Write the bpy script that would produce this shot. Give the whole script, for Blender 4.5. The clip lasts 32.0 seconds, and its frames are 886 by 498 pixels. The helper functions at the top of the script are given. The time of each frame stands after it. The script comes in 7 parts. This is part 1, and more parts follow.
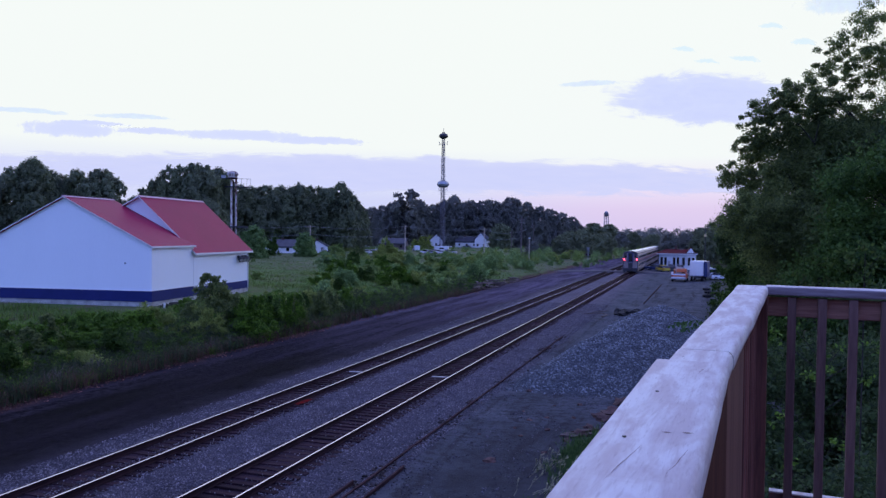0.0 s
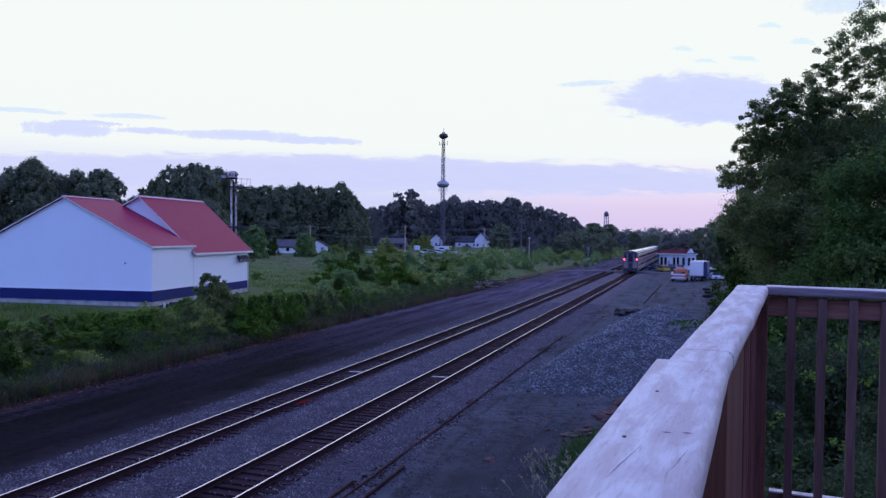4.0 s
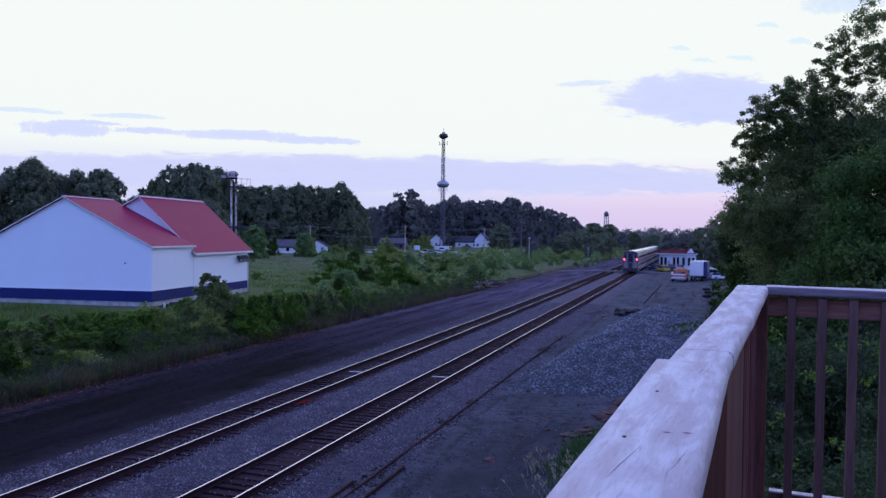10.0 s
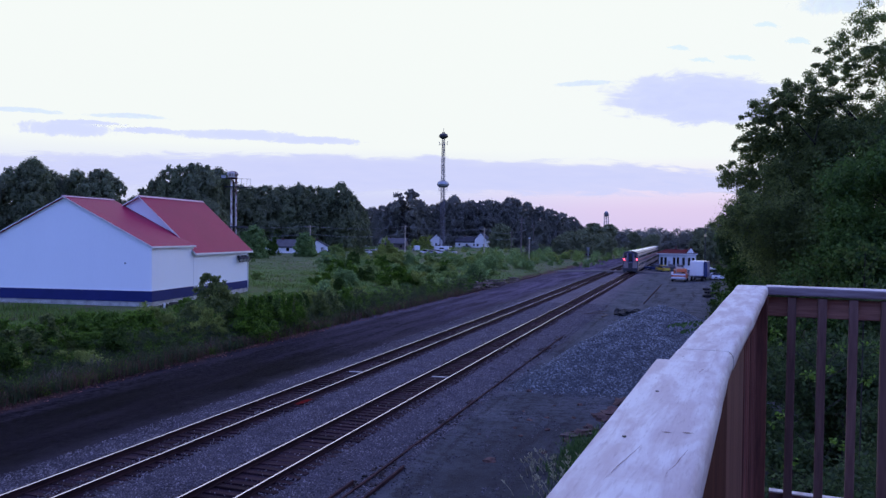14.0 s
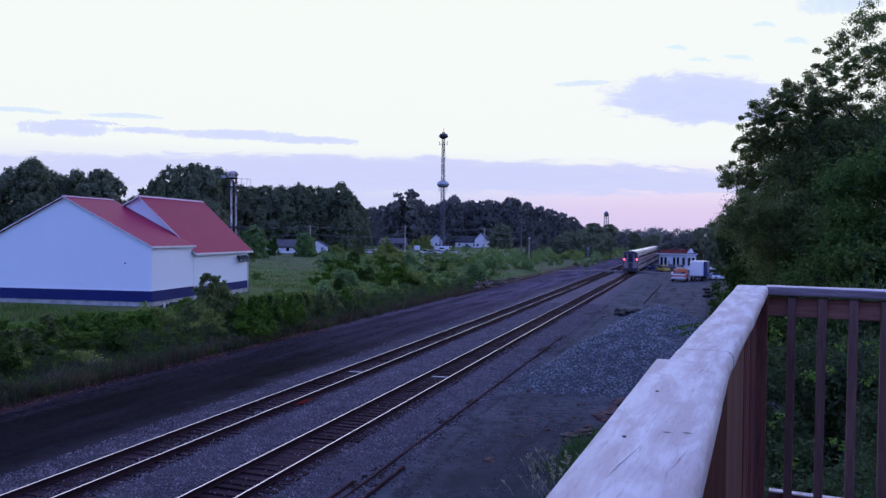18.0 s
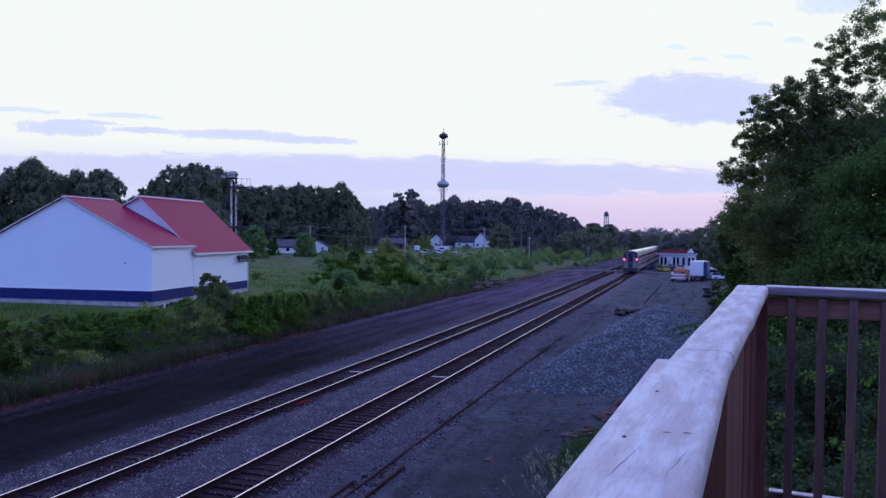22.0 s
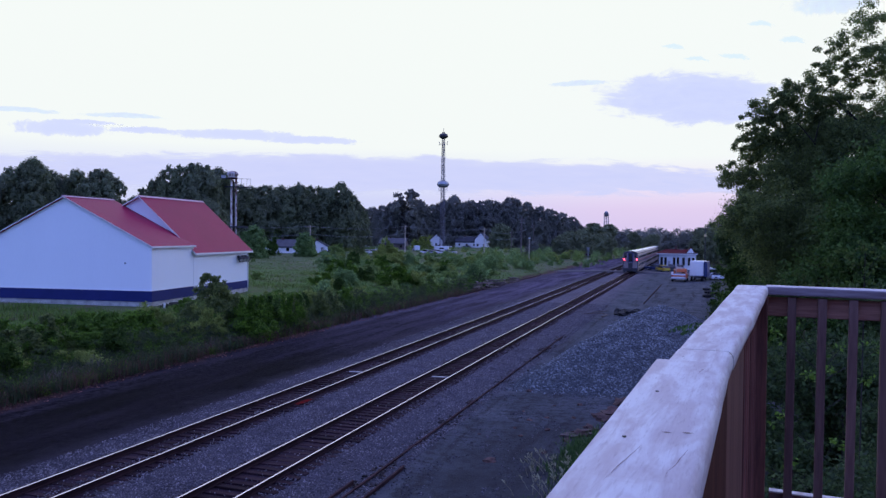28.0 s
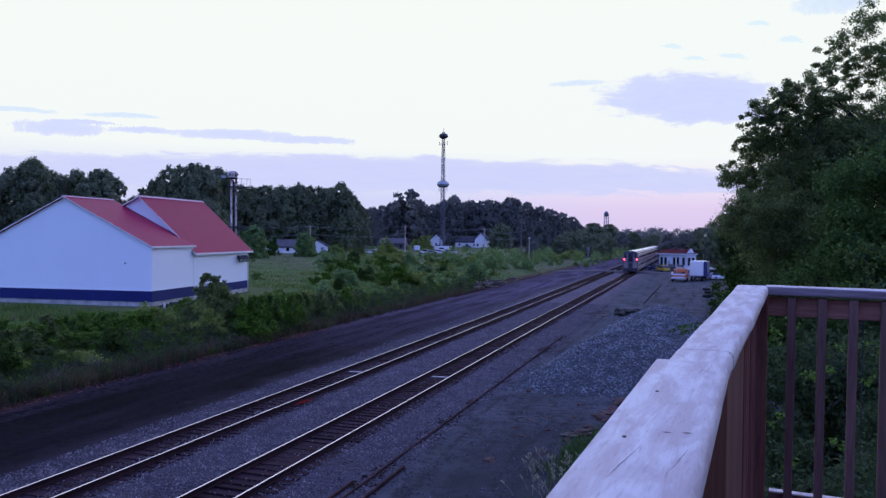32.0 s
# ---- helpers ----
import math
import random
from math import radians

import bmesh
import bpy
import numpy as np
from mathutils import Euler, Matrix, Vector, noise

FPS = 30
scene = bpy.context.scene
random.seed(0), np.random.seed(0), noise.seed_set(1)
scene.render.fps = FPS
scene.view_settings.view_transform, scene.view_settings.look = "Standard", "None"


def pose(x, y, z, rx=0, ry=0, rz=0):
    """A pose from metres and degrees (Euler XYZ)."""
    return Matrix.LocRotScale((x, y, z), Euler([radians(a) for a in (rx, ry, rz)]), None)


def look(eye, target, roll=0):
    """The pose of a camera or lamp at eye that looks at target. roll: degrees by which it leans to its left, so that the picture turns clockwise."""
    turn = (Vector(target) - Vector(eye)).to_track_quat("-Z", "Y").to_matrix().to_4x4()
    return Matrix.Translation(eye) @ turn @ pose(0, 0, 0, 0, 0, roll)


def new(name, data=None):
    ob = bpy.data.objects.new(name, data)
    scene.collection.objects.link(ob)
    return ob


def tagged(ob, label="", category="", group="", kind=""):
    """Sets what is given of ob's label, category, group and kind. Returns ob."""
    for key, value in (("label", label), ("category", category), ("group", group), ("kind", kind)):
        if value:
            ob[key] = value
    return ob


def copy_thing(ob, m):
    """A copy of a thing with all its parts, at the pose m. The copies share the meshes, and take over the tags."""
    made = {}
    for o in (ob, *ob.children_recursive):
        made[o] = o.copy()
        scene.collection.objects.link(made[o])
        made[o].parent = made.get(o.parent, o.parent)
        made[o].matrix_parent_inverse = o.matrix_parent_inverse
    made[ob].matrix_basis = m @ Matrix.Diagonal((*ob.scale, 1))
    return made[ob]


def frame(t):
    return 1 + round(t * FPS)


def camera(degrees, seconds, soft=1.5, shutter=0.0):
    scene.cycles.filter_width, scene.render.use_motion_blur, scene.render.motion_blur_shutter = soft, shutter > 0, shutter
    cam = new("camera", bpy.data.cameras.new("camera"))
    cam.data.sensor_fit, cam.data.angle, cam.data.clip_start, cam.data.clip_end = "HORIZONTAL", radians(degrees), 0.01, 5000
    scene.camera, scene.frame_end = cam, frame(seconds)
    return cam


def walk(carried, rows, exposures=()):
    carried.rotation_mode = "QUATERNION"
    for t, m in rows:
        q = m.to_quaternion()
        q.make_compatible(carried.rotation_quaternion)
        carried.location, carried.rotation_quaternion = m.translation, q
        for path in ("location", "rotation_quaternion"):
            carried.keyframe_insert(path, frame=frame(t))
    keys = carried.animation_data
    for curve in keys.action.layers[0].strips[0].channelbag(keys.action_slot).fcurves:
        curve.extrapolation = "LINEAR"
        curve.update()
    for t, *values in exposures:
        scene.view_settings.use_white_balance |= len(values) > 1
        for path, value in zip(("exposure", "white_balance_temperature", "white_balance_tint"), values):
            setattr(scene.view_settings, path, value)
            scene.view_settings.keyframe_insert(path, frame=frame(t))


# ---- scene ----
cam = camera(60.0, 32.0, soft=1.42)
EYE_Z = 7.838
EYE = Matrix(((0.949351, -0.016381, 0.313790, 0.0), (0.314023, 0.014342, -0.949307, 0.0),
              (0.011050, 0.999763, 0.018760, EYE_Z), (0, 0, 0, 1)))
walk(cam, [(0.0, EYE), (32.0, EYE)], exposures=[(0.0, 0.0), (32.0, 0.0)])

# ---- sky and light ----
SUN_AZ, SUN_EL = 20.0, 3.0          # degrees clockwise from the tracks, degrees up


def heading(az, el=0.0):
    a, e = radians(az), radians(el)
    return Vector((math.sin(a) * math.cos(e), math.cos(a) * math.cos(e), math.sin(e)))


class Nodes:
    """Short hand for node trees."""

    def __init__(self, tree):
        self.t = tree
        tree.nodes.clear()

    def add(self, kind, **props):
        n = self.t.nodes.new(kind)
        for k, v in props.items():
            if k == "op":
                n.operation = v
            elif k == "blend":
                n.blend_type = v
            elif k == "dims":
                n.noise_dimensions = v
            elif k == "feature":
                n.feature = v
        return n

    def link(self, a, b):
        self.t.links.new(a, b)

    def math(self, op, a, b=0.0, c=0.0, clamp=False):
        n = self.t.nodes.new("ShaderNodeMath")
        n.operation = op
        n.use_clamp = clamp
        for i, v in enumerate((a, b, c)):
            if isinstance(v, (int, float)):
                n.inputs[i].default_value = v
            else:
                self.link(v, n.inputs[i])
        return n.outputs[0]

    def mix(self, fac, a, b, blend="MIX"):
        n = self.t.nodes.new("ShaderNodeMix")
        n.data_type = "RGBA"
        n.blend_type = blend
        for i, v in ((0, fac), (6, a), (7, b)):
            if isinstance(v, (int, float)):
                n.inputs[i].default_value = v
            elif isinstance(v, tuple):
                n.inputs[i].default_value = (*v[:3], 1)
            else:
                self.link(v, n.inputs[i])
        return n.outputs[2]

    def ramp(self, fac, stops, smooth=False):
        n = self.t.nodes.new("ShaderNodeValToRGB")
        e = n.color_ramp.elements
        while len(e) < len(stops):
            e.new(0.5)
        for i, (p, c) in enumerate(stops):
            e[i].position = p
            e[i].color = (c, c, c, 1) if isinstance(c, (int, float)) else (*c, 1)
        n.color_ramp.interpolation = "EASE" if smooth else "LINEAR"
        self.link(fac, n.inputs[0])
        return n.outputs[0]

    def noise(self, vec, scale, detail=3.0, rough=0.55, distort=0.0):
        n = self.t.nodes.new("ShaderNodeTexNoise")
        n.inputs["Scale"].default_value = scale
        n.inputs["Detail"].default_value = detail
        n.inputs["Roughness"].default_value = rough
        n.inputs["Distortion"].default_value = distort
        if vec is not None:
            self.link(vec, n.inputs["Vector"])
        return n.outputs["Fac"]

    def mapped(self, vec, scale=(1, 1, 1), loc=(0, 0, 0)):
        n = self.t.nodes.new("ShaderNodeMapping")
        n.inputs["Scale"].default_value = scale
        n.inputs["Location"].default_value = loc
        self.link(vec, n.inputs["Vector"])
        return n.outputs[0]


world = bpy.data.worlds.new("dusk_sky")
scene.world = world
world.use_nodes = True
w = Nodes(world.node_tree)
way = w.add("ShaderNodeTexCoord").outputs["Generated"]
sky = w.add("ShaderNodeTexSky")
sky.sky_type = "NISHITA"
sky.sun_disc = False
sky.sun_elevation = radians(SUN_EL)
sky.sun_rotation = radians(SUN_AZ)
sky.air_density, sky.dust_density, sky.ozone_density = 1.2, 1.5, 2.5
parts_ = w.add("ShaderNodeSeparateXYZ")
w.link(way, parts_.inputs[0])
up = parts_.outputs[2]
west = w.math("ADD", w.math("MULTIPLY", parts_.outputs[0], math.sin(radians(SUN_AZ))),
              w.math("MULTIPLY", parts_.outputs[1], math.cos(radians(SUN_AZ))))
# thin bright high cloud over the sunset side, clear blue dusk on the other; the horizon is pink only towards the sunset
glowing = w.ramp(up, [(0.0, (0.69, 0.58, 0.86)), (0.035, (0.76, 0.63, 0.88)), (0.062, (0.84, 0.76, 0.94)),
                      (0.10, (0.91, 0.955, 0.95)), (0.32, (0.92, 0.965, 0.94)), (0.42, (0.92, 1.05, 1.66)), (1.0, (0.46, 0.54, 1.46))])
cool = w.ramp(up, [(0.0, (0.60, 0.62, 0.93)), (0.045, (0.65, 0.68, 0.95)), (0.075, (0.76, 0.80, 0.96)),
                   (0.11, (0.91, 0.955, 0.94)), (0.32, (0.92, 0.965, 0.94)), (0.42, (0.92, 1.05, 1.66)), (1.0, (0.46, 0.54, 1.46))])
bright = w.mix(w.ramp(west, [(0.74, 0.0), (0.93, 1.0)], True), cool, glowing)
clear = w.ramp(up, [(0.0, (0.45, 0.58, 1.38)), (0.2, (0.36, 0.58, 1.70)), (1.0, (0.42, 0.52, 1.40))])
sheet = w.math("ADD", w.math("MULTIPLY", parts_.outputs[0], math.sin(radians(-14.0))), w.math("MULTIPLY", parts_.outputs[1], math.cos(radians(-14.0))))
side = w.ramp(w.math("MULTIPLY_ADD", sheet, 0.5, 0.5), [(0.26, 0.0), (0.84, 1.0)], True)
tone = w.mix(side, clear, bright)
total = w.mix(1.0, tone, w.mix(1.0, sky.outputs[0], (0.0002, 0.0002, 0.0003), "MULTIPLY"), "ADD")
bg = w.add("ShaderNodeBackground")
bg.inputs[1].default_value = 1.0
w.link(total, bg.inputs[0])
w.link(bg.outputs[0], w.add("ShaderNodeOutputWorld").inputs[0])

sun_data = bpy.data.lights.new("sun", "SUN")
sun_data.energy, sun_data.angle, sun_data.color = 0.04, radians(20), (0.95, 0.90, 1.0)
sun = new("sun", sun_data)
sun.matrix_world = look(heading(SUN_AZ, SUN_EL) * 60, (0, 0, 0))


# ---- materials ----
def surface(name, base, rough=0.8, metal=0.0, second=None, scale=3.0, fine=40.0, amount=0.5, bump=0.3, bump_scale=None,
            stretch=(1, 1, 1), coords="Object", per=0.0, spec=0.4, depth=0.01):
    """A plain material with two scales of variation: broad patches and fine grain."""
    m = bpy.data.materials.new(name)
    m.use_nodes = True
    n = Nodes(m.node_tree)
    tex = n.add("ShaderNodeTexCoord")
    if coords == "World":
        vec = n.add("ShaderNodeNewGeometry").outputs["Position"]
    else:
        vec = tex.outputs[coords]
    vec = n.mapped(vec, stretch)
    second = second or tuple(c * 0.6 for c in base)
    broad = n.noise(vec, scale, 4.0, 0.6)
    small = n.noise(vec, fine, 3.0, 0.6)
    fac = n.ramp(n.math("ADD", n.math("MULTIPLY", broad, 0.6), n.math("MULTIPLY", small, 0.4)),
                 [(0.5 - 0.28 / max(amount, 0.05) * 0.3, 0.0), (0.5 + 0.28 / max(amount, 0.05) * 0.3, 1.0)])
    col = n.mix(fac, second, base)
    if per:
        r = n.add("ShaderNodeObjectInfo").outputs["Random"]
        v = n.math("MULTIPLY_ADD", r, per * 2, 1 - per)
        hue = n.add("ShaderNodeHueSaturation")
        n.link(v, hue.inputs["Value"])
        n.link(col, hue.inputs["Color"])
        col = hue.outputs[0]
    b = n.add("ShaderNodeBsdfPrincipled")
    n.link(col, b.inputs["Base Color"])
    n.link(n.math("MULTIPLY_ADD", small, 0.25, rough - 0.12, True), b.inputs["Roughness"])
    b.inputs["Metallic"].default_value = metal
    b.inputs["Specular IOR Level"].default_value = spec
    if bump:
        bm_ = n.add("ShaderNodeBump")
        bm_.inputs["Strength"].default_value = bump
        bm_.inputs["Distance"].default_value = depth
        n.link(n.noise(vec, bump_scale or fine, 3.0), bm_.inputs["Height"])
        n.link(bm_.outputs[0], b.inputs["Normal"])
    n.link(b.outputs[0], n.add("ShaderNodeOutputMaterial").inputs[0])
    return m


def leaf_material(name, dark, light, yellow=0.0, tone=0.3, through_=0.4, gloss=0.25, speck=0.55):
    """Leaves: colour varies leaf by leaf and over the crown; a little light passes through."""
    m = bpy.data.materials.new(name)
    m.use_nodes = True
    n = Nodes(m.node_tree)
    geo = n.add("ShaderNodeNewGeometry")
    isle = geo.outputs["Random Per Island"]
    broad = n.noise(geo.outputs["Position"], tone, 2.0)
    f = n.math("ADD", n.math("MULTIPLY", isle, speck), n.math("MULTIPLY", broad, 1 - speck))
    stops = [(0.2, dark), (0.75, light)]
    if yellow:
        stops.append((0.95, (light[0] * (1 + yellow), light[1] * (1 + 0.6 * yellow), light[2])))
    col = n.ramp(f, stops)
    b = n.add("ShaderNodeBsdfPrincipled")
    n.link(col, b.inputs["Base Color"])
    b.inputs["Roughness"].default_value = 0.6 if gloss < 0.4 else 0.45
    b.inputs["Specular IOR Level"].default_value = gloss
    tr = n.add("ShaderNodeBsdfTranslucent")
    n.link(col, tr.inputs[0])
    mx = n.add("ShaderNodeMixShader")
    mx.inputs[0].default_value = through_
    n.link(b.outputs[0], mx.inputs[1])
    n.link(tr.outputs[0], mx.inputs[2])
    n.link(mx.outputs[0], n.add("ShaderNodeOutputMaterial").inputs[0])
    return m


def glow(name, colour, strength):
    m = bpy.data.materials.new(name)
    m.use_nodes = True
    n = Nodes(m.node_tree)
    e = n.add("ShaderNodeEmission")
    e.inputs[0].default_value = (*colour, 1)
    e.inputs[1].default_value = strength
    n.link(e.outputs[0], n.add("ShaderNodeOutputMaterial").inputs[0])
    return m


def cloud_material(name, colour, warm, seed, stretch, edge=0.5):
    """A far veil of cloud: noise gives its ragged outline, thinning to nothing at the rim."""
    m = bpy.data.materials.new(name)
    m.use_nodes = True
    n = Nodes(m.node_tree)
    co = n.add("ShaderNodeTexCoord")
    gen = co.outputs["Generated"]
    s = n.add("ShaderNodeSeparateXYZ")
    n.link(gen, s.inputs[0])
    dx = n.math("ABSOLUTE", n.math("SUBTRACT", n.math("MULTIPLY", s.outputs[0], 2.0), 1.0))
    dz = n.math("ABSOLUTE", n.math("SUBTRACT", n.math("MULTIPLY", s.outputs[2], 2.0), 1.0))
    r = n.math("SQRT", n.math("ADD", n.math("MULTIPLY", dx, dx), n.math("MULTIPLY", dz, dz)))
    vec = n.mapped(gen, stretch, (seed * 3.7, seed * 1.3, seed * 2.1))
    nz = n.noise(vec, 2.2, 6.0, 0.62, 0.4)
    body = n.math("SUBTRACT", n.math("ADD", nz, edge), r)
    alpha = n.ramp(body, [(0.30, 0.0), (0.55, 0.9), (0.8, 1.0)], True)
    tint = n.mix(n.noise(vec, 4.0, 3.0), colour, warm)
    e = n.add("ShaderNodeEmission")
    n.link(tint, e.inputs[0])
    t = n.add("ShaderNodeBsdfTransparent")
    mx = n.add("ShaderNodeMixShader")
    n.link(alpha, mx.inputs[0])
    n.link(t.outputs[0], mx.inputs[1])
    n.link(e.outputs[0], mx.inputs[2])
    n.link(mx.outputs[0], n.add("ShaderNodeOutputMaterial").inputs[0])
    return m


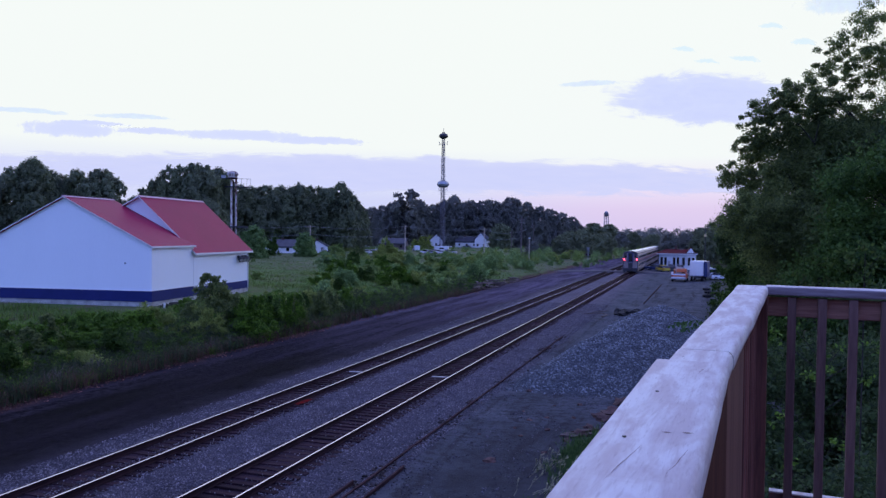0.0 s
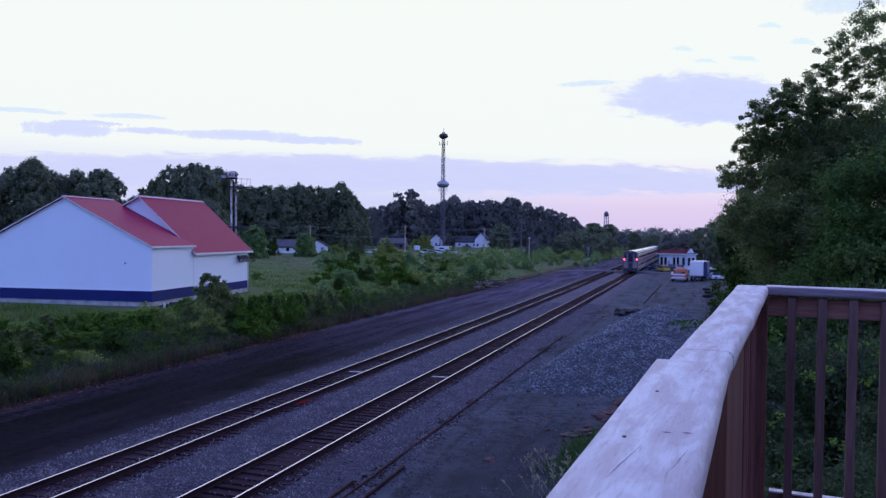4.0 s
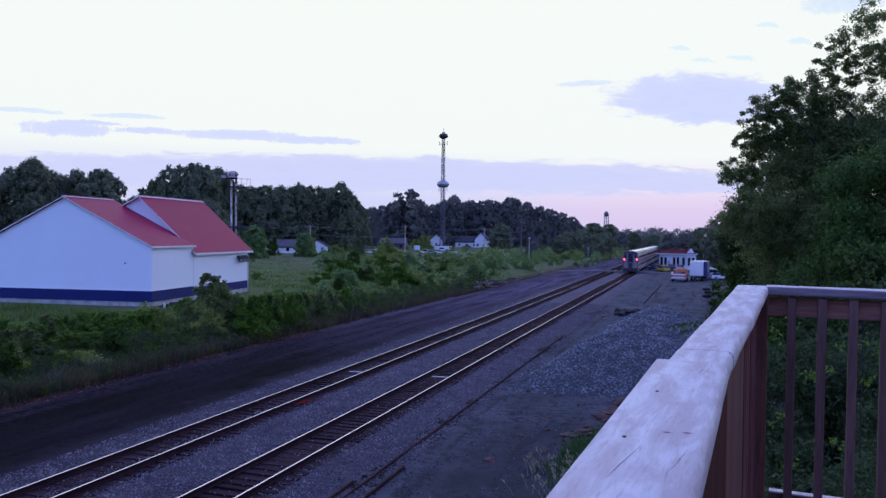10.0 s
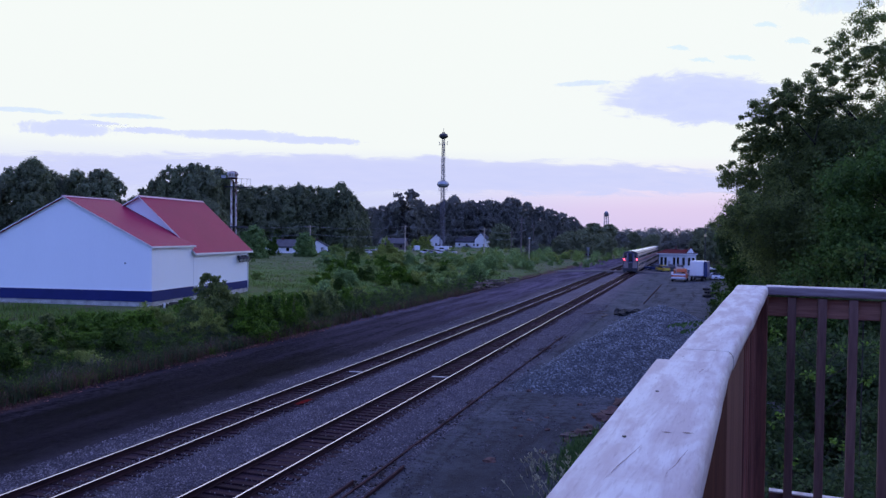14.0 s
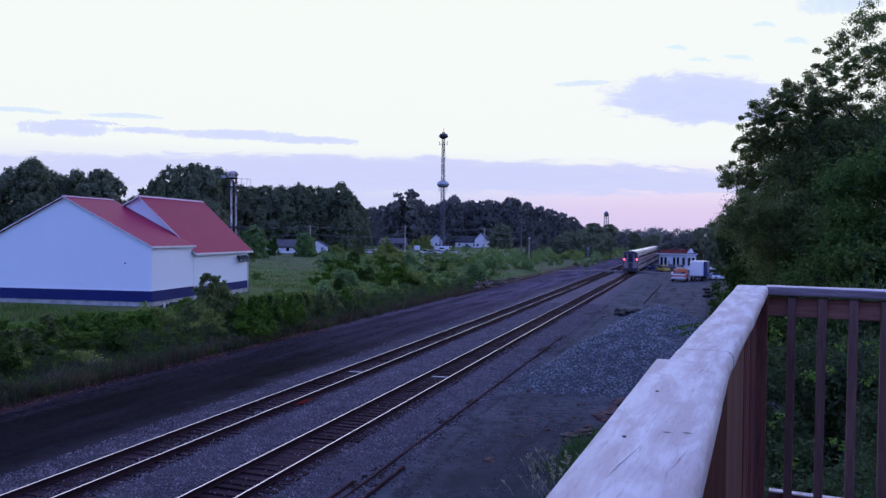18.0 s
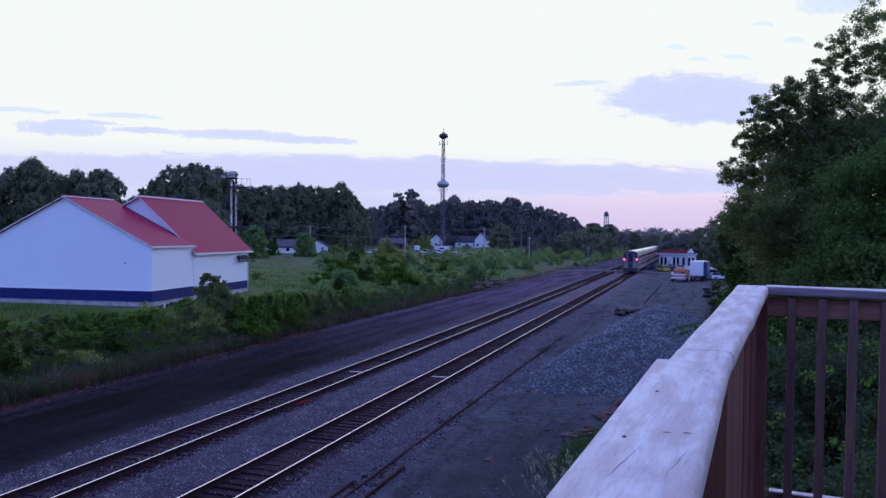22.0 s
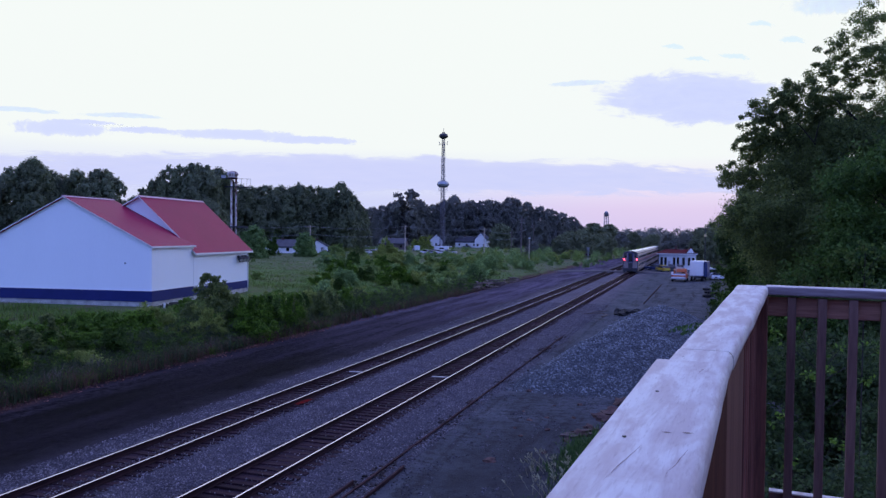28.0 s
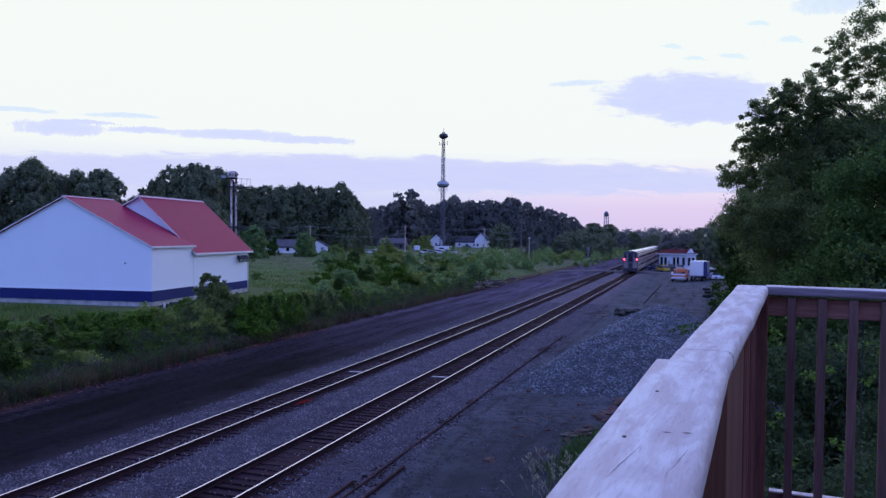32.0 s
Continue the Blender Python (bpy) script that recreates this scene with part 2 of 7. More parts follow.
M = {
    "rail_head": surface("worn_rail_steel", (0.78, 0.76, 1.0), 0.05, 1.0, (0.73, 0.71, 0.98), 1.5, 30, 0.4, 0.02, coords="World"),
    "rail_side": surface("rusty_rail_steel", (0.042, 0.021, 0.023), 0.85, 0.1, (0.018, 0.011, 0.012), 2.0, 30, 0.6, 0.2, coords="World", spec=0.05),
    "old_rail": surface("brown_rust", (0.082, 0.044, 0.044), 0.85, 0.1, (0.030, 0.018, 0.019), 2.0, 25, 0.7, 0.3, coords="World", spec=0.05),
    "tie": surface("creosoted_tie_wood", (0.046, 0.023, 0.028), 0.9, 0, (0.018, 0.009, 0.012), 2.0, 14, 0.8, 0.6, stretch=(1, 8, 8), per=0.35, depth=0.02, spec=0.12),
    "pale_tie": surface("pale_new_tie", (0.50, 0.46, 0.46), 0.8, 0, (0.32, 0.30, 0.30), 2.0, 14, 0.6, 0.4, stretch=(1, 8, 8)),
    "pile": surface("gravel_heap_body", (0.10, 0.11, 0.12), 0.9, 0, (0.035, 0.038, 0.042), 7.0, 18, 1.0, 1.0, coords="World", depth=0.08),
    "white_wall": surface("white_metal_siding", (0.82, 0.85, 0.87), 0.5, 0, (0.76, 0.79, 0.81), 0.25, 6.0, 0.3, 0.08, stretch=(1, 1, 0.3)),
    "white_trim": surface("white_trim_paint", (0.82, 0.81, 0.80), 0.5, 0, (0.72, 0.70, 0.68), 1.0, 12, 0.4, 0.1),
    "red_roof": surface("red_metal_roofing", (0.31, 0.009, 0.056), 0.50, 0.0, (0.25, 0.008, 0.044), 0.3, 6, 0.4, 0.06, spec=0.14),
    "navy": surface("navy_blue_paint", (0.020, 0.030, 0.14), 0.5, 0, (0.014, 0.020, 0.10), 0.6, 9, 0.4, 0.1, spec=0.15),
    "concrete": surface("weathered_concrete", (0.55, 0.53, 0.50), 0.9, 0, (0.30, 0.28, 0.26), 1.2, 22, 0.8, 0.4),
    "timber": surface("weathered_redwood_stain", (0.205, 0.118, 0.102), 0.75, 0, (0.108, 0.062, 0.056), 1.6, 10, 0.8, 0.5, stretch=(9, 9, 0.8), per=0.18, depth=0.004, spec=0.35),
    "bark": surface("grey_brown_bark", (0.040, 0.034, 0.031), 0.95, 0, (0.020, 0.017, 0.015), 1.5, 9, 0.8, 0.8, stretch=(3, 3, 0.6), depth=0.03),
    "pole": surface("silvered_pole_wood", (0.62, 0.52, 0.41), 0.9, 0, (0.42, 0.34, 0.27), 1.0, 9, 0.7, 0.3, stretch=(4, 4, 0.5)),
    "dark_pole": surface("dark_creosoted_pole", (0.17, 0.135, 0.13), 0.9, 0, (0.10, 0.08, 0.08), 1.0, 9, 0.7, 0.3, stretch=(4, 4, 0.5)),
    "steel": surface("galvanised_steel", (0.42, 0.44, 0.47), 0.5, 0.6, (0.28, 0.29, 0.31), 1.5, 18, 0.5, 0.1),
    "tower_steel": surface("grey_tower_paint", (0.17, 0.165, 0.185), 0.6, 0.2, (0.10, 0.095, 0.11), 0.4, 6, 0.6, 0.1),
    "dark_steel": surface("dark_painted_steel", (0.055, 0.055, 0.065), 0.55, 0.3, (0.03, 0.03, 0.035), 1.5, 18, 0.5, 0.1),
    "wire": surface("grey_overhead_cable", (0.30, 0.30, 0.33), 0.5, 0, None, 1.0, 10, 0.3, 0.0),
    "train_silver": surface("fluted_stainless_steel", (0.34, 0.27, 0.265), 0.5, 0.2, (0.20, 0.16, 0.16), 0.5, 10, 0.4, 0.1),
    "train_roof": surface("train_roof_steel", (0.86, 0.86, 0.90), 0.30, 0.85, (0.70, 0.70, 0.74), 0.5, 8, 0.4, 0.05),
    "glass": surface("dark_window_glass", (0.012, 0.014, 0.018), 0.12, 0.0, (0.010, 0.011, 0.014), 1.0, 5, 0.3, 0.0, spec=0.6),
    "red_stripe": surface("red_stripe_paint", (0.45, 0.05, 0.06), 0.45, 0, None, 1.0, 10, 0.3, 0.0),
    "blue_stripe": surface("blue_stripe_paint", (0.05, 0.06, 0.13), 0.45, 0, None, 1.0, 10, 0.3, 0.0),
    "tail_glow": glow("red_marker_light", (1.0, 0.06, 0.10), 9.0),
    "lamp_glow": glow("pale_lamp_lens", (0.8, 0.82, 1.0), 0.2),
    "maroon_roof": surface("maroon_shingle_roof", (0.10, 0.012, 0.020), 0.85, 0, (0.06, 0.008, 0.014), 1.0, 9, 0.6, 0.3, spec=0.05),
    "grey_roof": surface("grey_shingle_roof", (0.085, 0.085, 0.10), 0.85, 0, (0.05, 0.05, 0.06), 0.8, 9, 0.6, 0.3),
    "tan_wall": surface("grey_tan_wall", (0.50, 0.46, 0.42), 0.8, 0, (0.38, 0.34, 0.31), 0.8, 9, 0.5, 0.2),
    "white_paint": surface("white_vehicle_paint", (0.74, 0.75, 0.77), 0.3, 0, (0.66, 0.67, 0.69), 0.8, 8, 0.3, 0.0, spec=0.5),
    "orange_paint": surface("orange_vehicle_paint", (0.62, 0.17, 0.07), 0.35, 0, (0.50, 0.13, 0.05), 0.8, 8, 0.3, 0.0, spec=0.5),
    "yellow_paint": surface("yellow_paint", (0.66, 0.50, 0.05), 0.4, 0, (0.52, 0.38, 0.04), 0.8, 8, 0.3, 0.0),
    "blue_paint": surface("dark_blue_paint", (0.03, 0.05, 0.16), 0.35, 0, None, 0.8, 8, 0.3, 0.0),
    "rubber": surface("black_rubber", (0.022, 0.022, 0.024), 0.85, 0, (0.012, 0.012, 0.013), 4.0, 30, 0.5, 0.2),
    "brick_red": surface("reddish_debris", (0.12, 0.065, 0.055), 0.9, 0, (0.06, 0.036, 0.033), 4.0, 25, 0.8, 0.5, per=0.2),
    "orange_mark": surface("orange_spray_mark", (0.20, 0.012, 0.009), 0.95, 0, (0.045, 0.016, 0.018), 6.0, 40, 0.8, 0.2, coords="World", spec=0.02),
    "leaf_oak": leaf_material("dark_oak_leaves", (0.074, 0.102, 0.048), (0.220, 0.288, 0.092), 0.5, 0.3, 0.6, 0.28),
    "leaf_maple": leaf_material("mid_green_leaves", (0.020, 0.044, 0.012), (0.088, 0.158, 0.030), 0.6, 0.8, gloss=0.15),
    "leaf_fresh": leaf_material("fresh_green_leaves", (0.022, 0.050, 0.018), (0.108, 0.200, 0.044), 0.5, 0.6, gloss=0.15, speck=0.40),
    # far leaves paled to grey: distance haze put into the colour
    "leaf_haze": leaf_material("haze_toned_far_leaves", (0.150, 0.152, 0.158), (0.275, 0.285, 0.225), 0.2, 0.08, 0.45, 0.06, 0.28),
    # meadow and scrub greens also lifted in colour for haze
    "leaf_meadow": leaf_material("grey_green_shrub_leaves", (0.098, 0.170, 0.075), (0.265, 0.405, 0.145), 0.4, 0.3, 0.5, 0.08),
    "leaf_scrub": leaf_material("hazy_green_scrub_leaves", (0.095, 0.158, 0.060), (0.285, 0.395, 0.115), 0.5, 0.25, 0.5, 0.08),
    "leaf_yellow": leaf_material("yellow_green_leaves", (0.13, 0.18, 0.05), (0.33, 0.40, 0.11), 0.3, 0.5, 0.5, 0.08),
    # darker leaf colour that paints shade into low crowns
    "leaf_deep": leaf_material("shade_toned_leaves", (0.043, 0.068, 0.037), (0.092, 0.148, 0.052), 0.7, gloss=0.10),
    # the overhead trees' shade on the thicket is put into this colour
    "leaf_thicket": leaf_material("shade_toned_thicket_leaves", (0.038, 0.058, 0.032), (0.080, 0.128, 0.045), 0.7, gloss=0.08),
    "leaf_bush": leaf_material("shrub_leaves", (0.018, 0.044, 0.006), (0.135, 0.265, 0.024), 0.7, 0.9),
    # woods leaf colours lightened to include the haze before them
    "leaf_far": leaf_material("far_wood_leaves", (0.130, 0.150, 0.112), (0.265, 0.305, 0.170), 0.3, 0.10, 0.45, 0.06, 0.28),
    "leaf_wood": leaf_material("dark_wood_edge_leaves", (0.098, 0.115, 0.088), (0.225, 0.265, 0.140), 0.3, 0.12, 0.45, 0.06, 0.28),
    "leaf_light": leaf_material("light_green_leaves", (0.05, 0.11, 0.018), (0.15, 0.27, 0.035), 0.4),
    "leaf_sprig": leaf_material("olive_sprig_leaves", (0.030, 0.058, 0.014), (0.105, 0.165, 0.040), 0.5, 0.8, gloss=0.12),
    "leaf_frond": leaf_material("dark_frond_leaflets", (0.030, 0.070, 0.020), (0.070, 0.140, 0.032), 0.2, 0.8),
    "leaf_bank": leaf_material("grey_green_bank_weeds", (0.030, 0.045, 0.026), (0.088, 0.118, 0.056), 0.3, 0.5, 0.4, 0.1, 0.35),
    "grass": leaf_material("meadow_grass", (0.058, 0.105, 0.024), (0.165, 0.240, 0.055), 0.5, 0.25, gloss=0.08),
    "dry_grass": leaf_material("dry_weeds", (0.050, 0.038, 0.028), (0.17, 0.135, 0.095), 0.2, 0.5),
    "debris_wood": surface("old_ties_and_boards", (0.13, 0.095, 0.085), 0.9, 0, (0.05, 0.038, 0.036), 2.0, 15, 0.8, 0.5, per=0.3),
}

for n_ in M["rail_head"].node_tree.nodes:          # bluish sheen at a low angle
    if n_.type == "BSDF_PRINCIPLED":
        n_.inputs["Specular Tint"].default_value = (0.80, 0.78, 1.0, 1)


def cap_wood():
    """Silvery weathered deck board: stretched grain, worn pale patches, pinkish stain left in the hollows, cracks."""
    m = bpy.data.materials.new("worn_deck_board")
    m.use_nodes = True
    n = Nodes(m.node_tree)
    vec = n.add("ShaderNodeTexCoord").outputs["Object"]
    along = n.mapped(vec, (18, 1.6, 18))
    grain = n.noise(along, 3.0, 6.0, 0.65, 0.6)
    blot = n.noise(n.mapped(vec, (11, 2.4, 11)), 2.2, 4.0, 0.6, 0.3)
    fine = n.noise(n.mapped(vec, (60, 7, 60)), 4.0, 3.0)
    base = n.mix(n.ramp(blot, [(0.41, 0.0), (0.59, 1.0)]), (0.465, 0.405, 0.40), (0.61, 0.60, 0.585))
    base = n.mix(n.ramp(grain, [(0.32, 0.8), (0.46, 0.0)]), base, (0.43, 0.36, 0.355))
    chatter = n.noise(n.mapped(vec, (5, 55, 5)), 1.6, 3.0, 0.6)
    base = n.mix(n.ramp(chatter, [(0.60, 0.0), (0.74, 0.25)]), base, (0.42, 0.32, 0.33))
    base = n.mix(n.ramp(fine, [(0.25, 0.5), (0.45, 0.0)]), base, (0.30, 0.24, 0.235))
    b = n.add("ShaderNodeBsdfPrincipled")
    n.link(base, b.inputs["Base Color"])
    b.inputs["Roughness"].default_value = 0.62
    b.inputs["Specular IOR Level"].default_value = 0.35
    bp = n.add("ShaderNodeBump")
    bp.inputs["Strength"].default_value = 0.5
    bp.inputs["Distance"].default_value = 0.003
    n.link(n.math("ADD", grain, n.math("MULTIPLY", blot, 1.5)), bp.inputs["Height"])
    n.link(bp.outputs[0], b.inputs["Normal"])
    n.link(b.outputs[0], n.add("ShaderNodeOutputMaterial").inputs[0])
    return m


M["cap"] = cap_wood()


def stone_material(name, dark, light, rare=1.6):
    """Crushed stone: each piece its own grey, with fine grit."""
    m = bpy.data.materials.new(name)
    m.use_nodes = True
    n = Nodes(m.node_tree)
    geo = n.add("ShaderNodeNewGeometry")
    grit = n.noise(geo.outputs["Position"], 45.0, 3.0, 0.6)
    f = n.math("ADD", n.math("MULTIPLY", n.math("POWER", geo.outputs["Random Per Island"], rare), 0.8), n.math("MULTIPLY", grit, 0.25))
    patch = n.ramp(n.noise(geo.outputs["Position"], 1.1, 4.0, 0.65), [(0.36, 0.62), (0.64, 1.42)])
    f = n.math("MULTIPLY", f, patch)
    b = n.add("ShaderNodeBsdfPrincipled")
    n.link(n.ramp(f, [(0.05, dark), (0.6, tuple((p + q) / 2 for p, q in zip(dark, light))), (0.98, light)]), b.inputs["Base Color"])
    b.inputs["Roughness"].default_value = 0.85
    b.inputs["Specular IOR Level"].default_value = 0.3
    n.link(b.outputs[0], n.add("ShaderNodeOutputMaterial").inputs[0])
    return m


M["stone"] = stone_material("ballast_stone", (0.040, 0.036, 0.046), (0.300, 0.265, 0.285), 2.1)
M["yard_stone"] = stone_material("yard_pebble", (0.024, 0.021, 0.026), (0.15, 0.14, 0.165))
M["pile_stone"] = stone_material("crushed_grey_limestone", (0.037, 0.043, 0.052), (0.290, 0.312, 0.338), 1.8)


def ground_material():
    """Zones across the tracks: meadow, black cinder strip, ballast, packed yard."""
    m = bpy.data.materials.new("yard_and_meadow_ground")
    m.use_nodes = True
    n = Nodes(m.node_tree)
    pos = n.add("ShaderNodeNewGeometry").outputs["Position"]
    s = n.add("ShaderNodeSeparateXYZ")
    n.link(pos, s.inputs[0])
    wob = n.math("MULTIPLY", n.math("SUBTRACT", n.noise(pos, 0.22, 4.0), 0.5), 3.0)
    wob2 = n.math("MULTIPLY", n.math("SUBTRACT", n.noise(pos, 1.3, 3.0), 0.5), 1.2)
    x = n.math("ADD", s.outputs[0], n.math("ADD", wob, wob2))
    n1, n2, n3 = n.noise(pos, 0.35, 5.0, 0.6), n.noise(pos, 3.0, 5.0, 0.65), n.noise(pos, 22.0, 3.0, 0.7)
    grass = n.mix(n.ramp(n1, [(0.35, 0.0), (0.65, 1.0)]), (0.052, 0.118, 0.025), (0.098, 0.165, 0.042))
    grass = n.mix(n.ramp(n2, [(0.52, 0.0), (0.72, 0.7)]), grass, (0.13, 0.105, 0.066))
    patch = n.noise(pos, 0.11, 4.0, 0.65, 0.6)
    grass = n.mix(n.ramp(patch, [(0.50, 0.0), (0.66, 0.75)]), grass, (0.15, 0.13, 0.085))
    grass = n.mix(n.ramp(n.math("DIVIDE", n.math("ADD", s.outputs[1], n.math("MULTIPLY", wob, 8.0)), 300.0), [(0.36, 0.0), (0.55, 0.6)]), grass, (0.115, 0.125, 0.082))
    russet = n.noise(n.mapped(pos, (1.0, 0.45, 1.0)), 0.24, 5.0, 0.7, 0.8)
    grass = n.mix(n.ramp(russet, [(0.56, 0.0), (0.68, 0.8)]), grass, (0.155, 0.100, 0.082))
    streak = n.noise(n.mapped(pos, (1.0, 0.07, 1.0)), 0.9, 4.0, 0.6)
    cinder = n.mix(n.ramp(n.math("ADD", n.math("MULTIPLY", n2, 0.4), n.math("MULTIPLY", streak, 0.6)), [(0.42, 0.0), (0.62, 1.0)]), (0.0020, 0.0017, 0.0028), (0.0135, 0.0105, 0.0165))
    cinder = n.mix(n.ramp(n3, [(0.6, 0.0), (0.75, 0.25)]), cinder, (0.026, 0.020, 0.027))
    # cinder grades to a paler purple further along the tracks
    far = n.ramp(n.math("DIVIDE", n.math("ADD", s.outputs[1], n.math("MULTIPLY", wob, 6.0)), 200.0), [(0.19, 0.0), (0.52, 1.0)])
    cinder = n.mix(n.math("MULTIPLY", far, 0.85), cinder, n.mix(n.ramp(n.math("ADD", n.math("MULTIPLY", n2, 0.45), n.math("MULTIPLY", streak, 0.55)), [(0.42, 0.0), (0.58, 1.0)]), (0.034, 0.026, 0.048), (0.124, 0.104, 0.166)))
    ballast = n.mix(n.ramp(n3, [(0.38, 0.0), (0.62, 1.0)]), (0.054, 0.049, 0.063), (0.172, 0.155, 0.190))
    # ballast darkens towards the camera: lens falloff put into the colour
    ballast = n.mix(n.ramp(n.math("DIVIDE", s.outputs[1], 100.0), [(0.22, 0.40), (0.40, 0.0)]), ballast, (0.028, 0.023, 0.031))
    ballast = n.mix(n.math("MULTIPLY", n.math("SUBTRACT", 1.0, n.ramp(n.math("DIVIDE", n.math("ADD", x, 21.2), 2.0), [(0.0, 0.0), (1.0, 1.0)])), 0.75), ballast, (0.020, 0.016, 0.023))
    ballast = n.mix(n.ramp(n1, [(0.5, 0.0), (0.7, 0.5)]), ballast, (0.058, 0.045, 0.046))
    yard = n.mix(n.ramp(n1, [(0.35, 0.0), (0.65, 1.0)]), (0.050, 0.055, 0.063), (0.109, 0.119, 0.137))
    yard = n.mix(n.ramp(n2, [(0.48, 0.0), (0.60, 0.7)]), yard, (0.027, 0.027, 0.031))
    blot = n.noise(pos, 0.9, 4.0, 0.6, 0.5)
    yard = n.mix(n.ramp(blot, [(0.55, 0.0), (0.67, 0.7)]), yard, (0.022, 0.019, 0.022))
    ruts = n.noise(n.mapped(pos, (1.0, 0.07, 1.0)), 1.1, 4.0, 0.6, 0.3)
    yard = n.mix(n.ramp(ruts, [(0.50, 0.0), (0.68, 0.7)]), yard, (0.088, 0.095, 0.114))
    yard = n.mix(n.ramp(ruts, [(0.34, 0.7), (0.45, 0.0)]), yard, (0.028, 0.024, 0.029))
    yard = n.mix(n.ramp(n3, [(0.55, 0.0), (0.75, 0.6)]), yard, (0.18, 0.178, 0.205))
    step = lambda a, b: n.ramp(n.math("DIVIDE", n.math("SUBTRACT", x, a), b - a), [(0.0, 0.0), (1.0, 1.0)])
    c = n.mix(step(-31.6, -30.2), grass, n.mix(n.ramp(n2, [(0.40, 0.0), (0.62, 1.0)]), (0.040, 0.022, 0.020), (0.105, 0.050, 0.040)))
    shoulder = n.ramp(n.math("ADD", n.math("MULTIPLY", streak, 0.5), n.math("MULTIPLY", n2, 0.5)), [(0.44, 0.0), (0.56, 1.0)])
    cinder = n.mix(n.math("MULTIPLY", n.math("SUBTRACT", 1.0, step(-27.6, -26.0)), n.math("MULTIPLY", shoulder, 0.8)), cinder, (0.032, 0.026, 0.036))
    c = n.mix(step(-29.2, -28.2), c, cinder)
    berm = n.math("MULTIPLY", step(-30.6, -29.6), n.math("SUBTRACT", 1.0, step(-28.6, -27.4)))
    berm = n.math("MULTIPLY", berm, n.ramp(n.math("DIVIDE", s.outputs[1], 100.0), [(0.52, 0.0), (0.66, 1.0), (0.92, 1.0), (0.99, 0.3)]))
    c = n.mix(n.math("MULTIPLY", berm, 0.85), c, n.mix(n.ramp(n2, [(0.4, 0.0), (0.6, 1.0)]), (0.055, 0.047, 0.070), (0.135, 0.120, 0.165)))
    c = n.mix(step(-22.3, -20.0), c, ballast)
    crib = [n.math("LESS_THAN", n.math("ABSOLUTE", n.math("SUBTRACT", n.math("ADD", s.outputs[0], n.math("MULTIPLY", wob2, 0.25)), t)), 1.15) for t in (-17.895, -13.09)]
    c = n.mix(n.math("MULTIPLY", n.math("ADD", crib[0], crib[1]), 0.84), c, (0.034, 0.018, 0.026))
    # yard goes darker close to the deck
    near_dark = n.ramp(n.math("DIVIDE", n.math("ADD", s.outputs[1], n.math("MULTIPLY", wob, 2.0)), 100.0), [(0.26, 0.66), (0.38, 0.0)])
    inner = n.ramp(n.math("DIVIDE", n.math("ADD", x, 9.6), 2.2), [(0.0, 0.0), (1.0, 1.0)])
    yard = n.mix(n.math("MULTIPLY", near_dark, inner), yard, (0.031, 0.031, 0.033))
    c = n.mix(step(-11.4, -8.6), c, yard)
    c = n.mix(step(2.5, 5.5), c, (0.035, 0.040, 0.020))
    b = n.add("ShaderNodeBsdfPrincipled")
    n.link(c, b.inputs["Base Color"])
    b.inputs["Roughness"].default_value = 0.95
    b.inputs["Specular IOR Level"].default_value = 0.05
    bp = n.add("ShaderNodeBump")
    bp.inputs["Strength"].default_value = 0.8
    bp.inputs["Distance"].default_value = 0.06
    n.link(n.math("ADD", n2, n3), bp.inputs["Height"])
    n.link(bp.outputs[0], b.inputs["Normal"])
    n.link(b.outputs[0], n.add("ShaderNodeOutputMaterial").inputs[0])
    return m


M["ground"] = ground_material()
# dark_timber: brown darkened for the shade under the cap board
M["dark_timber"] = surface("dark_brown_shade", (0.105, 0.040, 0.030), 0.85, 0, (0.055, 0.021, 0.017), 1.6, 10, 0.8, 0.4, stretch=(9, 9, 0.8), depth=0.004, spec=0.08)
M["side_timber"] = surface("reddish_brown_stain", (0.215, 0.088, 0.068), 0.8, 0, (0.105, 0.045, 0.037), 1.6, 10, 0.8, 0.5, stretch=(9, 9, 0.8), per=0.25, depth=0.004, spec=0.12)
M["cap_edge"] = surface("dark_grey_board_edge", (0.27, 0.235, 0.26), 0.8, 0, (0.15, 0.115, 0.125), 1.5, 12, 0.8, 0.5, stretch=(9, 0.8, 9), depth=0.003, spec=0.2)
M["mauve_timber"] = surface("faded_mauve_stain", (0.180, 0.084, 0.066), 0.8, 0, (0.092, 0.043, 0.036), 1.6, 10, 0.8, 0.5, stretch=(9, 9, 0.8), depth=0.004, spec=0.2)
M["warm_timber"] = surface("reddish_tan_stain", (0.47, 0.235, 0.17), 0.75, 0, (0.26, 0.125, 0.09), 1.6, 10, 0.8, 0.5, stretch=(0.8, 9, 9), depth=0.004)
M["litter"] = stone_material("reddish_leaf_litter", (0.045, 0.020, 0.018), (0.27, 0.125, 0.105))
M["dead_stalk"] = leaf_material("dead_brown_stalks", (0.05, 0.026, 0.020), (0.17, 0.10, 0.075), 0.0, 0.5)
M["bleached"] = leaf_material("bleached_stalks", (0.13, 0.105, 0.10), (0.29, 0.25, 0.235), 0.0, 0.5)
M["rusty_pipe"] = surface("white_paint_with_rust", (0.66, 0.60, 0.58), 0.6, 0, (0.19, 0.085, 0.062), 0.9, 5, 1.3, 0.2, stretch=(1, 1, 0.45))
M["brown_pipe"] = surface("flaking_rusty_paint", (0.50, 0.44, 0.42), 0.7, 0, (0.12, 0.050, 0.040), 0.8, 4, 1.6, 0.3, stretch=(1, 1, 0.5))
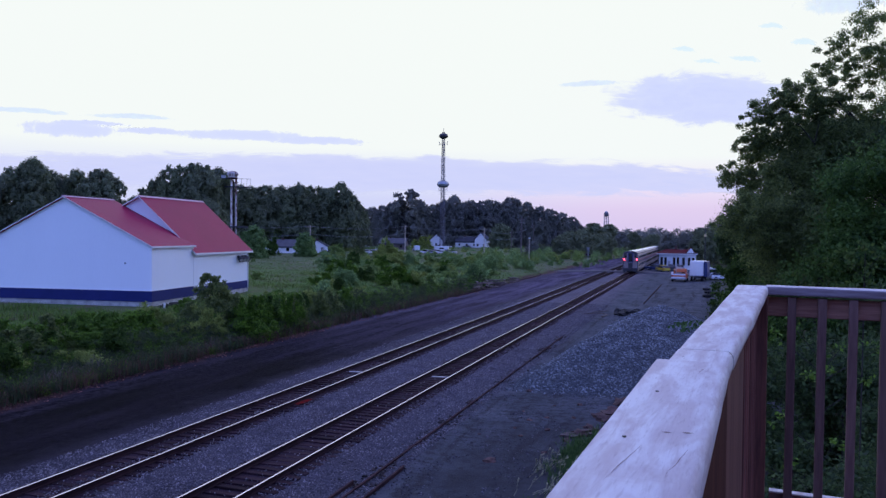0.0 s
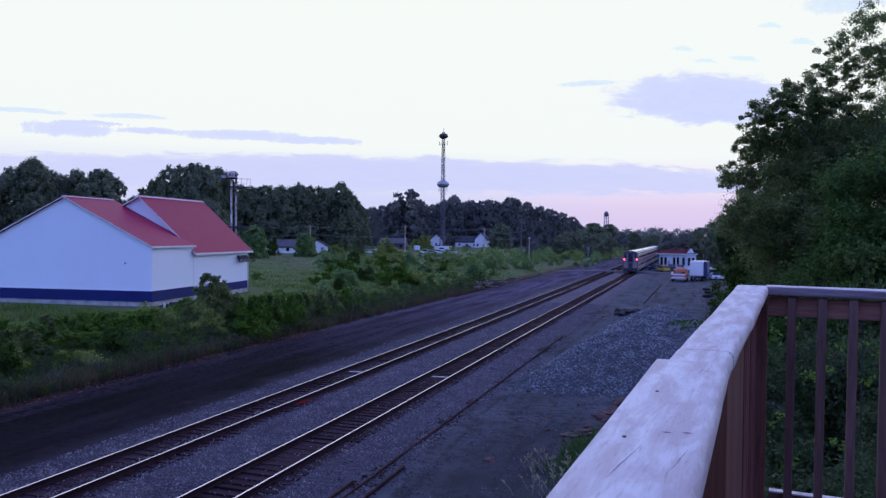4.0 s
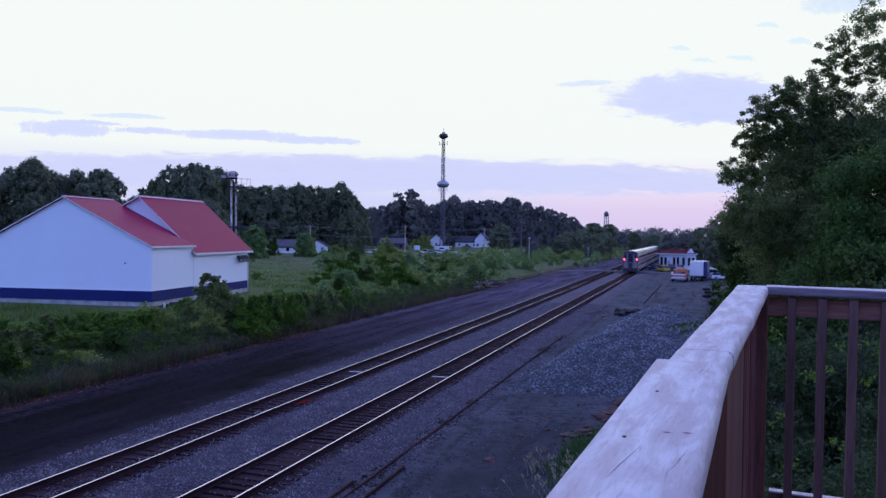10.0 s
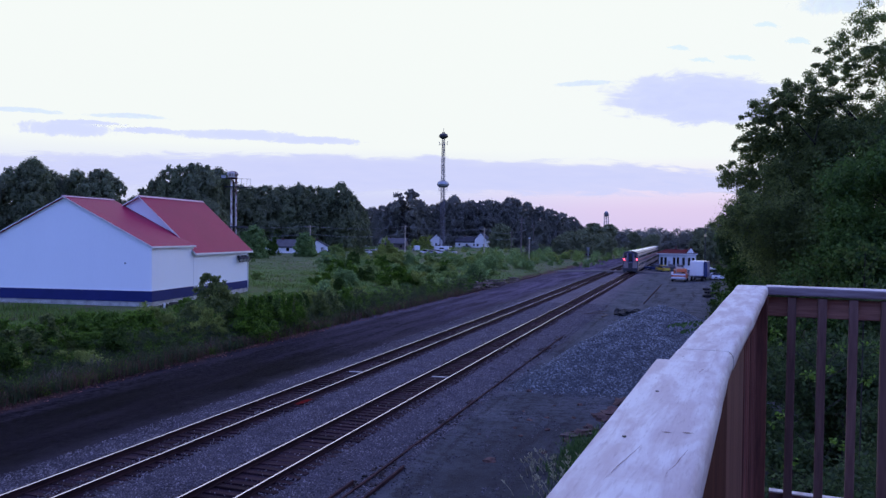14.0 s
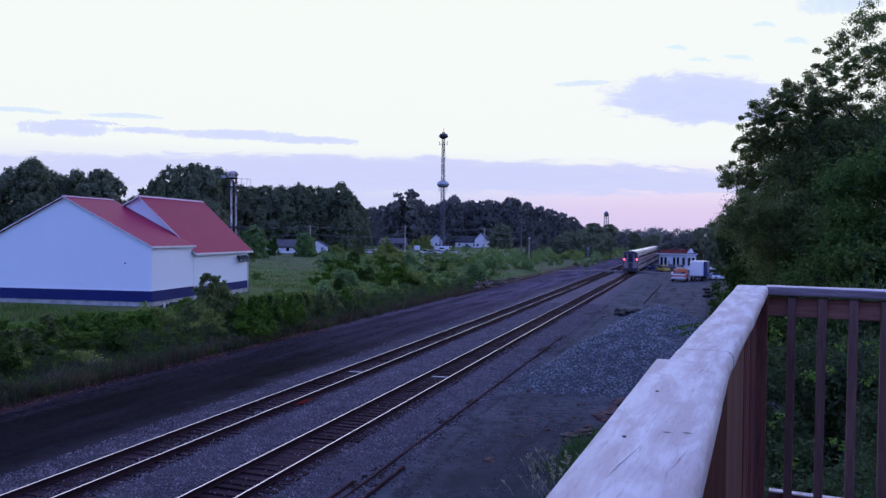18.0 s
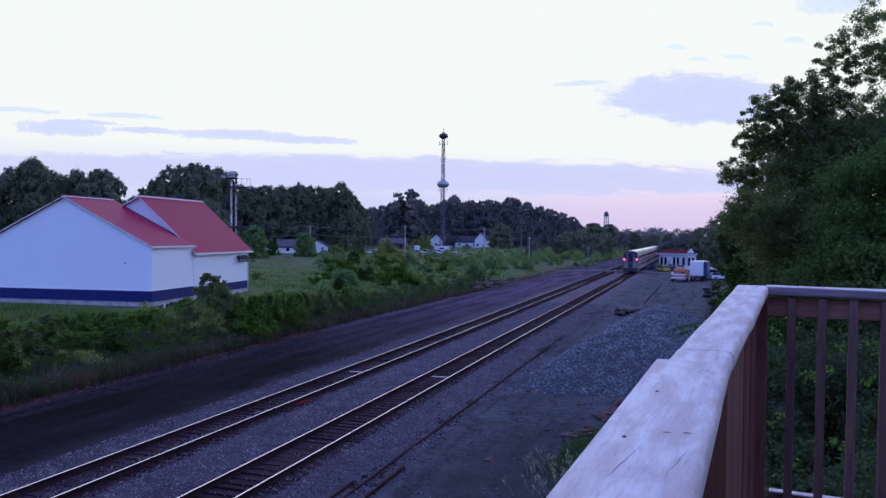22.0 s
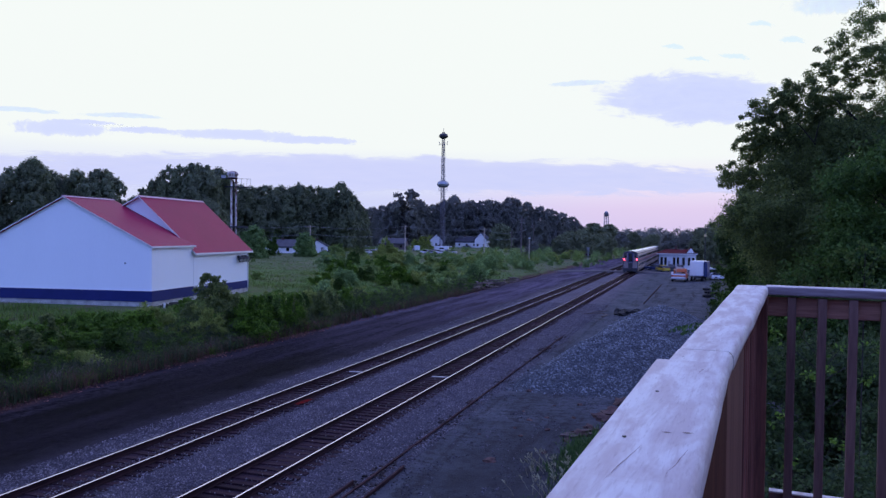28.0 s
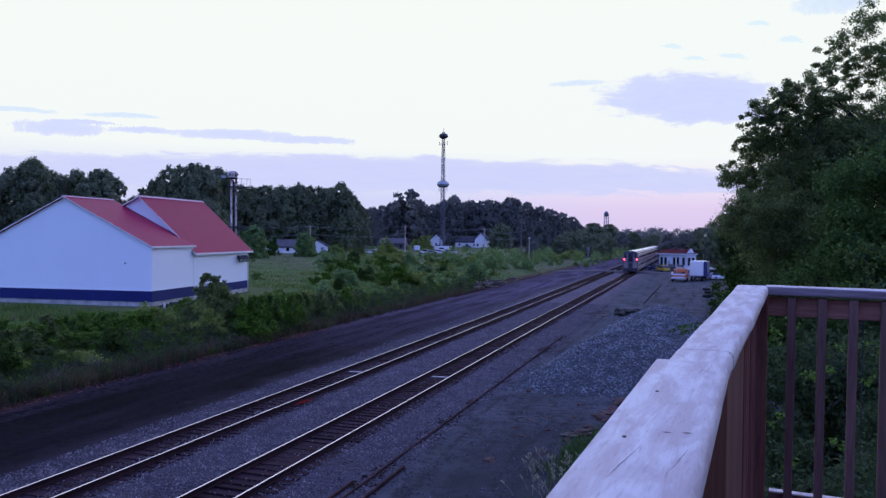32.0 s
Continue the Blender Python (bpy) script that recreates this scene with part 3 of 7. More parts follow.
M["straw"] = leaf_material("pale_seed_heads", (0.26, 0.25, 0.15), (0.52, 0.49, 0.34), 0.0, 0.5)


# ---- building helpers ----
def mesh_of(name, verts, faces, mats, index=None, smooth=False):
    me = bpy.data.meshes.new(name)
    me.from_pydata([tuple(v) for v in verts], [], [tuple(f) for f in faces])
    for m in (mats if isinstance(mats, (list, tuple)) else [mats]):
        me.materials.append(m)
    if index is not None:
        me.polygons.foreach_set("material_index", index)
    if smooth:
        me.polygons.foreach_set("use_smooth", [True] * len(me.polygons))
    me.update()
    return me


def part(name, bm, material, parent=None, label="", at=None):
    """Links a bmesh or mesh as ONE object, under a thing or part if one is given."""
    if isinstance(bm, bmesh.types.BMesh):
        me = bpy.data.meshes.new(name)
        bm.to_mesh(me)
        bm.free()
        for m in (material if isinstance(material, (list, tuple)) else [material]):
            me.materials.append(m)
    else:
        me = bm
    ob = new(name, me)
    if at is not None:
        ob.matrix_basis = at
    if parent:
        ob.parent = parent
    if label:
        ob["label"] = label
    return ob


def thing(name, at, label, category, group="", kind=""):
    ob = new(name)
    ob.matrix_basis = at
    ob.empty_display_size = 0.2
    return tagged(ob, label, category, group, kind)


def box(x0, x1, y0, y1, z0, z1, bevel=0.0, bm=None, seg=1):
    bm = bm or bmesh.new()
    r = bmesh.ops.create_cube(bm, size=1.0)
    bmesh.ops.scale(bm, vec=(x1 - x0, y1 - y0, z1 - z0), verts=r["verts"])
    bmesh.ops.translate(bm, vec=((x0 + x1) / 2, (y0 + y1) / 2, (z0 + z1) / 2), verts=r["verts"])
    if bevel:
        es = list({e for v in r["verts"] for e in v.link_edges})
        bmesh.ops.bevel(bm, geom=es, offset=bevel, segments=seg, affect="EDGES", profile=0.6)
    return bm


def tube(a, b, r0, r1=None, sides=10, bm=None):
    bm = bm or bmesh.new()
    a, b = Vector(a), Vector(b)
    r1 = r0 if r1 is None else r1
    d = b - a
    m = Matrix.Translation((a + b) / 2) @ d.to_track_quat("Z", "Y").to_matrix().to_4x4()
    bmesh.ops.create_cone(bm, cap_ends=True, segments=sides, radius1=r0, radius2=r1, depth=d.length, matrix=m)
    return bm


def prism(profile, y0, y1, bm=None):
    """Extrudes a closed profile of (x, z) along y."""
    bm = bm or bmesh.new()
    a = [bm.verts.new((x, y0, z)) for x, z in profile]
    b = [bm.verts.new((x, y1, z)) for x, z in profile]
    k = len(profile)
    for i in range(k):
        bm.faces.new((a[i], a[(i + 1) % k], b[(i + 1) % k], b[i]))
    bm.faces.new(a[::-1])
    bm.faces.new(b)
    bmesh.ops.recalc_face_normals(bm, faces=bm.faces)
    return bm


def ellipsoid(c, r, bm=None, u=14, v=8):
    bm = bm or bmesh.new()
    bmesh.ops.create_uvsphere(bm, u_segments=u, v_segments=v, radius=1.0,
                              matrix=Matrix.Translation(c) @ Matrix.Diagonal((*r, 1)))
    return bm


def leaf_mesh(name, rng, clumps, per, size, mat, spread=1.0, up=0.35, tight=False):
    """Many small folded leaves (or sprays) round clump centres: rows of centre and radius."""
    c = np.repeat(np.array([k[:3] for k in clumps], float), per, axis=0)
    rad = np.repeat(np.array([k[3] for k in clumps], float), per)
    n = len(c)
    d = rng.normal(size=(n, 3))
    d /= np.linalg.norm(d, axis=1)[:, None]
    r = rad * np.minimum(1.5, np.abs(rng.normal(0.55, 0.38, n))) * spread
    if tight:                                        # rounded sprays with clear gaps between them
        r = rad * rng.random(n) ** 0.45
    p = c + d * r[:, None] * np.array((1, 1, 0.75))
    ax = rng.normal(size=(n, 3)) + d * 0.8
    ax[:, 2] -= 0.25
    ax /= np.linalg.norm(ax, axis=1)[:, None]
    nr = rng.normal(size=(n, 3)) + np.array((0, 0, up * 3))
    sd = np.cross(ax, nr)
    sd /= np.linalg.norm(sd, axis=1)[:, None] + 1e-6
    nn = np.cross(sd, ax)
    s = size * (0.55 + 0.9 * rng.random(n))[:, None]
    v = np.empty((n, 4, 3))
    v[:, 0] = p - ax * s * 0.55
    v[:, 1] = p + sd * s * 0.34 + nn * s * 0.10
    v[:, 2] = p + ax * s * 0.62
    v[:, 3] = p - sd * s * 0.34 + nn * s * 0.10
    me = bpy.data.meshes.new(name)
    me.vertices.add(n * 4)
    me.vertices.foreach_set("co", v.reshape(-1))
    me.loops.add(n * 4)
    me.loops.foreach_set("vertex_index", np.arange(n * 4))
    me.polygons.add(n)
    me.polygons.foreach_set("loop_start", np.arange(n) * 4)
    me.materials.append(mat)
    me.update(calc_edges=True)
    return me


def blob_clumps(rng, centre, radii, count, clump, hollow=0.55, lobes=7, rough=0.35):
    """Clump centres in an uneven crown: an ellipsoid with lobes pushed in and out."""
    out = []
    dirs = rng.normal(size=(lobes, 3))
    dirs /= np.linalg.norm(dirs, axis=1)[:, None]
    amp = rng.uniform(-rough, rough, lobes)
    while len(out) < count:
        d = rng.normal(size=3)
        d /= np.linalg.norm(d)
        if d[2] < -0.75:
            continue
        k = 1 + float(np.sum(amp * np.clip(dirs @ d, 0, 1) ** 3))
        q = (hollow + (1 - hollow) * rng.random() ** 0.6) * k
        out.append((centre[0] + d[0] * radii[0] * q, centre[1] + d[1] * radii[1] * q, centre[2] + d[2] * radii[2] * q,
                    clump * rng.uniform(0.6, 1.25)))
    return out


def trunk_bmesh(rng, height, radius, limbs, spread, lean=0.0, first=0.35):
    """A tapered trunk in bent pieces with limbs that fork once."""
    bm = bmesh.new()
    p, k = Vector((0, 0, -0.1)), 6
    pts = [p.copy()]
    for i in range(k):
        p = p + Vector((rng.uniform(-0.25, 0.25) + lean / k, rng.uniform(-0.25, 0.25), height / k))
        pts.append(p.copy())
    for i in range(k):
        tube(pts[i], pts[i + 1], radius * (1 - 0.13 * i), radius * (1 - 0.13 * (i + 1)), 8, bm)
    for j in range(limbs):
        f = first + (0.95 - first) * j / max(1, limbs - 1)
        i = min(k - 1, int(f * k))
        a = pts[i].lerp(pts[i + 1], f * k - i)
        ang = j * 2.4 + rng.uniform(-0.4, 0.4)
        out = Vector((math.cos(ang), math.sin(ang), rng.uniform(0.5, 1.1))).normalized()
        ln = spread * (1.05 - 0.5 * f) * rng.uniform(0.8, 1.15)
        b = a + out * ln * 0.55
        r = radius * 0.42 * (1.1 - 0.6 * f)
        tube(a, b, r, r * 0.7, 6, bm)
        for s in (-0.5, 0.5):
            e = b + (out + Vector((-out.y * s, out.x * s, 0.25))).normalized() * ln * 0.5
            tube(b, e, r * 0.62, r * 0.25, 5, bm)
    return bm


# ---- ground ----
TRACK_A, TRACK_B = -17.895, -13.09       # centre lines, metres across
RAIL_TOP, TIE_TOP = 0.30, 0.12


def smooth(a, b, x):
    t = min(1.0, max(0.0, (x - a) / (b - a)))
    return t * t * (3 - 2 * t)


def ground_z(x, y):
    """Yard at 0, shallow ballast bed, cinder strip, meadow bank a little higher."""
    z = 0.07 * smooth(-21.3, -19.9, x) * (1 - smooth(-11.4, -10.2, x))
    z += 0.8 * (1 - smooth(-36.0, -29.0, x))
    near = 1 - smooth(150, 400, abs(y))
    z += near * 0.05 * (noise.noise((x * 0.35, y * 0.35, 0.0)) + 0.5 * noise.noise((x * 1.3, y * 1.3, 5.0)))
    if x < -30:
        z += near * 0.22 * noise.noise((x * 0.16, y * 0.16, 9.0))
    if min(abs(x - TRACK_A), abs(x - TRACK_B)) < 1.3:
        z = min(z, 0.085)
    if -75 < x < -46 and 54 < y < 86:
        z = min(z, 0.78)
    return z


def stretched(a, b, fine, far, rate):
    """Even steps between a and b, growing ones outside, out to far."""
    v = list(np.arange(a, b + fine / 2, fine))
    s, lo, hi = fine, a, b
    while hi < far or lo > -far:
        s *= rate
        hi, lo = hi + s, lo - s
        v.insert(0, lo)
        v.append(hi)
    return v


xs, ys = stretched(-42, 8, 0.5, 2600, 1.22), stretched(8, 120, 0.7, 4600, 1.2)
gv = [(x, y, ground_z(x, y)) for y in ys for x in xs]
nx = len(xs)
gf = [(j * nx + i, j * nx + i + 1, (j + 1) * nx + i + 1, (j + 1) * nx + i) for j in range(len(ys) - 1) for i in range(nx - 1)]
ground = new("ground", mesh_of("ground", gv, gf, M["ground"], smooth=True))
tagged(ground, "dusky railway yard with ballast, black cinders and meadow", "ground", kind="structure")

# road across the tracks
rv, rf = [], []
rx = [-33, -31, -29, -25, -22, -20, -11, -9, -6, 0, 8, 20, 60, 150]
for x in rx:
    z = ground_z(x, 172) + 0.03 if x < -29 else 0.03
    z = max(z, 0.03 + 0.255 * smooth(-29, -21, x) * (1 - smooth(-10.5, -4, x)))
    for y, dz in ((168.5, -0.25), (168.8, 0.0), (175.2, 0.0), (175.5, -0.25)):
        rv.append((x, y, z + dz))
for i in range(len(rx) - 1):
    for j in range(3):
        rf.append((i * 4 + j, i * 4 + 4 + j, i * 4 + 5 + j, i * 4 + 1 + j))
M["road"] = surface("pale_worn_asphalt", (0.105, 0.098, 0.115), 0.9, 0, (0.065, 0.060, 0.070), 0.4, 9, 0.7, 0.3, coords="World", spec=0.08)
tagged(new("road", mesh_of("road", rv, rf, M["road"])), "pale worn road over the level crossing", "road", kind="structure")


# ---- railway tracks ----
def rail_mesh(name, y0, y1, side_mat):
    p = [(-0.07, 0), (0.07, 0), (0.07, 0.012), (0.012, 0.035), (0.010, 0.135), (0.036, 0.150), (0.036, 0.172), (0.029, 0.183),
         (-0.029, 0.183), (-0.036, 0.172), (-0.036, 0.150), (-0.010, 0.135), (-0.012, 0.035), (-0.07, 0.012)]
    bm = prism(p, y0, y1)
    for f in bm.faces:
        c = f.calc_center_median()
        f.material_index = 0 if c.z > 0.181 and f.normal.z > 0.8 else 1
    me = bpy.data.meshes.new(name)
    bm.to_mesh(me)
    bm.free()
    me.materials.append(M["rail_head"] if side_mat is not M["old_rail"] else side_mat)
    me.materials.append(side_mat)
    return me


long_rail = rail_mesh("rail", -25.0, 900.0, M["rail_side"])
tie_mesh = bpy.data.meshes.new("tie")
b_ = box(-1.3, 1.3, -0.115, 0.115, -0.18, 0, 0.012)
b_.to_mesh(tie_mesh)
b_.free()
tie_mesh.materials.append(M["tie"])
plate_mesh = bpy.data.meshes.new("tie_plate")
b_ = box(-0.17, 0.17, -0.09, 0.09, 0, 0.012)
b_.to_mesh(plate_mesh)
b_.free()
plate_mesh.materials.append(M["rail_side"])


def rail_track(x, label, rng):
    t = thing("railway_track", pose(x, 0, 0), label, "railway track", "main line tracks", "structure")
    for s in (-1, 1):
        part("rail", long_rail, None, t, "rusty rail with a bright worn head", pose(s * 0.7525, 0, RAIL_TOP - 0.183))
    far = []
    for i in range(int((800 + 6) / 0.5)):
        y = -6 + i * 0.5
        if 8 <= y < 150 and not 168.4 < y < 175.6:
            part("tie", tie_mesh, None, t, "", pose(rng.uniform(-0.05, 0.05), y + rng.uniform(-0.04, 0.04), TIE_TOP - rng.uniform(0.003, 0.03), 0, 0, rng.uniform(-1.6, 1.6)))
        elif not 168.4 < y < 175.6:
            far.append((y, rng.uniform(-0.05, 0.05)))
    fv, ff = [], []
    for y, d in far:
        k = len(fv)
        fv += [(a + d, y + c, z) for z in (-0.08, TIE_TOP - 0.01) for a, c in ((-1.3, -0.115), (1.3, -0.115), (1.3, 0.115), (-1.3, 0.115))]
        ff += [(k + 4, k + 5, k + 6, k + 7), (k, k + 1, k + 5, k + 4), (k + 1, k + 2, k + 6, k + 5), (k + 2, k + 3, k + 7, k + 6), (k + 3, k, k + 4, k + 7)]
    tagged(part("far_ties", mesh_of("far_ties", fv, ff, M["tie"]), None, t), kind="stuff")
    return t


rng = np.random.default_rng(3)
track_far = rail_track(TRACK_A, "straight railway track on wooden ties in grey ballast", rng)
track_near = rail_track(TRACK_B, "railway track on dark wooden ties, train standing on it", rng)
for x, y in ((TRACK_A, 39.0), (TRACK_B, 39.3)):
    p_ = part("board", box(-0.48, 0.48, -0.09, 0.09, 0, 0.03, 0.004), M["pale_tie"], None, "", pose(x + 0.05, y, TIE_TOP, 0, 0, 3))
    tagged(p_, "pale flat board lying between the rails", "board", "boards between rails")

# an old rail laid on the ground beside the yard, and a short piece
old = rail_mesh("old_rail", -7.0, 59.0, M["old_rail"])
for x, y0, rz, me, lab in ((-9.76, 0.0, 0.0, old, "long brown rusty rail half sunk in the yard"),):
    tagged(part("disused_rail", me, None, None, "", pose(x, y0, -0.09, 0, 0, rz)), lab, "rail")
tagged(part("disused_rail", rail_mesh("rail_piece", 0, 38.0, M["old_rail"]), None, None, "", pose(-5.75, 92.0, -0.04, 0, 0, -0.6)),
       "old rail sunk in the far yard", "rail")
tagged(part("disused_rail", rail_mesh("rail_piece", 0, 11.8, M["old_rail"]), None, None, "", pose(-9.08, 12.0, -0.05, 0, 0, 0.4)),
       "short rusty rail offcut lying on the yard", "rail")
tagged(part("disused_rail", rail_mesh("rail_piece", 0, 9.4, M["old_rail"]), None, None, "", pose(-9.98, 12.4, -0.04, 0, 0, 0.6)),
       "rusty rail lying beside another old rail", "rail")
tagged(part("disused_rail", rail_mesh("rail_piece", 0, 58.0, M["old_rail"]), None, None, "", pose(-28.7, 92.0, -0.03, 0, 0, 0.5)),
       "dark rusty rail along the far edge of the cinder strip", "rail")
for x, y, ln, rz in ((-29.3, 102.0, 5.5, 84), (-29.7, 105.0, 4.6, 97), (-29.0, 107.5, 3.8, 88)):
    tagged(part("beam", box(-ln / 2, ln / 2, -0.15, 0.15, 0, 0.24, 0.02), M["brick_red"], None, "", pose(x, y, 0.12, 0, 0, rz)), "reddish timber beam before the discarded ties", "beam", "timber beams")
for y in (27.0, 34.5, 44.0, 53.5):
    p_ = part("sleeper_stub", box(-0.5, 0.35, -0.11, 0.11, -0.06, 0.045, 0.01), M["tie"], None, "", pose(-9.76 + rng.uniform(-0.1, 0.1), y + rng.uniform(-0.6, 0.6), -0.02, 0, 0, rng.uniform(25, 80)))
    tagged(p_, "rotten dark sleeper stub under the old rail", "sleeper", "old sleepers")
p_ = part("paint_mark", mesh_of("paint_mark", [(-0.20, -0.6, 0), (0.05, -0.7, 0.0), (0.16, 0.1, 0.0), (0.04, 0.6, 0), (-0.14, 0.5, 0), (-0.22, 0.1, 0)], [(0, 1, 2, 3, 4, 5)], M["orange_mark"]), None, None, "", pose(TRACK_A + 1.02, 31.2, 0.15))
tagged(p_, "orange spray paint mark on ballast by the rail", "paint mark")


def rubble(name, rng, points, size, mat, flat=0.75):
    """Loose stones as joined squashed octahedra."""
    p = np.array(points)
    n = len(p)
    base = np.array(((1, 0, 0), (-1, 0, 0), (0, 1, 0), (0, -1, 0), (0, 0, 1), (0, 0, -1)), float)
    s = size * (0.5 + 0.9 * rng.random((n, 1, 1))) * np.array((1, 0.8, flat))
    a = rng.uniform(0, 6.28, n)
    v = base[None] * s * (1 + 0.35 * rng.uniform(-1, 1, (n, 6, 1)))
    x = v[:, :, 0] * np.cos(a)[:, None] - v[:, :, 1] * np.sin(a)[:, None]
    y = v[:, :, 0] * np.sin(a)[:, None] + v[:, :, 1] * np.cos(a)[:, None]
    v = np.stack((x, y, v[:, :, 2]), 2) + p[:, None]
    tri = np.array(((0, 2, 4), (2, 1, 4), (1, 3, 4), (3, 0, 4), (2, 0, 5), (1, 2, 5), (3, 1, 5), (0, 3, 5)))
    f = (tri[None] + (np.arange(n) * 6)[:, None, None]).reshape(-1)
    me = bpy.data.meshes.new(name)
    me.vertices.add(n * 6)
    me.vertices.foreach_set("co", v.reshape(-1))
    me.loops.add(len(f))
    me.loops.foreach_set("vertex_index", f)
    me.polygons.add(n * 8)
    me.polygons.foreach_set("loop_start", np.arange(n * 8) * 3)
    me.materials.append(mat)
    me.update(calc_edges=True)
    return me


def ballast_points(rng, count):
    out = []
    while len(out) < count:
        y = 14 + 75 * rng.random() ** 1.7
        x = rng.uniform(-20.9, -9.2)
        if x < -20.3 and rng.random() < 0.5 * (-20.3 - x) / 0.6:
            continue
        if any(abs(x - t - s) < 0.10 for t in (TRACK_A, TRACK_B) for s in (-0.7525, 0.7525)):
            continue
        dx = min((x - t for t in (TRACK_A, TRACK_B)), key=abs)      # stone lies thickest left of each rail, oily dirt right of it
        inside = abs(dx) < 1.32
        share = 1.0 if dx < -0.8 else 0.06 if dx < -0.2 else 0.10 + 0.45 * smooth(-0.2, 0.1, dx) if dx < 0.75 else 0.08 + 0.6 * smooth(1.0, 1.3, dx)
        if inside and x > TRACK_B - 0.3:                             # clean stone fills the cribs and leaves the tie ends bare
            share = 1.0 if abs((y + 0.25) % 0.5 - 0.25) > 0.14 and (dx > 0.84 or dx < 0.66) else 0.03
            share *= 0.12 if dx < 0.75 else 1.0
        if inside and rng.random() > share:
            continue
        out.append((x, y, (0.098 if inside else ground_z(x, y)) + 0.010))
    return out


tagged(new("ballast_stones", rubble("ballast_stones", rng, ballast_points(rng, 98000), 0.029, M["stone"])),
       "loose grey ballast stones between and beside the rails", "ballast", kind="stuff")
pts = []
while len(pts) < 5000:
    y, x = 20 + 60 * rng.random() ** 1.6, rng.uniform(-10.4, -1.5)
    if noise.noise((x * 0.5, y * 0.3, 3.0)) > -0.05:
        pts.append((x, y, ground_z(x, y) + 0.006))
tagged(new("yard_pebbles", rubble("yard_pebbles", rng, pts, 0.035, M["yard_stone"])), "scattered pebbles on the packed yard", "pebbles", kind="stuff")

pts = [(x, y, ground_z(x, y) + 0.02) for x, y in zip(rng.normal(-29.1, 0.45, 2600), 18 + 90 * rng.random(2600) ** 1.5)]
tagged(new("bank_litter", rubble("bank_litter", rng, pts, 0.07, M["litter"], 0.4)), "reddish dead leaves and litter along the weedy bank", "litter", kind="stuff")

# ---- gravel heap ----
def heap_z(x, y):
    """A windrow: straight left and front feet, even slopes, a rounded crest."""
    left = x + 8.9 - 0.115 * (y - 39) + 0.35 * noise.noise((0.0, y * 0.35, 7.0))
    front = y - 38.2 + 0.5 * noise.noise((x * 0.4, 0.0, 2.0)) + 0.05 * x
    z = min(0.76 * left, 0.52 * front, 0.6 * (3.6 - x), 0.55 * (62 - y))
    top = 3.15 - 0.012 * (y - 53) ** 2 * (y < 53) - 0.02 * (y - 53) ** 2 * (y > 53)
    z = top - 0.45 * math.log(1 + math.exp((top - z) / 0.45)) if z > -0.5 else z
    return z + 0.10 * noise.noise((x * 0.7, y * 0.7, 1.0)) + 0.05 * noise.noise((x * 2.2, y * 2.2, 4.0)) + 0.12


hx, hy = np.arange(-9.6, 4.0, 0.2), np.arange(37, 61, 0.25)
hv = [(x, y, max(-0.12, heap_z(x, y))) for y in hy for x in hx]
k = len(hx)
hf = [(j * k + i, j * k + i + 1, (j + 1) * k + i + 1, (j + 1) * k + i) for j in range(len(hy) - 1) for i in range(k - 1)]
heap = thing("gravel_heap", pose(0, 0, 0), "large heap of crushed grey limestone gravel in the yard", "gravel heap")
part("heap_body", mesh_of("heap_body", hv, hf, M["pile"], smooth=True), None, heap)
pts = []
while len(pts) < 46000:
    x, y = rng.uniform(-9.4, 3), rng.uniform(37.4, 57)
    z = heap_z(x, y)
    if z > 0.0 or (z > -0.5 and rng.random() < 0.12):
        pts.append((x, y, max(z, 0.0) + 0.01))
tagged(part("loose_gravel", rubble("loose_gravel", rng, pts, 0.052, M["pile_stone"]), None, heap, "pale angular gravel stones"), kind="stuff")

M["ridge"] = surface("faded_pink_flashing", (0.55, 0.38, 0.42), 0.5, 0, (0.42, 0.22, 0.26), 0.6, 8, 0.5, 0.05)
M["clinker"] = stone_material("dark_clinker", (0.012, 0.009, 0.009), (0.07, 0.048, 0.045))
# ---- hall with red roof ----
hall = thing("hall", pose(-48.19, 59.56, 0.8, 0, 0, 8), "white metal-clad hall with red gabled roofs and navy base band", "building")
EAVE, PEAK, HALF, LONG = 5.62, 10.32, 9.27, 7.82
PITCH = (PEAK - EAVE) / HALF


def gable_wall(y, x0, x1, xp, ze0, ze1, zp, z0, thick=0.2):
    return prism([(x0, z0), (x1, z0), (x1, ze1), (xp, zp), (x0, ze0)], y, y + thick)


wall_front = part("wall", gable_wall(0, -2 * HALF + 0.15, -0.15, -HALF, EAVE - 0.05, EAVE - 0.05, PEAK - 0.12, 1.43), M["white_wall"], hall, "white gable end wall")
part("wall", box(-0.35, -0.15, 0.2, LONG, 1.43, EAVE - 0.06), M["white_wall"], hall, "white side wall")
part("wall", box(-2 * HALF + 0.15, -2 * HALF + 0.35, 0.2, LONG, 1.43, EAVE - 0.06), M["white_wall"], hall)
part("base_band", box(-2 * HALF + 0.10, -0.10, -0.05, LONG, 0.42, 1.43, 0.01), M["navy"], hall, "navy blue band round the foot of the wall")
part("drip_edge", box(-2 * HALF + 0.08, -0.08, -0.07, LONG, 1.43, 1.49), M["white_trim"], hall, "thin white drip edge")
part("foundation", box(-2 * HALF + 0.2, -0.2, 0.05, LONG, -0.8, 0.42), M["concrete"], hall, "pale stained concrete foundation")


def roof_slab(xe, ze, xp, zp, y0, y1, thick=0.14):
    return prism([(xe, ze), (xp, zp), (xp, zp - thick), (xe, ze - thick)], y0, y1)


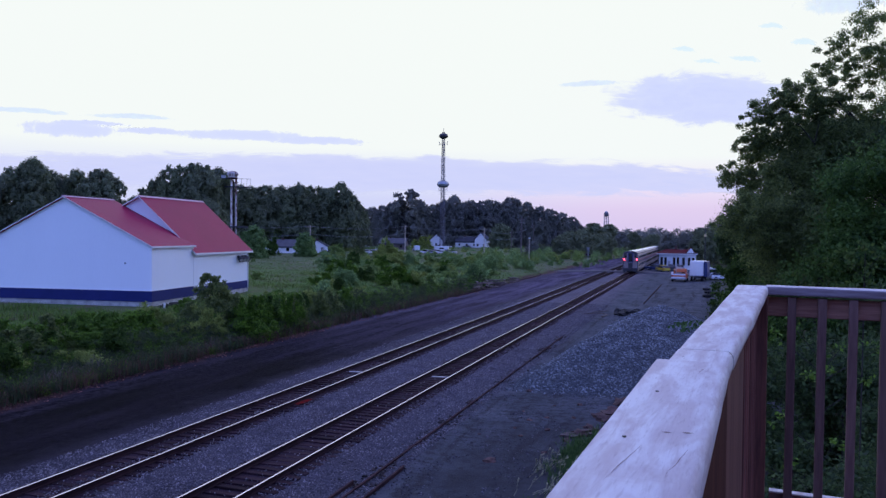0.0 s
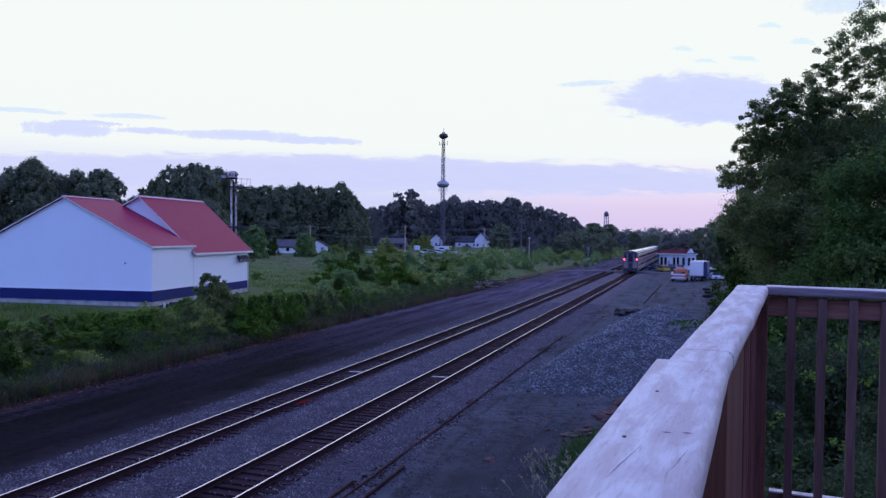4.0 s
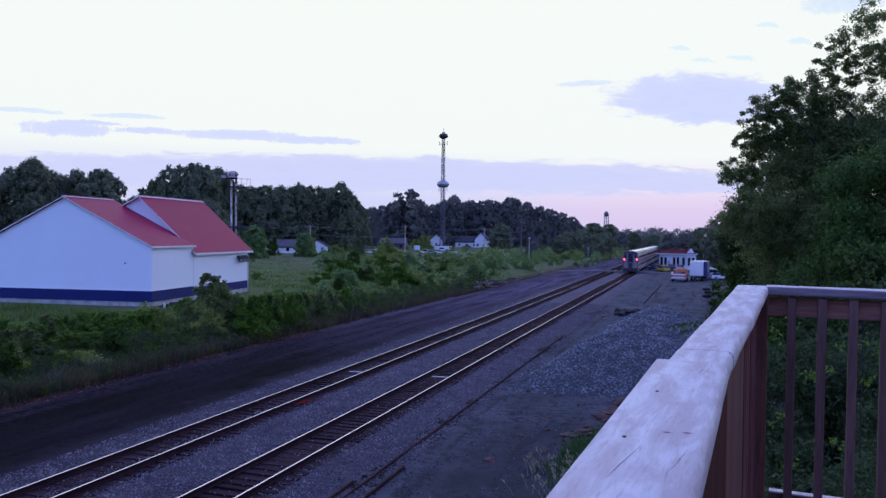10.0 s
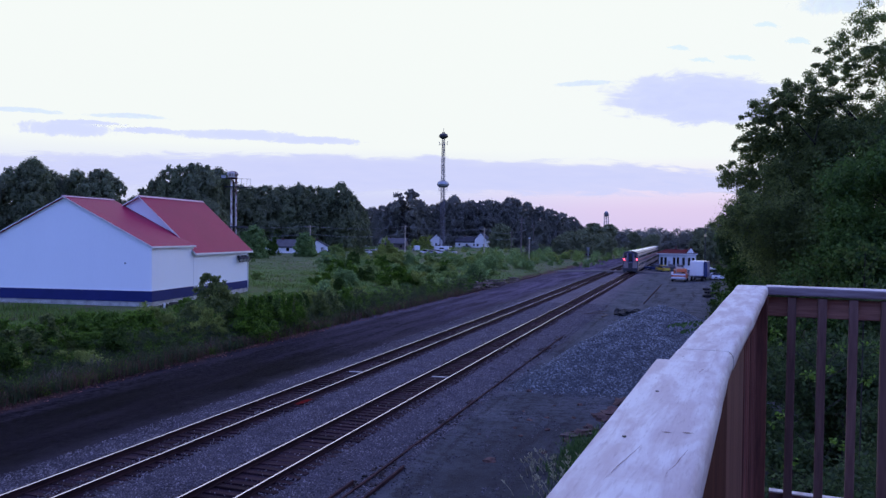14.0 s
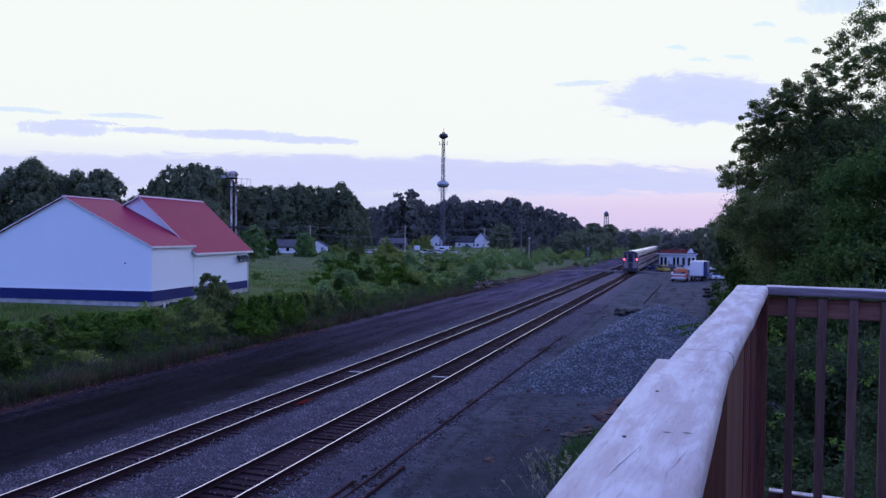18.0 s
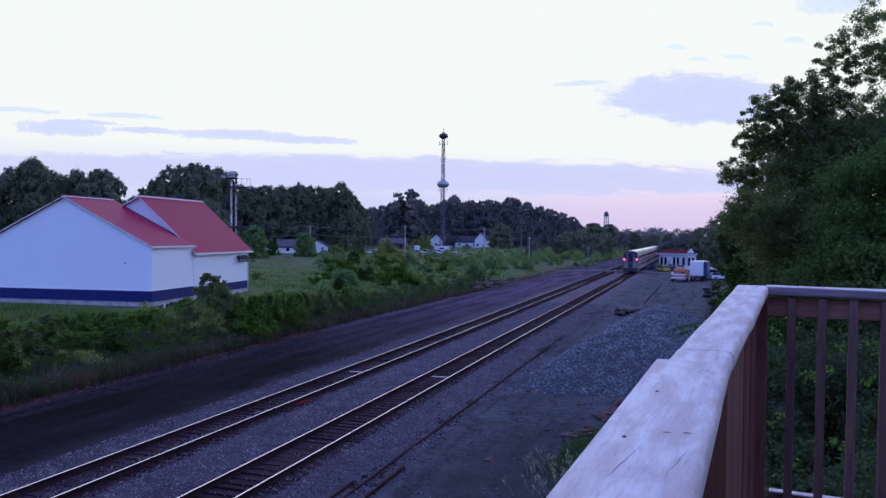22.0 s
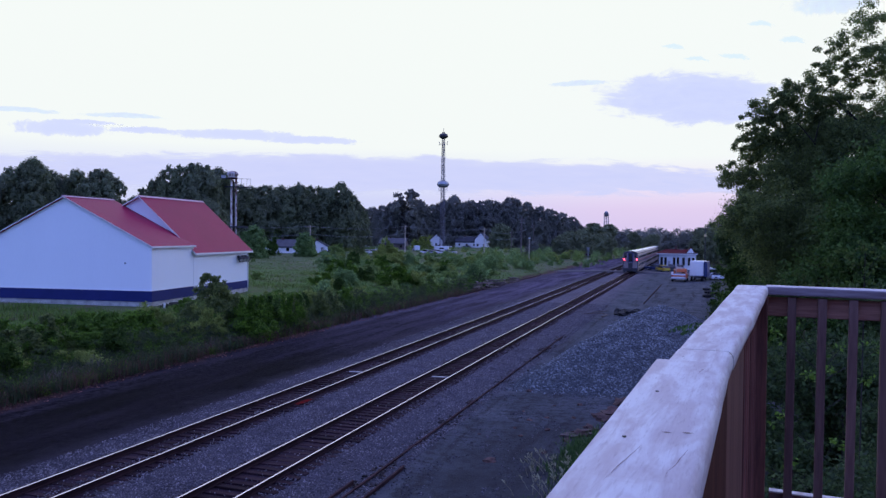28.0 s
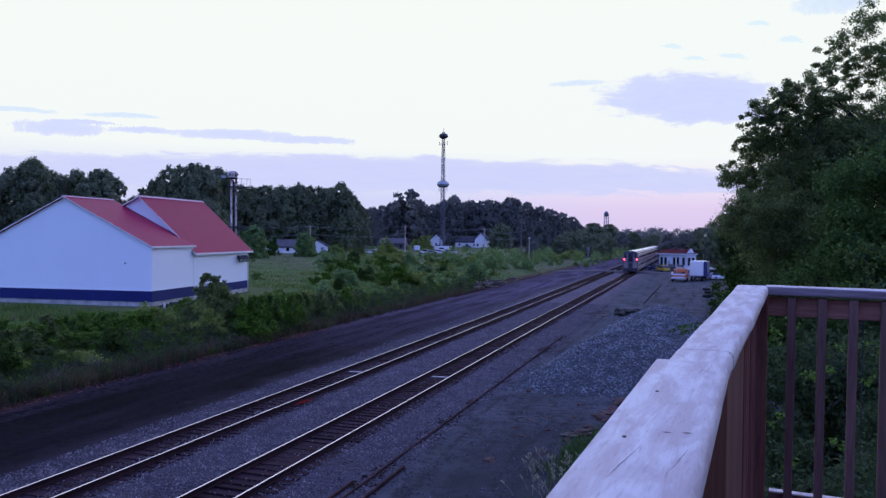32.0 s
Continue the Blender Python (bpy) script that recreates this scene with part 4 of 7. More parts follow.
def ribs(xe, ze, xp, zp, y0, y1, step, parent):
    """Standing seams from eave to ridge."""
    k = int((y1 - y0) / step)
    for i in range(k + 1):
        y = y0 + 0.05 + i * step
        bm = prism([(xe, ze + 0.002), (xp, zp + 0.002), (xp, zp + 0.005), (xe, ze + 0.005)], y - 0.006, y + 0.006)
        part("seam", bm, M["red_roof"], parent)


r1 = part("roof", roof_slab(0.12, EAVE, -HALF, PEAK, -0.25, LONG), M["red_roof"], hall, "red metal roof slope")
ribs(0.12, EAVE, -HALF, PEAK, -0.25, LONG, 0.9, r1)
r2 = part("roof", roof_slab(-2 * HALF - 0.12, EAVE, -HALF, PEAK, -0.25, LONG), M["red_roof"], hall)
part("ridge_cap", prism([(-HALF - 0.25, PEAK - 0.06), (-HALF, PEAK + 0.07), (-HALF + 0.25, PEAK - 0.06)], -0.27, LONG), M["ridge"], hall, "pale ridge flashing")
part("fascia", box(0.10, 0.15, -0.25, LONG, EAVE - 0.15, EAVE + 0.02, 0.005), M["white_trim"], hall, "white eave fascia")
for s, e in ((1, 0.12), (-1, -2 * HALF - 0.12)):
    part("rake_trim", prism([(e, EAVE - 0.02), (-HALF, PEAK - 0.02), (-HALF, PEAK - 0.10), (e, EAVE - 0.10)], -0.30, -0.25), M["white_trim"], hall)
part("vent", ellipsoid((-2.86, -0.05, 4.02), (0.12, 0.10, 0.06)), M["dark_steel"], hall, "small dark vent")
# back wing: steeper slope on the yard side, flatter on the other
WE, WP, WX, WY = 4.80, 10.74, -6.23, LONG + 13.3
part("wall", gable_wall(LONG, -15.8, -0.12, WX, 5.55, WE + 0.02, WP - 0.15, 1.30), M["white_wall"], hall, "gable wall over the lower roof")
part("wall", box(-0.32, -0.12, LONG + 0.2, WY - 0.3, 1.30, WE - 0.03), M["white_wall"], hall, "white side wall of the back wing")
part("wall", gable_wall(WY - 0.3, -15.8, -0.12, WX, 5.55, WE + 0.02, WP - 0.15, 1.30), M["white_wall"], hall)
part("base_band", box(-15.9, -0.08, LONG + 0.02, WY - 0.05, 0.42, 1.30, 0.01), M["navy"], hall)
part("foundation", box(-15.8, -0.16, LONG + 0.05, WY - 0.1, -0.8, 0.42), M["concrete"], hall)
r3 = part("roof", roof_slab(0.30, WE + 0.04, WX, WP, LONG - 0.35, WY + 0.2), M["red_roof"], hall, "steep red metal roof slope")
ribs(0.30, WE + 0.04, WX, WP, LONG - 0.35, WY + 0.2, 0.9, r3)
part("roof", roof_slab(-16.1, 5.5, WX, WP, LONG - 0.35, WY + 0.2), M["red_roof"], hall)
part("ridge_cap", prism([(WX - 0.25, WP - 0.09), (WX, WP + 0.07), (WX + 0.25, WP - 0.12)], LONG - 0.37, WY + 0.22), M["ridge"], hall)
part("fascia", box(0.28, 0.34, LONG - 0.35, WY + 0.2, WE - 0.16, WE + 0.04, 0.005), M["white_trim"], hall, "white eave gutter")
part("rake_trim", prism([(0.30, WE + 0.02), (WX, WP - 0.02), (WX, WP - 0.13), (0.30, WE - 0.09)], LONG - 0.41, LONG - 0.35), M["white_trim"], hall, "white rake board")
part("rake_trim", prism([(-16.1, 5.48), (WX, WP - 0.02), (WX, WP - 0.14), (-16.1, 5.36)], LONG - 0.41, LONG - 0.35), M["white_trim"], hall)
lamp = part("floodlight", box(-0.12, 0.10, WY - 1.5, WY - 1.3, 4.0, 4.2, 0.03), M["dark_steel"], hall, "dark twin floodlight under the eave")
for y in (WY - 3.1, WY - 2.2, WY - 1.3):
    part("lamp_head", tube((0.0, y, 4.25), (0.5, y - 0.25, 3.8), 0.15, 0.33, 12), M["dark_steel"], lamp)
    part("lens", tube((0.49, y - 0.245, 3.81), (0.52, y - 0.26, 3.785), 0.24, 0.24, 12), M["tan_wall"], lamp)
part("arm", box(-0.02, 0.06, WY - 3.3, WY - 0.9, 4.12, 4.22, 0.01), M["dark_steel"], lamp)
part("downpipe", box(-0.11, -0.02, WY - 0.42, WY - 0.32, 0.4, WE - 0.2, 0.01), M["white_trim"], hall)

rng = np.random.default_rng(17)
bp_ = thing("brush_pile", pose(-46.2, 60.1, 0.75), "dark pile of logs and brush by the hall wall", "brush pile")
for i in range(16):
    a, ln = rng.uniform(0, 3.14), rng.uniform(0.5, 1.1)
    x, y, z = rng.uniform(-0.7, 0.7), rng.uniform(-1.2, 1.2), 0.06 + 0.09 * (i // 4)
    part("log", tube((x - ln * math.cos(a), y - ln * math.sin(a), z), (x + ln * math.cos(a), y + ln * math.sin(a), z + rng.uniform(-0.05, 0.2)), 0.09, 0.06, 7), M["bark"], bp_)
part("pale_board", box(-0.12, 0.12, -1.5, -1.44, 0.0, 0.55), M["white_trim"], bp_, "pale board leaning on the pile")
fp = part("fence_post", tube((0, 0, -0.3), (0, 0, 3.4), 0.22, 0.2, 8), M["pole"], None, "", pose(-140.7, 224.3, 0.8))
tagged(fp, "stout weathered wooden post beyond the hall", "post")

# ---- twin mast behind the hall ----
mast = thing("twin_pipe_mast", pose(-66.0, 99.3, 0.8, 0, 0, 30), "rusty white twin-pipe mast with a domed top and platforms", "mast")
TOP = 16.3
for x in (-0.24, 0.42):
    part("pipe", tube((x, 0, -0.5), (x, 0, TOP - 0.7), 0.15, 0.15, 12), M["rusty_pipe"] if x < 0 else M["brown_pipe"], mast, "white pipe with rust streaks" if x < 0 else "rust-brown pipe with white remains")
for i in range(12):
    part("rung", box(-0.12, 0.30, -0.05, 0.05, 0.6 + i * 1.25, 0.75 + i * 1.25), M["old_rail"], mast)
part("feed_pipe", tube((0.09, 0.1, 0), (0.09, 0.1, TOP - 0.9), 0.06, 0.06, 8), M["old_rail"], mast, "thin rusty pipe between the white ones")
bm = ellipsoid((-0.1, 0, TOP - 0.55), (0.88, 0.8, 0.45))
tube((-0.1, 0, TOP - 1.15), (-0.1, 0, TOP - 0.5), 0.62, 0.80, 14, bm)
part("dome", bm, M["brown_pipe"], mast, "weathered rusty round cowl")
part("cowl_band", tube((-0.05, 0, TOP - 1.3), (-0.05, 0, TOP - 1.1), 0.72, 0.72, 14), M["old_rail"], mast, "rusty band under the cowl")
part("side_box", box(-1.75, -1.05, -0.2, 0.2, TOP - 1.2, TOP - 0.75, 0.03), M["steel"], mast)
part("bracket", box(-1.9, -0.4, -0.06, 0.06, TOP - 1.25, TOP - 1.1), M["dark_steel"], mast)
part("platform", box(-1.2, 2.6, -0.5, 0.5, TOP - 2.55, TOP - 2.4, 0.02), M["dark_steel"], mast, "dark grating platform")
for x in (1.2, 2.0, 2.55):
    part("rail_post", tube((x, -0.4, TOP - 2.4), (x, -0.4, TOP - 1.2), 0.03, 0.03, 6), M["steel"], mast)
part("handrail", tube((0.6, -0.4, TOP - 1.25), (2.6, -0.4, TOP - 1.25), 0.03, 0.03, 6), M["steel"], mast)
part("platform", box(-1.3, 2.2, -0.5, 0.5, 7.75, 7.95, 0.02), M["dark_steel"], mast)

# ---- lattice tower with two round tanks, and a water tower far off ----
tw = thing("lattice_tower", pose(-126.0, 380.0, 0.5), "tall grey lattice tower carrying two round drums", "tower")
TH = 60.5
for i in range(4):
    sx, sy = ((-1, -1), (1, -1), (1, 1), (-1, 1))[i]
    part("leg", tube((sx * 1.1, sy * 1.1, 0), (sx * 0.55, sy * 0.55, TH), 0.14, 0.11, 6), M["tower_steel"], tw)
for i in range(26):
    z0, z1 = i * TH / 26, (i + 1) * TH / 26
    a0, a1 = 1.1 - 0.55 * z0 / TH, 1.1 - 0.55 * z1 / TH
    bm = bmesh.new()
    c0 = [(-a0, -a0), (a0, -a0), (a0, a0), (-a0, a0)]
    c1 = [(-a1, -a1), (a1, -a1), (a1, a1), (-a1, a1)]
    for q in range(4):
        tube((*c0[q], z0), (*c1[(q + 1) % 4], z1), 0.06, 0.06, 4, bm)
        tube((*c1[q], z1), (*c1[(q + 1) % 4], z1), 0.06, 0.06, 4, bm)
    part("brace", bm, M["tower_steel"], tw)
part("drum", ellipsoid((0, 0, 33.6), (3.2, 3.2, 2.0), None, 20, 10), M["steel"], tw, "large grey round drum")
part("drum", ellipsoid((0, 0, 58.6), (2.4, 2.3, 1.5), None, 20, 10), M["dark_steel"], tw, "smaller dark round drum at the top")
part("feeder", tube((0.4, -0.6, 0), (0.4, -0.6, 58), 0.2, 0.16, 8), M["tower_steel"], tw)
for z in (30.6, 54.4):
    bm = tube((-2.2, 0, z), (2.2, 0, z), 0.10, 0.10, 6)
    tube((0, -2.2, z), (0, 2.2, z), 0.10, 0.10, 6, bm)
    part("outrigger", bm, M["tower_steel"], tw)
    for x in (-2.2, 2.2):
        part("antenna", tube((x, 0, z - 0.6), (x, 0, z + 1.4), 0.12, 0.12, 6), M["tower_steel"], tw)
part("antenna", tube((0, 0, 59), (0, 0, 63), 0.12, 0.06, 6), M["tower_steel"], tw)

wt = thing("water_tower", pose(-99.5, 900.0, 0.3), "far grey water tower on thin legs", "water tower")
part("tank", ellipsoid((0, 0, 33.2), (2.7, 2.7, 3.2)), M["tower_steel"], wt)
part("tank_roof", tube((0, 0, 35.4), (0, 0, 37.0), 2.0, 0.2, 14), M["steel"], wt, "pale conical cap")
part("balcony", tube((0, 0, 32.0), (0, 0, 32.4), 3.3, 3.3, 16), M["tower_steel"], wt)
for z in (10.5, 21.0):
    bm = bmesh.new()
    for (ax, ay), (bx, by) in (((-1, -1), (1, -1)), ((1, -1), (1, 1)), ((1, 1), (-1, 1)), ((-1, 1), (-1, -1))):
        tube((ax * 2.6, ay * 2.2, z), (bx * 2.6, by * 2.2, z), 0.2, 0.2, 5, bm)
        tube((ax * 2.6, ay * 2.2, z), (bx * 2.4, by * 2.0, z + 10.0), 0.12, 0.12, 5, bm)
    part("brace", bm, M["steel"], wt)
for sx, sy in ((-1, -1), (1, -1), (1, 1), (-1, 1)):
    part("leg", tube((sx * 3.0, sy * 2.4, 0), (sx * 2.1, sy * 1.8, 32), 0.42, 0.35, 6), M["steel"], wt)
part("riser", tube((0, 0, 0), (0, 0, 31), 0.5, 0.5, 8), M["steel"], wt)


# ---- houses and far yard ----
def at(az, d):
    v = heading(az) * d
    return v.x, v.y


def house(x, y, z, rz, w, d, h, rise, wall, roof, label, windows=2, door=True):
    t = thing("house", pose(x, y, z, 0, 0, rz), label, "house", "houses beyond the meadow")
    body = prism([(-w / 2, -0.5), (w / 2, -0.5), (w / 2, h), (0, h + rise), (-w / 2, h)], -d / 2, d / 2)
    wl = part("wall", body, wall, t)
    for s in (-1, 1):
        part("roof", prism([(s * (w / 2 + 0.4), h - 0.15 * rise), (0, h + rise + 0.12), (0, h + rise + 0.32), (s * (w / 2 + 0.4), h + 0.05 * rise + 0.08)], -d / 2 - 0.4, d / 2 + 0.4), roof, t)
    for i in range(windows):
        for sy in (-1,):
            u = (i + 0.5) / windows * w - w / 2
            part("window", box(u - 0.5, u + 0.5, sy * d / 2 - 0.05, sy * d / 2 + 0.05, 1.0, 2.2), M["glass"], t)
    for sx in (-1, 1):
        for k_ in range(max(1, int(d / 4))):
            v = -d / 2 + (k_ + 0.5) * d / max(1, int(d / 4))
            part("window", box(sx * w / 2 - 0.05, sx * w / 2 + 0.05, v - 0.5, v + 0.5, 1.0, 2.2), M["glass"], t)
    if door:
        part("door", box(w * 0.22, w * 0.22 + 0.95, -d / 2 - 0.06, -d / 2 + 0.02, -0.1, 2.0), M["tan_wall"], t)
    part("chimney", box(-0.4, 0.3, d * 0.1, d * 0.1 + 0.7, h + rise * 0.6, h + rise + 0.9), M["brick_red"], t)
    return t


house(*at(-29.7, 276), 0.5, 118, 9, 15, 2.5, 2.2, M["white_trim"], M["grey_roof"], "low pale house with a dark shingle roof", 2)
house(*at(-27.6, 284), 0.5, 25, 8, 8, 2.5, 2.0, M["white_trim"], M["grey_roof"], "low white house with a grey roof", 2)
house(-113, 411, 0.7, 6, 6.5, 11, 4.6, 3.6, M["white_trim"], M["grey_roof"], "white gabled house with a grey roof", 2)
house(-123, 417, 0.7, 96, 7.5, 13, 3.2, 2.8, M["white_trim"], M["grey_roof"], "long white house with a grey roof", 3)
house(-139, 408, 0.7, 20, 7, 8, 4.0, 3.2, M["white_trim"], M["grey_roof"], "small white house among parked cars", 1)
house(-152, 420, 0.7, 60, 7, 9, 3.4, 3.0, M["tan_wall"], M["grey_roof"], "small grey house behind cars", 1)
house(-133, 330, 0.7, 100, 8, 12, 2.8, 2.2, M["dark_pole"], M["grey_roof"], "low dark house with a grey roof in the trees", 2)


# ---- vehicles ----
def wheels(t, spots, r=0.36, wd=0.24):
    for x, y in spots:
        wh = part("wheel", tube((x - wd / 2, y, r), (x + wd / 2, y, r), r, r, 16), M["rubber"], t)
        part("hub", tube((x - wd / 2 - 0.01, y, r), (x + wd / 2 + 0.01, y, r), r * 0.55, r * 0.55, 10), M["steel"], wh)


def saloon(x, y, z, rz, mat, label, cat="car"):
    """A plain parked car, its nose along +y."""
    t = thing("car", pose(x, y, z, 0, 0, rz), label, cat, "parked cars")
    bm = prism([(-0.88, 0.28), (0.88, 0.28), (0.92, 0.6), (0.84, 0.88), (-0.84, 0.88), (-0.92, 0.6)], -2.25, 2.25)
    bmesh.ops.bevel(bm, geom=bm.edges[:], offset=0.07, segments=2, affect="EDGES")
    part("body", bm, mat, t)
    bm = bmesh.new()
    lo = [bm.verts.new(v) for v in ((-0.80, -1.75, 0.86), (0.80, -1.75, 0.86), (0.80, 1.0, 0.86), (-0.80, 1.0, 0.86))]
    hi = [bm.verts.new(v) for v in ((-0.62, -1.05, 1.42), (0.62, -1.05, 1.42), (0.62, 0.25, 1.42), (-0.62, 0.25, 1.42))]
    for i in range(4):
        bm.faces.new((lo[i], lo[(i + 1) % 4], hi[(i + 1) % 4], hi[i]))
    part("windows", bm, M["glass"], t)
    part("roof", box(-0.64, 0.64, -1.08, 0.28, 1.41, 1.46, 0.02), mat, t)
    wheels(t, ((-0.82, -1.35), (0.82, -1.35), (-0.82, 1.35), (0.82, 1.35)), 0.32, 0.2)
    for sx in (-1, 1):
        part("tail_light", box(sx * 0.72 - 0.12, sx * 0.72 + 0.12, -2.29, -2.24, 0.62, 0.78), M["red_stripe"], t)
    return t


rng = np.random.default_rng(11)
cars = ((-156, 372, 80, "white_paint"), (-149, 380, 70, "blue_paint"), (-143, 384, 95, "white_paint"), (-137, 388, 100, "white_paint"),
        (-133, 392, 85, "steel"), (-128, 395, 92, "white_paint"), (-146, 394, 88, "red_stripe"), (-150, 330, 60, "dark_steel"),
        (-118, 398, 75, "blue_paint"), (-163, 365, 90, "white_paint"), (-146, 312, 70, "dark_steel"), (-131, 310, 85, "white_paint"))
cars += tuple((*at(az, d), rz, c) for az, d, rz, c in ((-19.6, 283, 60, "white_paint"), (-19.2, 276, 95, "steel"), (-18.8, 288, 80, "white_paint"), (-18.4, 279, 70, "white_paint"),
         (-18.1, 292, 90, "blue_paint"), (-17.7, 285, 100, "white_paint"), (-19.0, 296, 85, "dark_steel"), (-24.0, 274, 75, "white_paint"), (-23.5, 280, 85, "white_paint"), (-26.4, 276, 80, "dark_steel")))
for x, y, rz, c in cars:
    saloon(x, y, 0.75, rz, M[c], {"white_paint": "white car parked beyond the meadow", "blue_paint": "dark blue car parked beyond the meadow",
           "steel": "silver car parked beyond the meadow", "red_stripe": "red car parked beyond the meadow", "dark_steel": "dark car parked beyond the meadow"}[c])

for az, d, rz in ((-18.4, 305, 95), (-20.3, 318, 30)):
    x, y = at(az, d)
    t = thing("trailer", pose(x, y, 0.7, 0, 0, rz), "white covered trailer parked beyond the meadow", "trailer", "parked trailers")
    part("body", box(-1.1, 1.1, -2.8, 2.8, 0.5, 2.5, 0.15, None, 2), M["white_paint"], t)
    part("window", box(-1.12, -1.05, -1.2, 0.6, 1.4, 2.0), M["glass"], t)
    part("window", box(1.05, 1.12, -1.2, 0.6, 1.4, 2.0), M["glass"], t)
    part("hitch", box(-0.06, 0.06, 2.8, 4.0, 0.45, 0.55), M["dark_steel"], t)
    wheels(t, ((-1.0, -0.4), (1.0, -0.4)), 0.36, 0.22)

pk = thing("pickup_truck", pose(-2.75, 143.5, 0, 0, 0, -4), "orange and white pickup truck loaded with gear, parked in the yard", "pickup truck")
bm = box(-0.98, 0.98, -2.7, 2.6, 0.45, 1.05, 0.08, None, 2)
pk.matrix_basis = pose(-2.75, 143.5, 0, 0, 0, -4) @ Matrix.Diagonal((1.25, 1.1, 1.15, 1))
part("body", bm, M["orange_paint"], pk, "orange body")
part("tailgate", box(-0.95, 0.95, -2.76, -2.68, 0.55, 1.25, 0.02), M["white_paint"], pk, "white tailgate")
part("bumper", box(-1.0, 1.0, -2.95, -2.76, 0.40, 0.62, 0.03), M["steel"], pk)
part("bed_side", box(-1.0, -0.9, -2.7, -0.3, 1.0, 1.45, 0.02), M["white_paint"], pk)
part("bed_side", box(0.9, 1.0, -2.7, -0.3, 1.0, 1.45, 0.02), M["orange_paint"], pk)
part("cab", box(-0.85, 0.85, -0.3, 1.3, 1.0, 1.85, 0.12, None, 2), M["orange_paint"], pk)
part("rear_window", box(-0.65, 0.65, -0.33, -0.28, 1.3, 1.72), M["glass"], pk)
part("tool_box", box(-0.5, 0.25, -1.3, -0.5, 1.1, 2.2, 0.04), M["tan_wall"], pk, "tan load box")
part("back_panel", box(-0.8, 0.8, -2.80, -2.74, 0.80, 1.02, 0.01), M["orange_paint"], pk, "orange band across the tailgate")
part("rack", box(-0.35, 1.0, -1.9, -0.2, 1.45, 1.95, 0.05), M["orange_paint"], pk, "orange equipment on the bed")
for sx in (-1, 1):
    part("tail_light", box(sx * 0.88 - 0.08, sx * 0.88 + 0.08, -2.79, -2.74, 0.75, 1.05), M["red_stripe"], pk)
wheels(pk, ((-0.85, -1.7), (0.85, -1.7), (-0.85, 1.75), (0.85, 1.75)), 0.4, 0.26)

bt = thing("box_truck", pose(0.35, 146.0, 0, 0, 0, -6), "white box truck with a dark blue cab parked in the yard", "truck")
part("cargo_box", box(-1.2, 1.1, -2.6, 2.6, 0.95, 3.6, 0.03), M["white_paint"], bt, "white cargo box")
part("box_frame", box(-1.22, 1.12, -2.64, -2.58, 0.95, 1.08), M["steel"], bt)
part("rear_door", box(-1.08, 0.98, -2.63, -2.6, 1.1, 3.45, 0.01), M["white_trim"], bt)
part("bulkhead", box(1.1, 1.75, -2.2, 2.7, 0.9, 3.55, 0.03), M["blue_paint"], bt, "dark blue side panel")
part("chassis", box(-0.5, 0.5, -2.6, 5.0, 0.55, 0.95), M["dark_steel"], bt)
part("cab", box(-1.1, 1.1, 2.8, 4.9, 0.6, 2.5, 0.15, None, 2), M["blue_paint"], bt)
wheels(bt, ((-0.95, -1.3), (0.95, -1.3), (-0.95, 3.8), (0.95, 3.8)), 0.45, 0.3)
vn = thing("van", pose(2.75, 152.0, 0, 0, 0, -6), "white van parked beside the box truck", "van", "parked cars")
bm = prism([(-2.3, 0.4), (2.4, 0.4), (2.45, 1.1), (1.7, 1.25), (1.0, 2.15), (-2.3, 2.25)], -0.95, 0.95)
bmesh.ops.bevel(bm, geom=bm.edges[:], offset=0.08, segments=2, affect="EDGES")
part("body", bm, M["white_paint"], vn)
for sy in (-1, 1):
    part("window", box(-1.9, 1.0, sy * 0.955 - 0.02, sy * 0.955 + 0.02, 1.3, 1.9), M["glass"], vn)
part("windscreen", prism([(1.06, 2.02), (1.68, 1.30), (1.72, 1.33), (1.10, 2.06)], -0.8, 0.8), M["glass"], vn)
part("bumper", box(-2.4, -2.25, -0.95, 0.95, 0.4, 0.65, 0.03), M["steel"], vn)
for wx in (-1.5, 1.55):
    for sy in (-1, 1):
        wh = part("wheel", tube((wx, sy * 0.72, 0.36), (wx, sy * 0.97, 0.36), 0.36, 0.36, 14), M["rubber"], vn)
        part("hub", tube((wx, sy * 0.9, 0.36), (wx, sy * 0.98, 0.36), 0.2, 0.2, 10), M["steel"], wh)
saloon(4.2, 151.5, 0, -60, M["white_paint"], "white car parked under the trees")
saloon(-7.2, 181.0, 0, 24, M["yellow_paint"], "yellow car at the depot")
saloon(-9.3, 187.0, 0, 80, M["blue_paint"], "dark blue car in front of the depot")
saloon(-5.6, 188.0, 0, 10, M["dark_steel"], "dark car in front of the depot")
saloon(-3.6, 187.5, 0, 5, M["steel"], "silver car in front of the depot")
for i, (x, y, z, r) in enumerate(((1.5, 119.0, 0.25, 0), (1.4, 105.5, 0.25, 20), (1.6, 105.3, 0.75, 50), (2.3, 112.0, 0.25, 70))):
    bm = bmesh.new()
    for a in range(16):
        a0, a1 = a * math.pi / 8, (a + 1) * math.pi / 8
        tube((0.40 * math.cos(a0), 0.40 * math.sin(a0), 0), (0.40 * math.cos(a1), 0.40 * math.sin(a1), 0), 0.2, 0.2, 8, bm)
    tagged(part("tyre", bm, M["rubber"], None, "", pose(x, y, z, 0, 0, r)), "old black truck tyre lying at the yard edge", "tyre", "old tyres")

# ---- depot ----
dp = thing("depot", pose(-4.6, 197.0, 0, 0, 0, 2), "white single-storey depot with a maroon hipped roof", "station building")
